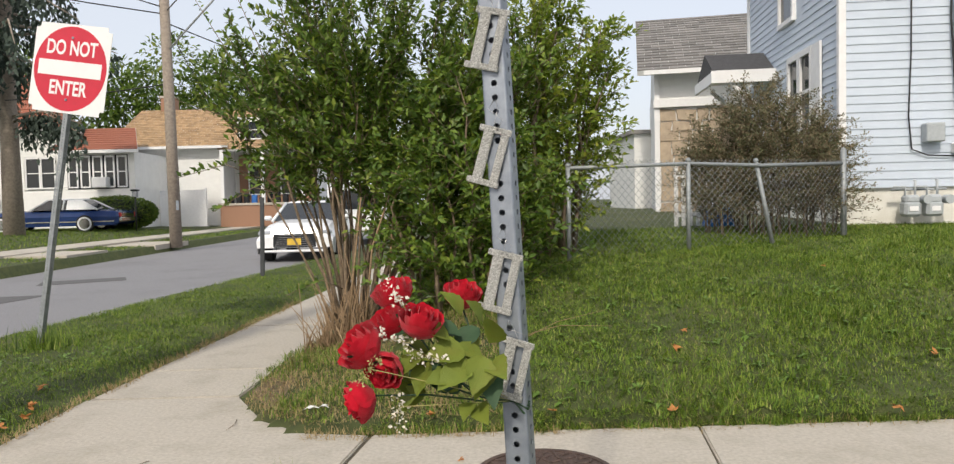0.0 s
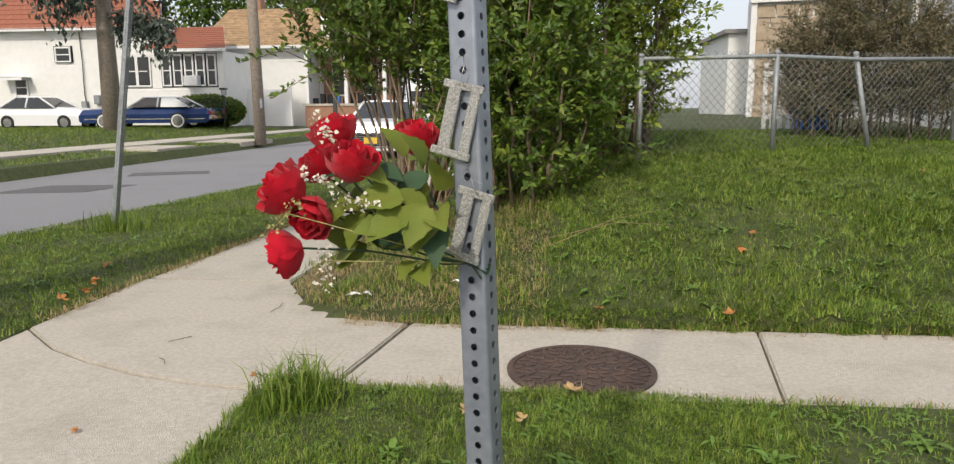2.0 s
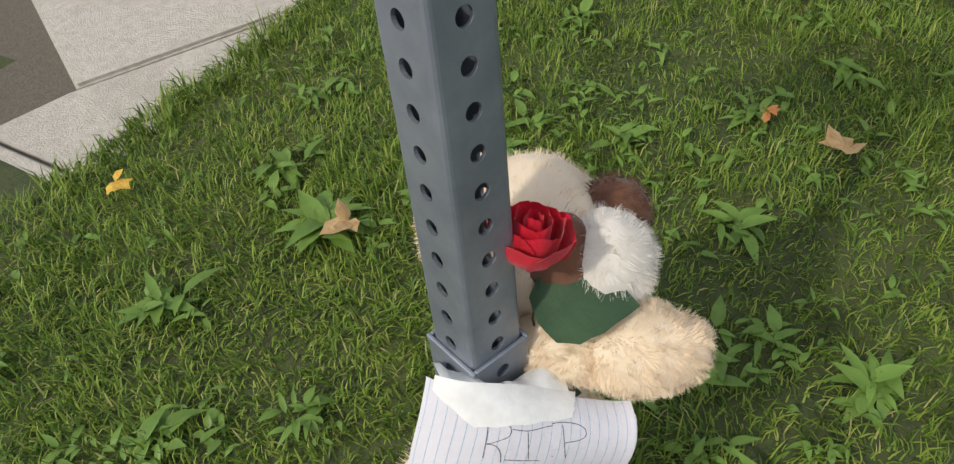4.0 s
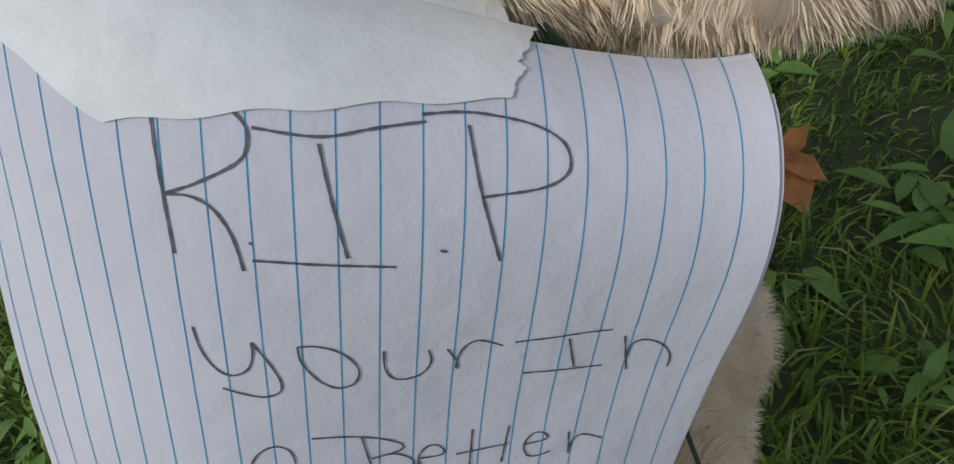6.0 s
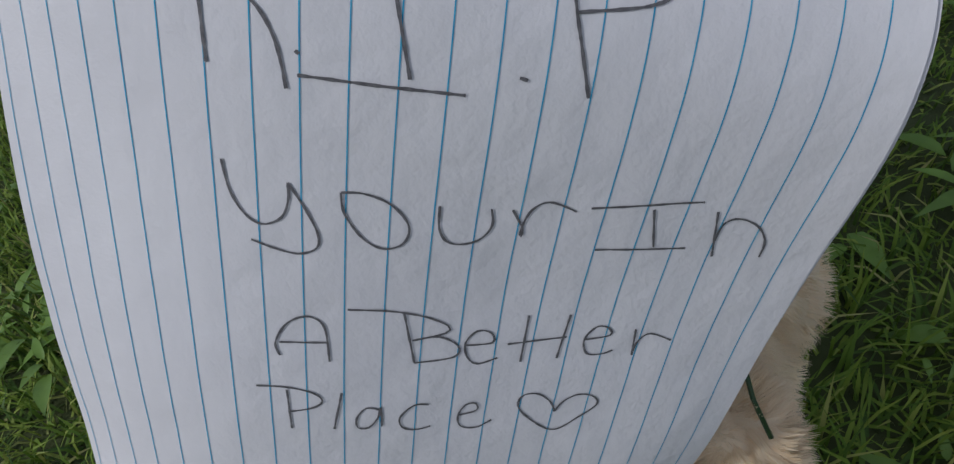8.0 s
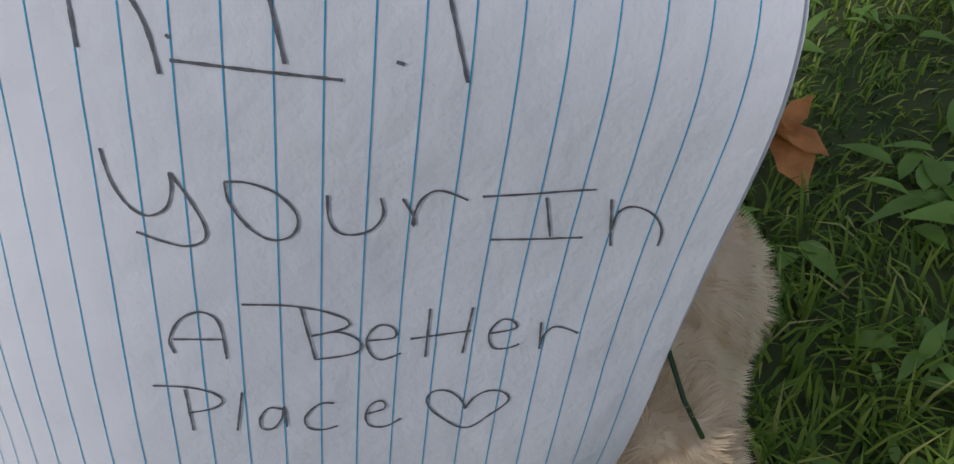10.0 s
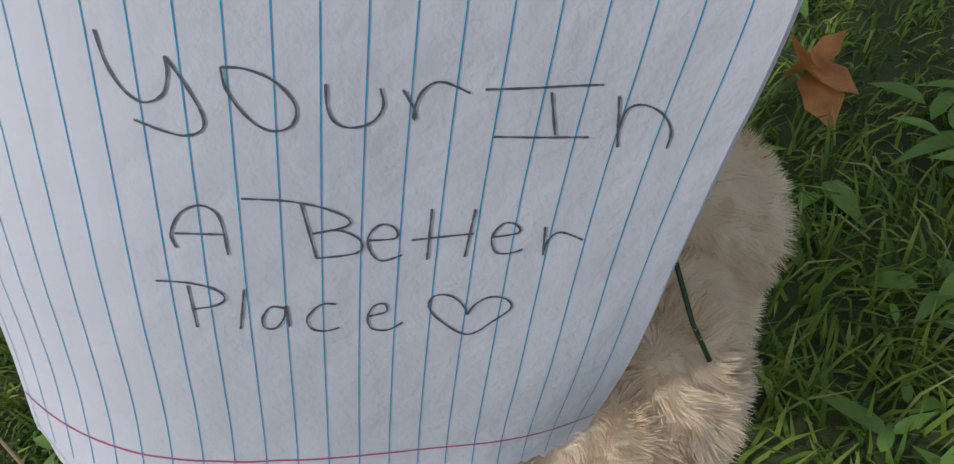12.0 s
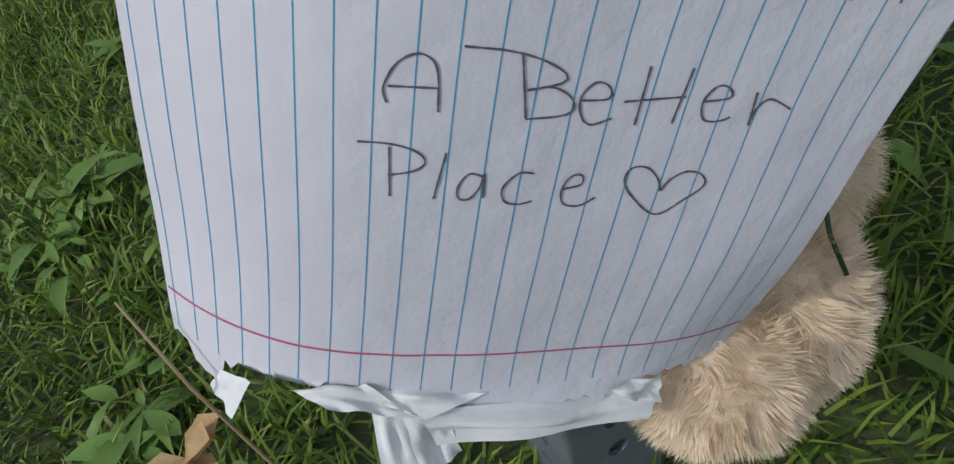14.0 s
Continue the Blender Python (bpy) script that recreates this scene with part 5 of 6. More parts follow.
def shrub(name, label, foot, stems, spread, top, leaf_size, per_twig, material, twigs_each=16, bare=0.3, thick=0.03, bark="bark", lean=(0, 0), seed=1, arch=0.25, category="shrub", foot_spread=0.35, upright=0.0):
    r = random.Random(seed)
    ob = empty(name, label, category, (0, 0, 0))
    z0 = float(height(*foot)) - 0.05
    limbs, lr, tw, tr_, lp, ld = [], [], [], [], [], []
    for i in range(stems):
        a = 2 * math.pi * (i + r.uniform(-0.4, 0.4)) / stems
        k = math.sqrt(r.uniform(0.03, 1))
        b0 = Vector((foot[0] + foot_spread * k * math.cos(a), foot[1] + foot_spread * k * math.sin(a), z0))
        hgt = top * (1 - 0.42 * k * k) * r.uniform(0.85, 1.08)
        tip = Vector((foot[0] + lean[0] + spread[0] * k * math.cos(a), foot[1] + lean[1] + spread[1] * k * math.sin(a), z0 + hgt))
        pts = []
        for j in range(7):
            t = j / 6
            p = b0.lerp(tip, t)
            p.z = z0 + hgt * (t ** (1 - arch * k))
            p += Vector((r.gauss(0, 0.04), r.gauss(0, 0.04), 0)) * min(1, 3 * t)
            pts.append(p)
        limbs.append(pts)
        lr.append((thick * r.uniform(0.6, 1.1), 0.004))
        for j in range(twigs_each):
            t = bare + (1 - bare) * (j + r.random()) / twigs_each
            f = t * 6
            p = pts[min(5, int(f))].lerp(pts[min(6, int(f) + 1)], f - int(f))
            out = Vector((p.x - foot[0] - lean[0] * t, p.y - foot[1] - lean[1] * t, 0))
            out = out.normalized() if out.length > 0.05 else Vector((math.cos(a), math.sin(a), 0))
            d = (out * 0.55 + Vector((r.gauss(0, 0.7), r.gauss(0, 0.7), 0.65 + upright * t * t + r.gauss(0, 0.35)))).normalized()
            l = r.uniform(0.28, 0.62) * (1.15 - 0.45 * t * (1 if upright < 1 else 0.2))
            e = p + d * l + Vector((0, 0, -0.12 * l))
            m = p.lerp(e, 0.5) + Vector((0, 0, 0.08 * l))
            tw.append([p, m, e])
            tr_.append((0.004, 0.0015))
            for q in range(per_twig):
                s = (q + r.random()) / per_twig
                c = p.lerp(m, 2 * s) if s < 0.5 else m.lerp(e, 2 * s - 1)
                side = Vector((r.gauss(0, 1), r.gauss(0, 1), r.gauss(0, 0.6))).normalized()
                lp.append(c + side * r.uniform(0, 0.05 if upright < 1 else 0.02))
                ld.append(d * 0.8 + side * 0.8)
    for pts_, rr_ in zip(limbs, lr):
        tube("stem", [pts_], [rr_], bark, ob, seg=6)
    tube("twig_mass", tw, tr_, bark, ob, seg=3)["kind"] = "stuff"
    leaf_cloud("foliage", lp, ld, leaf_size, material, ob)
    return ob


shrub("shrub", "tall leafy green shrub with bare brown stems beside the pavement", (-1.08, 5.1), 42, (1.5, 0.95), 3.45, 0.068, 27, "leaf", 25, 0.45, 0.018, seed=3, lean=(0.22, 0.3), foot_spread=0.16, arch=0.2, upright=1.3)
shrub("shrub", "dense yellow-green shrub beside the fence", (0.5, 6.0), 34, (0.95, 0.7), 3.0, 0.06, 40, "leaf_light", 22, 0.1, 0.03, seed=5, foot_spread=0.55, upright=0.6)
shrub("shrub", "low dark leafy branches of a green shrub over the lawn edge", (-0.15, 4.75), 26, (0.65, 0.5), 1.9, 0.065, 36, "leaf", 16, 0.04, 0.02, seed=8, foot_spread=0.45)
shrub("shrub", "russet shrub overgrown behind the chain-link fence", (3.5, 7.4), 60, (0.85, 0.4), 1.75, 0.03, 60, "leaf_russet", 20, 0.1, 0.012, seed=11, foot_spread=0.75, upright=0.5)
# dry cut stems and twigs at the shrub's foot
dry, dr = [], []
r_ = random.Random(4)
for i in range(330):
    a = r_.uniform(0, 6.28)
    b0 = Vector((-1.08 + r_.gauss(0, 0.13), 4.85 + r_.gauss(0, 0.16), 0.02))
    h = r_.uniform(0.15, 0.75) * (1.3 if i % 6 == 0 else 1)
    e = b0 + Vector((math.cos(a) * h * r_.uniform(0.05, 0.5), math.sin(a) * h * r_.uniform(0.05, 0.45), h * r_.uniform(0.3, 1)))
    dry.append([b0, b0.lerp(e, 0.5) + Vector((0, 0, 0.06 * h)), e])
    dr.append((r_.uniform(0.003, 0.011), 0.002))
brush = tagged(tube("dry_brush", dry, dr, "twig", seg=5), "dry cut stems and twigs at the shrub's foot", "brush", kind="stuff")
for k, pts in enumerate(([(-0.95, 4.6, 0.1), (-0.85, 4.55, 0.9), (-0.62, 4.6, 1.55)], [(-0.75, 4.7, 0.05), (-0.72, 4.65, 0.8), (-0.66, 4.7, 1.5)], [(-1.1, 4.7, 0.1), (-1.0, 4.6, 0.8), (-0.95, 4.7, 1.3)])):
    tagged(tube("bare_stem", [pts], [(0.011, 0.006)], "twig", seg=7), "bare tan stem rising through the shrub", "stem", "bare stems")
tagged(tube("fallen_branch", [[(0.1, 3.3, 0.3), (0.5, 3.6, 0.42), (0.9, 3.9, 0.45)], [(0.05, 3.5, 0.3), (0.5, 3.45, 0.42), (0.85, 3.5, 0.4)]], [(0.003, 0.0012)] * 2, "twig", seg=5), "thin dry branch lying on the lawn", "branch")
# shoots with leaves that stand apart
sp, sd = [], []
SHOOTS = ((-2.1, 4.9, 2.0, -0.4, 0.15), (-2.1, 4.9, 1.6, -0.4, -0.1), (-2.0, 5.0, 2.4, -0.4, 0.7), (-1.8, 4.9, 2.6, -0.35, 0.85), (-1.55, 4.9, 2.7, -0.25, 0.95), (-1.3, 4.9, 2.8, -0.2, 0.95), (-1.0, 4.9, 2.8, -0.1, 0.95), (-1.85, 4.8, 1.4, -0.35, -0.2), (-1.3, 4.75, 0.62, -0.3, -0.12))
for x0, y0, z0, dx, dz in SHOOTS:
    for i in range(26):
        t = i / 26
        sp.append((x0 + dx * t, y0 + 0.03 * math.sin(9 * t), z0 + dz * t))
        sd.append((0.5 * dx + 0.7 * (-1) ** i, 0.25 * (-1) ** (i // 2), 0.55 + 0.4 * dz))
for x0, y0, z0, dx, dz in SHOOTS:
    tagged(tube("leafy_shoot", [[(x0 - 0.5 * dx, y0 + 0.1, z0 - 0.5 * dz - 0.15), (x0, y0, z0), (x0 + dx, y0, z0 + dz)]], [(0.006, 0.002)], "bark", seg=5), "thin woody shoot reaching out of the shrub", "shoot", "shoots of the shrub")
tagged(leaf_cloud("shoot_leaves", sp, sd, 0.07, "leaf", None), "leafy shoots reaching out of the shrub", "foliage", kind="stuff")


# ---- houses ----
def house_frame(name, label, at, rz):
    return empty(name, label, "house", at, rz)


def clad(parent, a, b, z0, z1, course, material, out=0.012, holes=()):
    """Clapboards one by one along the wall from a to b; boards stop at openings (from, to, low, high along the wall)."""
    a, b = Vector((*a, 0)), Vector((*b, 0))
    L = (b - a).length
    d = (b - a) / L
    n = Vector((d.y, -d.x, 0))
    z = z0
    while z < z1 - 0.01:
        h = min(course, z1 - z)
        spans = [(0.0, L)]
        for h0, h1, lo, hi in holes:
            if lo < z + h * 0.5 < hi:
                spans = [s for p, q in spans for s in ((p, min(q, h0)), (max(p, h1), q)) if s[1] - s[0] > 0.02]
        for p, q in spans:
            A, B = a + d * p, a + d * q
            vs = [A + Vector((0, 0, z)) + n * out, B + Vector((0, 0, z)) + n * out, B + Vector((0, 0, z + h)), A + Vector((0, 0, z + h)), A + Vector((0, 0, z)), B + Vector((0, 0, z))]
            raw("clapboard", vs, [(0, 1, 2, 3), (4, 5, 1, 0), (4, 0, 3), (1, 5, 2)], material, parent)
        z += course


def window(parent, m, w, h, shutters=False, sashes=1):
    win = new("window")
    win.parent = parent
    win.matrix_basis = m
    for lo, hi in (((-w / 2 - 0.07, -0.05, -0.07), (w / 2 + 0.07, 0.02, 0)), ((-w / 2 - 0.07, -0.04, h), (w / 2 + 0.07, 0.02, h + 0.09)), ((-w / 2 - 0.07, -0.04, 0), (-w / 2, 0.02, h)), ((w / 2, -0.04, 0), (w / 2 + 0.07, 0.02, h)), ((-w / 2, -0.03, h / 2 - 0.025), (w / 2, 0.0, h / 2 + 0.025))):
        part("frame", boxes((lo, hi)), "trim", win)
    for z0 in (0, h / 2):
        part("pane", boxes(((-w / 2, 0.0, z0), (w / 2, 0.008, z0 + h / 2))), "glass", win)
    if shutters:
        part("shutter", boxes(((w / 2 + 0.1, -0.04, -0.05), (w / 2 + 0.42, -0.01, h + 0.08))), "trim", win)
    return win


def roof(parent, pts, ridge, thick, material, rows=14, name="roof"):
    """A sloping roof plane of overlapping courses: eave a to b, ridge c to d."""
    a, b = (Vector(p) for p in pts)
    c, d = (Vector(p) for p in ridge)
    nrm = (b - a).cross(c - a).normalized()
    if nrm.z < 0:
        nrm = -nrm
    vs, fs = [], []
    for i in range(rows):
        t0, t1 = i / rows, (i + 1.12) / rows
        cols = 22
        for j in range(cols):
            s0, s1 = max(0, (j - 0.5 * (i % 2)) / cols), (j + 0.985 - 0.5 * (i % 2)) / cols
            s1 = 1 if j == cols - 1 else s1
            if s0 >= 1:
                continue
            q = [a.lerp(b, s).lerp(c.lerp(d, s), min(t, 1)) for s, t in ((s0, t0), (s1, t0), (s1, t1), (s0, t1))]
            k = len(vs)
            vs += [q[0] + nrm * 0.03, q[1] + nrm * 0.03, q[2] + nrm * 0.004, q[3] + nrm * 0.004, q[0], q[1]]
            fs += [(k, k + 1, k + 2, k + 3), (k + 4, k + 5, k + 1, k)]
    rf = raw(name, vs, fs, material, parent)
    under = [a, b, d, c]
    raw("roof_deck", [p for p in under] + [p - nrm * thick for p in under], [(0, 1, 2, 3), (7, 6, 5, 4), (0, 4, 5, 1), (1, 5, 6, 2), (2, 6, 7, 3), (3, 7, 4, 0)], "trim", parent)
    return rf


# pale blue house: local x along the front, y into the depth, origin at its near corner
bh = house_frame("house", "two-storey house in pale blue siding on a white painted base", (4.74, 8.05, 0.0), -7)
Z1 = 1.30
part("base_wall", boxes(((0.0, 0.06, 0.3), (9, 0.25, Z1)), ((0.06, 0.25, 0.3), (0.25, 9, Z1))), "found", bh)
part("core_wall", boxes(((0.02, 0.02, Z1), (9, 0.2, 7.4)), ((0.02, 0.2, Z1), (0.2, 4.35, 7.4)), ((0.2, 4.2, Z1), (9, 4.35, 7.4))), "siding_blue", bh)
clad(bh, (0.06, 0.015), (7.0, 0.015), Z1, 6.4, 0.108, "siding_blue")
clad(bh, (0.015, 4.3), (0.015, 0.06), Z1, 6.4, 0.108, "siding_blue", holes=[(2.35, 3.4, 2.18, 3.28), (2.0, 2.9, 3.9, 5.2)])
part("corner_board", boxes(((-0.02, -0.02, Z1 - 0.02), (0.07, 0.06, 6.6))), "trim", bh)
part("corner_board", boxes(((-0.02, 4.28, Z1 - 0.02), (0.07, 4.38, 6.6))), "trim", bh)
window(bh, pose(0.0, 1.75, 2.2, 0, 0, -90), 0.4, 1.05)
window(bh, pose(0.0, 1.22, 2.2, 0, 0, -90), 0.4, 1.05, shutters=True)
window(bh, pose(0.0, 2.1, 3.95, 0, 0, -90), 0.6, 1.2)
awn = new("door_canopy")
awn.parent = bh
part("canopy_roof", boxes(((-0.95, 2.75, 3.28), (0.0, 4.05, 3.34))), "trim", awn)
bm = bmesh.new()
vsn = [bm.verts.new(p) for p in ((-1.0, 2.7, 3.3), (-1.0, 4.1, 3.3), (-1.0, 3.4, 3.72), (0.0, 2.7, 3.3), (0.0, 4.1, 3.3), (0.0, 3.4, 3.72))]
for f in ((0, 1, 2), (3, 5, 4), (0, 2, 5, 3), (1, 4, 5, 2), (0, 3, 4, 1)):
    bm.faces.new([vsn[i] for i in f])
part("canopy_gable", bm, "canopy", awn)
part("canopy_fascia", boxes(((-1.04, 2.66, 3.12), (0.0, 2.72, 3.32)), ((-1.04, 2.72, 3.12), (-0.99, 4.1, 3.3))), "trim", awn)
for y0 in (2.75, 4.0):
    tube("bracket", [[(-0.75, y0, 3.15), (-0.02, y0, 2.5)]], [0.035], "trim", awn)
raw("roof_edge", [(-0.35, -0.35, 6.4), (9, -0.35, 6.4), (9, 4.7, 6.4), (-0.35, 4.7, 6.4), (4.5, -0.35, 9), (4.5, 4.7, 9)], [(0, 4, 5, 3), (1, 2, 5, 4), (0, 1, 4), (2, 3, 5), (0, 3, 2, 1)], "shingle_grey", bh, "grey shingled roof")
ebox = empty("electric_meter_box", "grey electric box with cables on the house wall", "meter box", (4.74, 8.05, 0), -7)
part("case", boxes(((0.98, -0.16, 1.86), (1.2, -0.002, 2.1)), bevel=0.012), "meter", ebox)
part("small_case", boxes(((1.34, -0.1, 1.72), (1.5, -0.002, 1.84)), bevel=0.01), "trim", ebox)
tube("cable", [[(0.86, -0.03, 5.5), (0.85, -0.03, 3.0), (0.82, -0.03, 2.2), (0.86, -0.03, 1.78), (1.05, -0.03, 1.7), (1.4, -0.03, 1.68)], [(1.33, -0.04, 5.5), (1.32, -0.04, 3.4), (1.36, -0.04, 2.7), (1.42, -0.04, 1.85)], [(1.36, -0.04, 5.5), (1.36, -0.04, 3.0), (1.46, -0.04, 2.1), (1.4, -0.04, 1.85)]], [0.009, 0.012, 0.01], "cable", ebox)
for k, x0 in enumerate((0.66, 0.92)):
    gm = empty("gas_meter", "grey domestic gas meter with pipes on the house base", "gas meter", (4.74, 8.05, 0), -7, "gas meters")
    bm = bmesh.new()
    box(bm, (x0, -0.3, 0.93), (x0 + 0.2, -0.12, 1.12), bevel=0.03)
    box(bm, (x0 + 0.01, -0.29, 1.09), (x0 + 0.19, -0.13, 1.2), bevel=0.03)
    part("case", bm, "meter", gm)
    part("index_plate", boxes(((x0 + 0.05, -0.312, 1.0), (x0 + 0.15, -0.302, 1.06))), "trim", gm)
    tube("pipe", [[(x0 + 0.04, -0.2, 1.18), (x0 + 0.04, -0.2, 1.3), (x0 - 0.1, -0.2, 1.3)], [(x0 + 0.16, -0.2, 1.18), (x0 + 0.16, -0.2, 1.38), (x0 + 0.2, -0.1, 1.38)], [(x0 - 0.1, -0.14, 1.27), (x0 + 0.3, -0.14, 1.27)]], [0.016, 0.016, 0.014], "meter", gm, seg=8)
    bm = bmesh.new()
    cyl(bm, (x0 + 0.27, -0.3, 1.14), (x0 + 0.27, -0.18, 1.14), 0.055, seg=16)
    part("regulator", bm, "meter", gm)

# grey-roofed neighbour with cut stone
gh = house_frame("house", "neighbouring house with grey shingle roof and tan cut stone", (4.5, 16.0, 0.0), -13)
part("wall", boxes(((0.0, 0.15, 0.3), (8, 0.3, 4.2)), ((0.0, 0.3, 0.3), (0.15, 7, 4.2))), "siding_white", gh)
clad(gh, (0, 0.14), (7, 0.14), 3.5, 4.15, 0.13, "siding_white")
clad(gh, (1.95, 0.14), (7, 0.14), 1.0, 3.4, 0.13, "siding_white")
part("band", boxes(((-0.08, 0.0, 3.38), (2.0, 0.14, 3.56))), "trim", gh)
part("gutter", boxes(((-0.3, -0.42, 4.1), (7.6, -0.3, 4.2))), "trim", gh)
roof(gh, ((-0.45, -0.4, 4.2), (7.6, -0.4, 4.2)), ((-0.45, 3.2, 6.2), (7.6, 3.2, 6.2)), 0.12, "shingle_grey", 20)
raw("gable", [(0, 0.15, 4.15), (0, 6.2, 4.15), (0, 3.2, 5.95), (0.1, 0.15, 4.15), (0.1, 6.2, 4.15), (0.1, 3.2, 5.95)], [(0, 2, 1), (3, 4, 5), (0, 3, 5, 2), (1, 2, 5, 4)], "siding_white", gh)
part("corner_post", boxes(((-0.06, 0.06, 0.3), (0.06, 0.2, 4.15))), "trim", gh)
r_ = random.Random(9)
cells = []
yz = 0.5
while yz < 3.3:
    h = r_.uniform(0.22, 0.36)
    xx = 0.06
    while xx < 1.9:
        w = r_.uniform(0.25, 0.6)
        cells.append((xx, min(xx + w, 1.93), yz, min(yz + h, 3.37)))
        xx += w
    yz += h
for x0, x1, z0, z1 in cells:
    j = lambda: r_.uniform(-0.025, 0.025)
    d = r_.uniform(0.03, 0.07)
    f = [(x0 + 0.01 + j(), z0 + 0.01 + j()), (x1 - 0.01 + j(), z0 + 0.01 + j()), (x1 - 0.01 + j(), z1 - 0.01 + j()), (x0 + 0.01 + j(), z1 - 0.01 + j())]
    vs = [(x, 0.14 - d, z) for x, z in f] + [(x, 0.15, z) for x, z in f]
    raw("stone", vs, [(0, 1, 2, 3), (0, 4, 5, 1), (1, 5, 6, 2), (2, 6, 7, 3), (3, 7, 4, 0)], mat("cut_stone", (0.5, 0.4, 0.29), 0.85, second=(0.38, 0.3, 0.22), scale=6, bump=0.3) if not cells.index((x0, x1, z0, z1)) else bpy.data.materials["cut_stone"], gh)
fh = house_frame("house", "cream sided house far behind the garden", (5.0, 22.0, 0.0), 0)
part("wall", boxes(((0.35, 0, 0.3), (2.4, 4, 3.3))), "siding_white", fh)
clad(fh, (0.35, -0.01), (2.4, -0.01), 0.5, 3.3, 0.16, "siding_white")
part("eave", boxes(((0.2, -0.15, 3.3), (2.6, 4, 3.42))), "shingle_grey", fh)
lat = empty("white_lattice_panel", "white garden lattice leaning behind the fence", "lattice", (2.75, 8.6, float(height(2.75, 8.6)) - 0.03))
for i in range(8):
    part("slat", boxes(((0.1 * i, 0, 0), (0.1 * i + 0.05, 0.02, 0.85 + 0.05 * (i % 2)))), "trim", lat)
for z in (0.15, 0.7):
    part("rail", boxes(((0, 0.021, z), (0.76, 0.04, z + 0.06))), "trim", lat)
bin_ = empty("blue_storage_tub", "blue plastic tub behind the fence", "tub", (3.12, 8.3, float(height(3.12, 8.3)) - 0.03))
part("body", boxes(((0, 0, 0), (0.35, 0.3, 0.28)), bevel=0.03), "blue_plastic", bin_)
part("rim", boxes(((-0.02, -0.02, 0.26), (0.37, 0.32, 0.3)), bevel=0.01), "blue_plastic", bin_)

# white house with a red roof across the street
wh = house_frame("house", "white sided house with red shingle roof and a glazed front porch", (-22.6, 34.2, 0.0), 0)
part("wall", boxes(((-6, 0.4, 0.2), (3.0, 8, 5.3)), ((3.0, 0.02, 0.2), (6.45, 8, 4.05))), "siding_white", wh)
clad(wh, (3.0, 0.0), (6.45, 0.0), 0.3, 4.0, 0.14, "siding_white", out=0.02, holes=[(0.2, 3.15, 2.3, 3.95)])
clad(wh, (-6, 0.38), (3.0, 0.38), 0.3, 5.25, 0.14, "siding_white", out=0.02, holes=[(6.9, 8.3, 2.3, 3.95)])
part("porch_front", boxes(((3.2, -0.01, 2.3), (6.15, 0.03, 3.95))), "dark", wh)
for i in range(5):
    window(wh, pose(3.5 + 0.59 * i, -0.03, 2.42), 0.34, 1.4)
window(wh, pose(1.35, 0.33, 2.42), 0.6, 1.4)
window(wh, pose(2.1, 0.33, 2.42), 0.6, 1.4)
part("dark_surround", boxes(((-2.68, 0.31, 3.6), (-1.68, 0.37, 4.43))), "dark", wh)
window(wh, pose(-2.18, 0.3, 3.69), 0.72, 0.62)
window(wh, pose(-4.66, 0.33, 2.0), 0.6, 0.75)
aw = boxes(((-5.55, -0.35, 2.86), (-4.1, 0.36, 2.9)), ((-5.55, -0.35, 2.72), (-4.1, -0.31, 2.88)))
part("awning", aw, "trim", wh, "white metal awning over a side window")
tube("cable", [[(-1.2, 0.3, 5.1), (-1.15, 0.28, 3.6), (-1.2, 0.3, 2.0), (-1.1, 0.3, 1.2)], [(-0.7, 0.3, 5.1), (-0.75, 0.28, 3.4), (-0.5, 0.3, 1.6)]], [0.025], "cable", wh, seg=5)
for x0, z0 in ((-1.35, 1.2), (-0.65, 1.5)):
    part("meter_box", boxes(((x0, 0.15, z0), (x0 + 0.3, 0.37, z0 + 0.45)), bevel=0.02), "galv_dull", wh)
part("air_conditioner", boxes(((4.55, -0.45, 2.35), (5.25, 0.0, 2.85)), bevel=0.03), "trim", wh, "white window air conditioner")
part("fascia", boxes(((2.7, -0.5, 4.0), (6.85, -0.42, 4.16)), ((-6.3, -0.1, 5.15), (3.3, -0.02, 5.3))), "trim", wh)
roof(wh, ((2.6, -0.5, 4.15), (6.85, -0.5, 4.15)), ((2.6, 2.6, 5.5), (5.4, 2.6, 5.5)), 0.1, "shingle_red", 10)
roof(wh, ((-6.5, -0.1, 5.25), (3.4, -0.1, 5.25)), ((-6.5, 4, 8.6), (1.4, 4, 8.6)), 0.1, "shingle_red", 12)

# tan-roofed house with a porch
th = house_frame("house", "white sided bungalow with tan shingle roof and a brick porch", (-17.6, 38.0, 0.0), 0)
part("wall", boxes(((-1, 0.02, 0.2), (4.3, 9, 4.6)), ((4.3, 2.5, 0.2), (8.5, 9, 4.6))), "siding_white", th)
clad(th, (-1, 0.0), (4.3, 0.0), 0.3, 4.5, 0.15, "siding_white", out=0.02)
part("gutter", boxes(((-1.5, -0.6, 4.42), (4.6, -0.48, 4.56))), "trim", th)
roof(th, ((-1.6, -0.55, 4.55), (4.9, -0.55, 4.55)), ((-1.6, 4.2, 7.1), (2.4, 4.2, 7.1)), 0.12, "shingle_tan", 22)
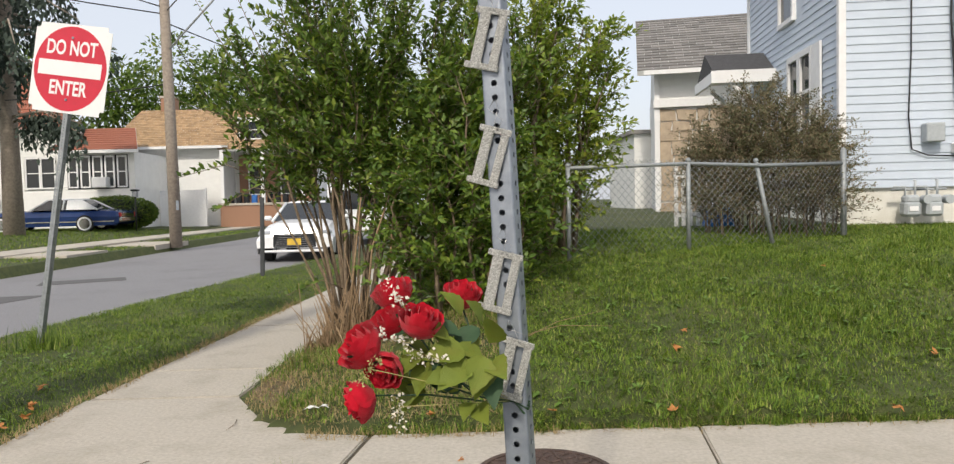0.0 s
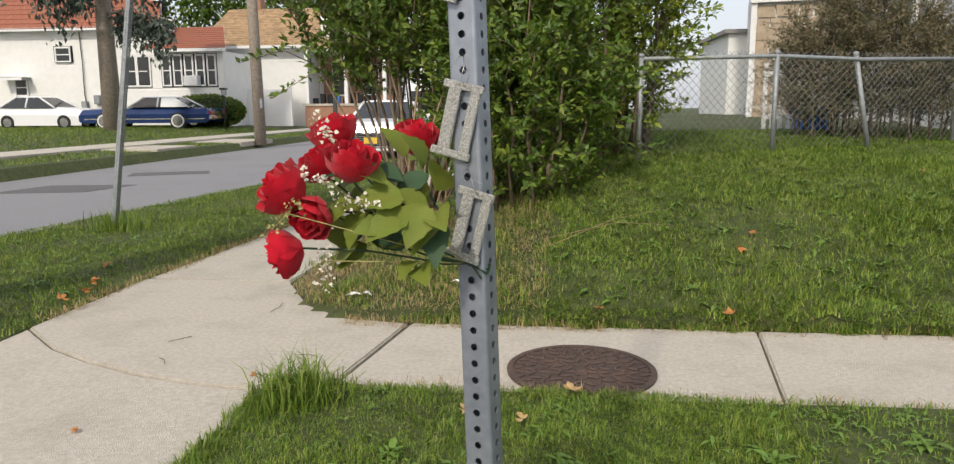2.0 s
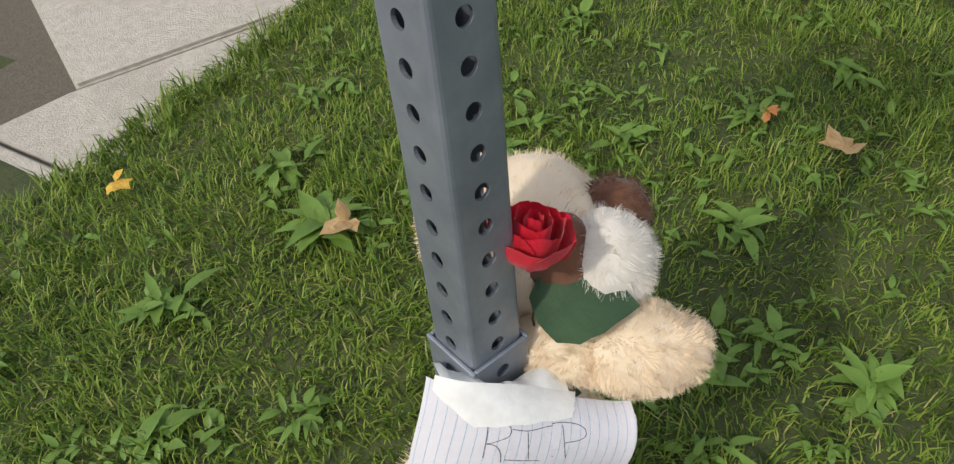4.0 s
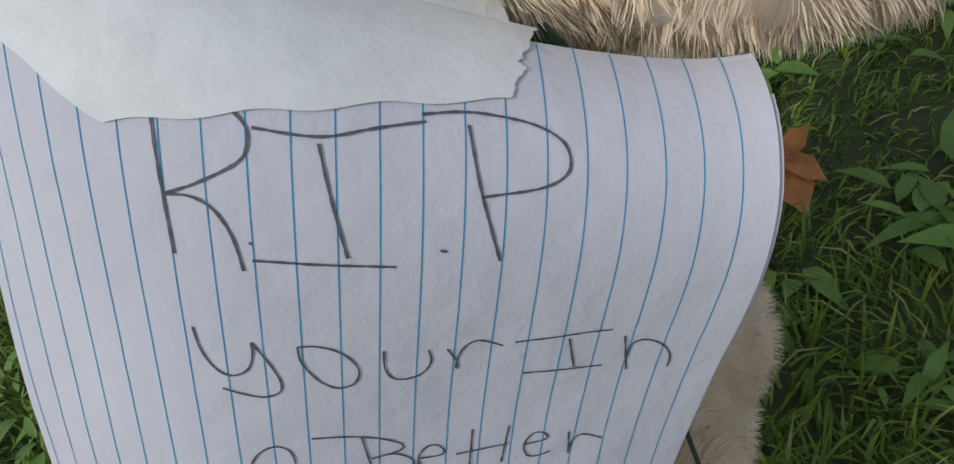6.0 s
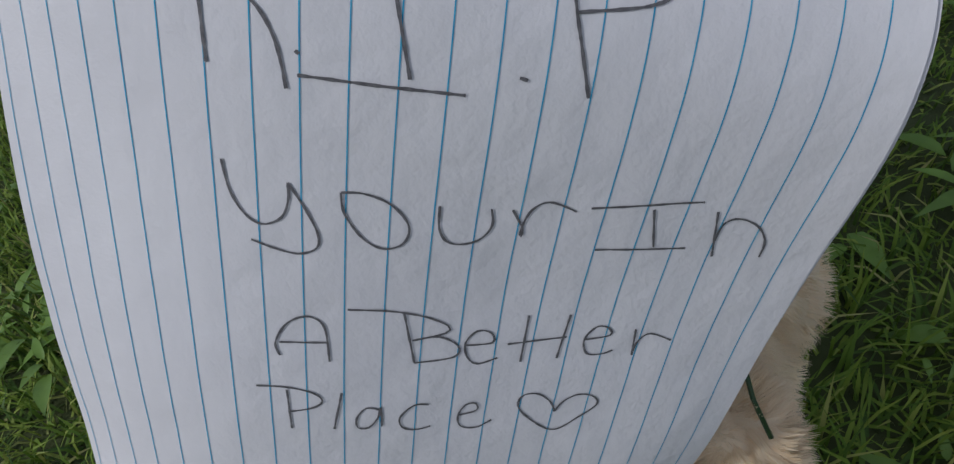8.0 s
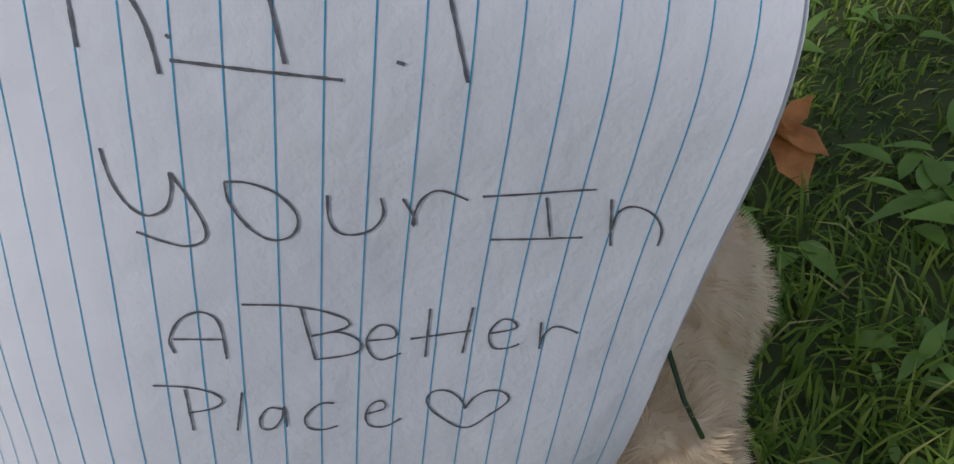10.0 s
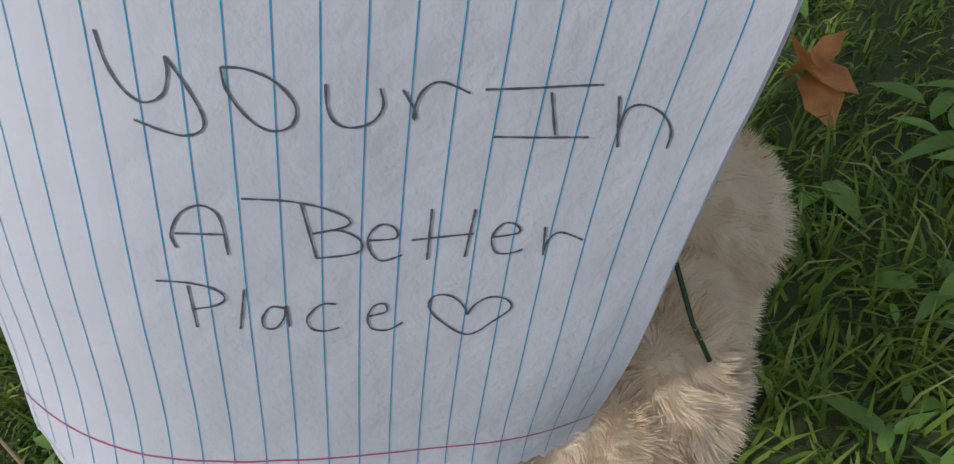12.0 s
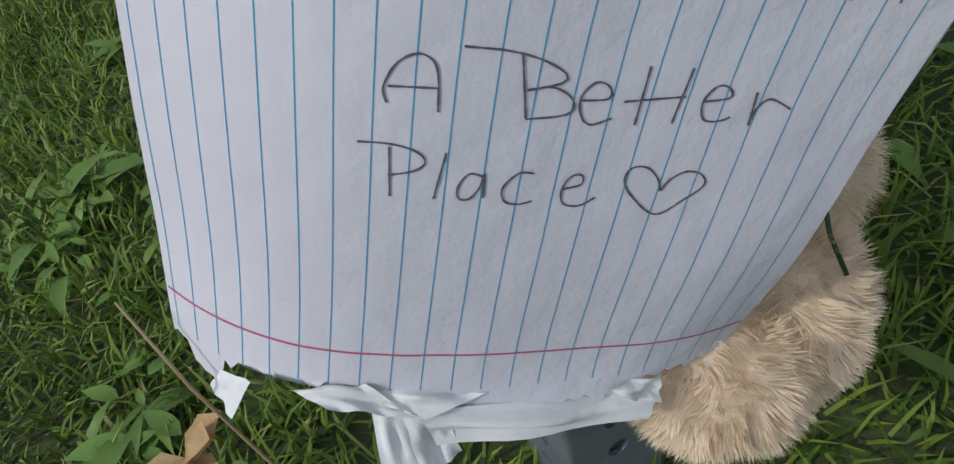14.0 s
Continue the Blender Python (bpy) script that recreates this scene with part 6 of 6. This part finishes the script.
roof(th, ((4.3, -0.3, 4.35), (9.2, -0.3, 4.35)), ((2.4, 4.2, 7.1), (9.2, 4.2, 7.1)), 0.12, "shingle_tan", 18)
window(th, pose(6.0, 0.6, 5.0), 0.9, 0.9)
part("dormer_wall", boxes(((5.0, 0.9, 4.6), (7.2, 4, 6.2))), "siding_white", th)
part("porch_wall", boxes(((4.4, -0.5, 0.2), (9, -0.3, 1.35)), ((4.4, -0.3, 0.2), (4.6, 2.5, 1.35))), "brick", th)
part("porch_coping", boxes(((4.3, -0.56, 1.35), (9.1, -0.24, 1.47))), "concrete", th)
for x0 in (4.45, 6.6, 8.7):
    part("porch_post", boxes(((x0, -0.48, 1.47), (x0 + 0.18, -0.3, 4.3))), "trim", th)
part("porch_back", boxes(((4.6, 2.3, 1.4), (9, 2.45, 4.2))), "brick", th)
window(th, pose(5.6, 2.25, 2.0), 0.8, 1.6)
window(th, pose(7.4, 2.25, 2.0), 0.8, 1.6)
r_ = random.Random(21)
for i in range(9):
    pc = empty("porch_clutter", "chairs and pots standing on the brick porch", "porch furniture", (-13.0 + 0.42 * i, 38.2, 1.2), group="porch furniture")
    part("body", boxes(((0, 0, 0), (0.28, 0.25, r_.uniform(0.5, 0.95))), bevel=0.04), "blue_plastic" if i == 3 else "dark", pc)
    part("foot", boxes(((0.05, 0.05, -0.1), (0.23, 0.2, 0.0))), "dark", pc)
gate = empty("white_garage_door_panel", "plain white side gate between the houses", "gate", (-16.0, 36.6, 0.3))
part("panel", boxes(((0, 0, 0), (2.3, 0.08, 1.9))), "trim", gate)
part("post", boxes(((2.3, -0.02, 0), (2.4, 0.1, 2.0))), "trim", gate)
chim = empty("brick_chimney", "red brick chimney on the far roof", "chimney", (-18.0, 42.0, 5.6))
part("stack", boxes(((0, 0, 0), (0.8, 0.7, 2.2))), "brick", chim)
part("cap", boxes(((-0.06, -0.06, 2.2), (0.86, 0.76, 2.32))), "concrete", chim)


# ---- utility pole, wires, far trees ----
up = empty("utility_pole", "weathered wooden utility pole with wires", "utility pole", (-9.4, 22.0, 0.2))
tube("pole", [[(0, 0, -0.2), (-0.03, 0, 4), (-0.1, 0, 9.5)]], [(0.19, 0.14)], "wood_pole", up, seg=14)
part("tag", boxes(((0.12, -0.2, 1.0), (0.2, -0.16, 1.3))), "galv", up)
tube("street_light_arm", [[(-0.05, 0, 6.0), (0.5, -0.3, 6.4), (2.2, -1.2, 7.6)]], [0.03], "galv_dull", up, seg=8)
for wire in ([bend((-0.1, 0, 7.2), (-14, -9, 9.5), 0.5), bend((-0.1, 0, 7.4), (-12, -16, 10.5), 0.4), bend((-0.08, 0, 5.0), (-16, 8, 6.2), 0.4), bend((-0.08, 0, 7.0), (-5, 22, 6.0), 0.5), bend((0, 0, 7.3), (14, -22, 9.5), 0.8), bend((0, 0, 6.9), (10, 30, 7.2), 0.6)]):
    tube("wire", [wire], [0.02], "cable", up, seg=5)

near = empty("utility_pole", "thick weathered wooden pole standing in the near verge", "utility pole", (-3.27, 2.42, 0.0))
tube("pole", [[(0, 0, -0.2), (0, 0, 3), (0.02, 0, 8.5)]], [(0.17, 0.13)], "wood_pole", near, seg=18)
part("ground_wire_guard", boxes(((0.1, -0.17, 0.0), (0.14, -0.13, 2.4)), bevel=0.006), "cable", near)


def tree(name, label, at, trunk_h, crown, leaf, n, material, seed):
    r = random.Random(seed)
    ob = empty(name, label, "tree", at)
    limbs, lr = [[(0, 0, -0.3), (0.05, 0, trunk_h * 0.6), (0, 0, trunk_h + crown[2])]], [(trunk_h * 0.06, 0.05)]
    for i in range(9):
        a = i * 2.4
        limbs.append([(0, 0, trunk_h * 0.7 + 0.2 * i), (crown[0] * 0.4 * math.cos(a), crown[1] * 0.4 * math.sin(a), trunk_h + 0.3 * i), (crown[0] * 0.8 * math.cos(a), crown[1] * 0.8 * math.sin(a), trunk_h + crown[2] * (0.3 + 0.1 * i))])
        lr.append((0.09, 0.03))
    tube("trunk", limbs, lr, "bark", ob, seg=7)
    cl = [(Vector((r.gauss(0, 0.45) * crown[0], r.gauss(0, 0.45) * crown[1], trunk_h + crown[2] * r.uniform(0.05, 1.9))), r.uniform(0.25, 0.45) * crown[0]) for _ in range(26)]
    lp, ld = [], []
    for i in range(n):
        c, s = cl[i % 26]
        v = Vector((r.gauss(0, 1), r.gauss(0, 1), r.gauss(0, 1))).normalized()
        lp.append(c + v * s * r.uniform(0.6, 1.05))
        ld.append(v)
    leaf_cloud("crown", lp, ld, leaf, material, ob)
    return ob


for k, (x, y, h, c) in enumerate(((-27, 60, 5, (4.5, 4, 4.5)), (-21.5, 62, 5, (4.2, 4, 4.6)), (-33, 58, 5, (4.5, 4, 4.5)), (-16, 66, 5, (4, 4, 4.2)), (-41, 56, 5, (5, 4, 5)), (-9, 72, 5, (4.5, 4, 4.6)), (-2, 76, 5, (5, 4, 4.5)))):
    tree("tree", "leafy green tree behind the far houses", (x, y, 0.3), h, c, 0.5, 5200, "leaf", 30 + k)
# spruce with hanging boughs
sp_ = empty("spruce_tree", "old spruce with a bare trunk and drooping grey-green boughs", "tree", (-17.0, 26.0, 0.3))
limbs, lr, lp, ld = [[(0, 0, -0.2), (0.0, 0, 5), (0.1, 0, 12)]], [(0.38, 0.2)], [], []
r_ = random.Random(77)
for i in range(34):
    a, z = r_.uniform(0, 6.28), r_.uniform(4.2, 11.5)
    l = r_.uniform(2.0, 4.2)
    e = Vector((l * math.cos(a), l * math.sin(a), z - r_.uniform(0.4, 1.8)))
    m_ = Vector((0.5 * l * math.cos(a), 0.5 * l * math.sin(a), z + 0.1))
    limbs.append([(0, 0, z), m_, e])
    lr.append((0.06, 0.015))
    for j in range(300):
        t = r_.uniform(0.2, 1)
        p = (m_.lerp(e, 2 * t - 1) if t > 0.5 else Vector((0, 0, z)).lerp(m_, 2 * t))
        lp.append(p + Vector((r_.gauss(0, 0.1), r_.gauss(0, 0.1), -abs(r_.gauss(0, 0.5)))))
        ld.append((r_.gauss(0, 0.3), r_.gauss(0, 0.3), -1))
tube("trunk", limbs, lr, "wood_pole", sp_, seg=8)
leaf_cloud("needle_foliage", lp, ld, 0.24, "needles", sp_)
hd = empty("clipped_hedge", "rounded dark green clipped hedge before the porch", "hedge", (-16.4, 32.6, 0.35))
lp, ld = [], []
for i in range(9000):
    v = Vector((r_.gauss(0, 1), r_.gauss(0, 1), r_.gauss(0, 1))).normalized()
    p = Vector((v.x * 1.9 * (abs(v.x) ** -0.12), v.y * 0.7, 0.75 + v.z * 0.75))
    lp.append(p * r_.uniform(0.93, 1.02))
    ld.append(v)
leaf_cloud("foliage", lp, ld, 0.11, "leaf", hd)
# near-black solid added within the leaves, its colour standing in for inner shade
bm = bmesh.new()
bmesh.ops.create_icosphere(bm, subdivisions=3, radius=1, matrix=Matrix.Translation((0, 0, 0.72)) @ Matrix.Diagonal((1.75, 0.6, 0.68, 1)))
part("shade_core", bm, "dark", hd)
yl = empty("lamp_post", "small black garden lamp on a post", "lamp post", (-14.55, 30.6, 0.3))
tube("pole", [[(0, 0, 0), (0, 0, 1.5)]], [0.03], "cable", yl, seg=8)
part("lantern", boxes(((-0.1, -0.1, 1.5), (0.1, 0.1, 1.75)), bevel=0.02), "lamp", yl)
part("cap", boxes(((-0.15, -0.15, 1.75), (0.15, 0.15, 1.83)), bevel=0.03), "cable", yl)


# ---- vehicles: profile lofted across the width ----
def car(name, label, m, prof, width, paint, wheels, glass_z, extra=None, wheel_r=0.32, roof_material=None):
    ob = new(name)
    ob.matrix_basis = m
    tagged(ob, label, "car")
    rows = []
    vs, fs = [], []
    ncol = 9
    for x, zb, zt in prof:
        for j in range(ncol):
            t = -1 + 2 * j / (ncol - 1)
            y = width / 2 * math.copysign(abs(t) ** 0.7, t)
            z = zb + (zt - zb) * (1 - abs(t) ** 6 * 0.42)
            vs.append((x, y, z))
        for t in (1, -1):
            vs.append((x, t * width / 2 * 0.985, zb))
    k = ncol + 2
    for i in range(len(prof) - 1):
        for j in range(ncol - 1):
            a = i * k + j
            fs.append((a, a + k, a + k + 1, a + 1))
        fs.append((i * k + ncol - 1, (i + 1) * k + ncol - 1, (i + 1) * k + ncol, i * k + ncol))
        fs.append((i * k + ncol + 1, (i + 1) * k + ncol + 1, (i + 1) * k, i * k))
    last = (len(prof) - 1) * k
    fs.append(tuple([*range(0, ncol), ncol, ncol + 1]))
    fs.append(tuple(reversed([*range(last, last + ncol), last + ncol, last + ncol + 1])))
    raw("body", vs, fs, paint, ob, smooth=False)
    cabin, w2 = glass_z, width / 2
    (x0, x1, x2, x3, zb, zt) = cabin
    b, t = w2 * 0.9, w2 * 0.68
    gv = [(x0, -b, zb), (x0, b, zb), (x1, t, zt), (x1, -t, zt), (x2, t, zt), (x2, -t, zt), (x3, b, zb), (x3, -b, zb)]
    raw("windscreen", [gv[i] for i in (0, 1, 2, 3)], [(0, 1, 2, 3)], "glass", ob)
    raw("rear_window", [gv[i] for i in (7, 6, 4, 5)], [(0, 1, 2, 3)], "glass", ob)
    raw("side_window", [gv[i] for i in (0, 3, 5, 7)], [(0, 1, 2, 3)], "glass", ob)
    raw("side_window", [gv[i] for i in (1, 2, 4, 6)], [(0, 1, 2, 3)], "glass", ob)
    raw("roof", [(x1, -t, zt), (x1, t, zt), (x2, t, zt), (x2, -t, zt), (x1 + 0.15, -t * 0.8, zt + 0.05), (x1 + 0.15, t * 0.8, zt + 0.05), (x2 - 0.15, t * 0.8, zt + 0.05), (x2 - 0.15, -t * 0.8, zt + 0.05)], [(4, 5, 6, 7), (0, 1, 5, 4), (1, 2, 6, 5), (2, 3, 7, 6), (3, 0, 4, 7)], roof_material or paint, ob)
    for pl in ([gv[0], gv[3]], [gv[1], gv[2]], [gv[7], gv[5]], [gv[6], gv[4]], [((x1 + x2) / 2, -t, zt), ((x1 + x2) / 2, -b, zb)], [((x1 + x2) / 2, t, zt), ((x1 + x2) / 2, b, zb)]):
        tube("pillar", [pl], [0.04], roof_material or paint, ob)
    for x in wheels:
        for s in (-1, 1):
            wl = new("wheel")
            wl.parent = ob
            wl.matrix_basis = Matrix.Translation((x, s * (w2 - 0.1), wheel_r))
            bm = bmesh.new()
            cyl(bm, (0, -0.11, 0), (0, 0.11, 0), wheel_r, seg=28)
            part("tyre", bm, "tyre", wl)
            bm = bmesh.new()
            cyl(bm, (0, -0.118, 0), (0, 0.118, 0), wheel_r * 0.62, seg=20)
            part("rim", bm, "chrome", wl)
    return ob


SEDAN = [(-2.28, 0.35, 0.62), (-2.2, 0.2, 0.82), (-1.7, 0.18, 0.93), (-0.9, 0.18, 1.0), (0.0, 0.18, 1.0), (1.2, 0.18, 1.03), (2.0, 0.2, 1.05), (2.25, 0.3, 0.9)]
wc = car("white_sedan", "white sedan with black grille parked facing the corner", pose(-4.28, 18.3, -0.1, 0, 0, 92), SEDAN, 1.8, "car_white", (-1.4, 1.3), (-0.95, -0.15, 1.0, 1.7, 0.96, 1.42))
part("grille", boxes(((-2.31, -0.5, 0.36), (-2.24, 0.5, 0.68)), bevel=0.02), "dark", wc)
for i in range(6):
    part("grille_bar", boxes(((-2.325, -0.46 + 0.02 * i, 0.39 + 0.05 * i), (-2.31, 0.46 - 0.02 * i, 0.402 + 0.05 * i))), "chrome", wc)
part("plate", boxes(((-2.34, -0.16, 0.42), (-2.326, 0.16, 0.57))), "plate", wc)
part("bumper_trim", boxes(((-2.33, -0.75, 0.24), (-2.2, 0.75, 0.3)), bevel=0.02), "car_white", wc)
for s in (-1, 1):
    part("headlight", boxes(((-2.26, s * 0.7 - 0.17, 0.64), (-2.1, s * 0.7 + 0.17, 0.76)), bevel=0.04), "lamp", wc)
    part("mirror", boxes(((-0.75, s * 0.98 - 0.1, 0.98), (-0.6, s * 0.98 + 0.1, 1.1)), bevel=0.04), "car_white", wc)
BARGE = [(-2.85, 0.35, 0.75), (-2.75, 0.28, 0.88), (-1.2, 0.26, 0.95), (0.8, 0.26, 0.95), (2.0, 0.26, 0.95), (2.75, 0.28, 0.9), (2.9, 0.4, 0.82)]
bc = car("vintage_saloon", "long dark blue vintage saloon with a white vinyl roof", pose(-17.9, 30.5, 0.34, 0, 0, 6), BARGE, 2.0, "car_blue", (-1.75, 1.5), (-0.7, -0.05, 1.25, 2.0, 0.95, 1.38), wheel_r=0.36, roof_material="vinyl")
for s in (-1, 1):
    raw("vinyl_quarter", [(0.75, s * 0.74, 1.37), (1.3, s * 0.72, 1.385), (2.05, s * 0.93, 0.96), (0.75, s * 0.93, 0.96)], [(0, 1, 2, 3)], "vinyl", bc)
    for x0 in (-1.75, 1.5):
        bm = bmesh.new()
        cyl(bm, (x0, s * 1.0, 0.36), (x0, s * 1.016, 0.36), 0.29, seg=24)
        part("whitewall", bm, "vinyl", bc)
        bm = bmesh.new()
        cyl(bm, (x0, s * 1.012, 0.36), (x0, s * 1.024, 0.36), 0.2, seg=24)
        part("hub_cap", bm, "chrome", bc)
part("rear_bumper", boxes(((2.84, -0.98, 0.42), (3.0, 0.98, 0.6)), bevel=0.03), "chrome", bc)
part("rear_panel", boxes(((2.84, -0.8, 0.62), (2.93, 0.8, 0.78)), bevel=0.01), "chrome", bc)
part("side_trim", boxes(((-2.6, -1.012, 0.42), (2.7, -0.99, 0.47))), "chrome", bc)
for s in (-1, 1):
    part("tail_lamp", boxes(((2.86, s * 0.86 - 0.08, 0.62), (2.95, s * 0.86 + 0.08, 0.8)), bevel=0.02), "red_lamp", bc)
car("white_sedan", "white sedan parked on the far lawn drive", pose(-22.8, 30.2, 0.34, 0, 0, 180), SEDAN, 1.8, "car_white", (-1.4, 1.3), (-0.95, -0.15, 1.0, 1.7, 0.96, 1.42))
van = empty("white_van", "white van parked behind the sedan", "van", (-3.7, 24.5, -0.1), 92)
part("body", boxes(((-2.4, -0.95, 0.4), (2.4, 0.95, 2.1)), bevel=0.12), "car_white", van)
part("windscreen", boxes(((-2.42, -0.8, 1.2), (-2.38, 0.8, 1.8))), "glass", van)
for x0 in (-1.5, 1.5):
    for s in (-1, 1):
        bm = bmesh.new()
        cyl(bm, (x0, s * 0.75, 0.36), (x0, s * 0.97, 0.36), 0.36, seg=24)
        part("wheel", bm, "tyre", van)
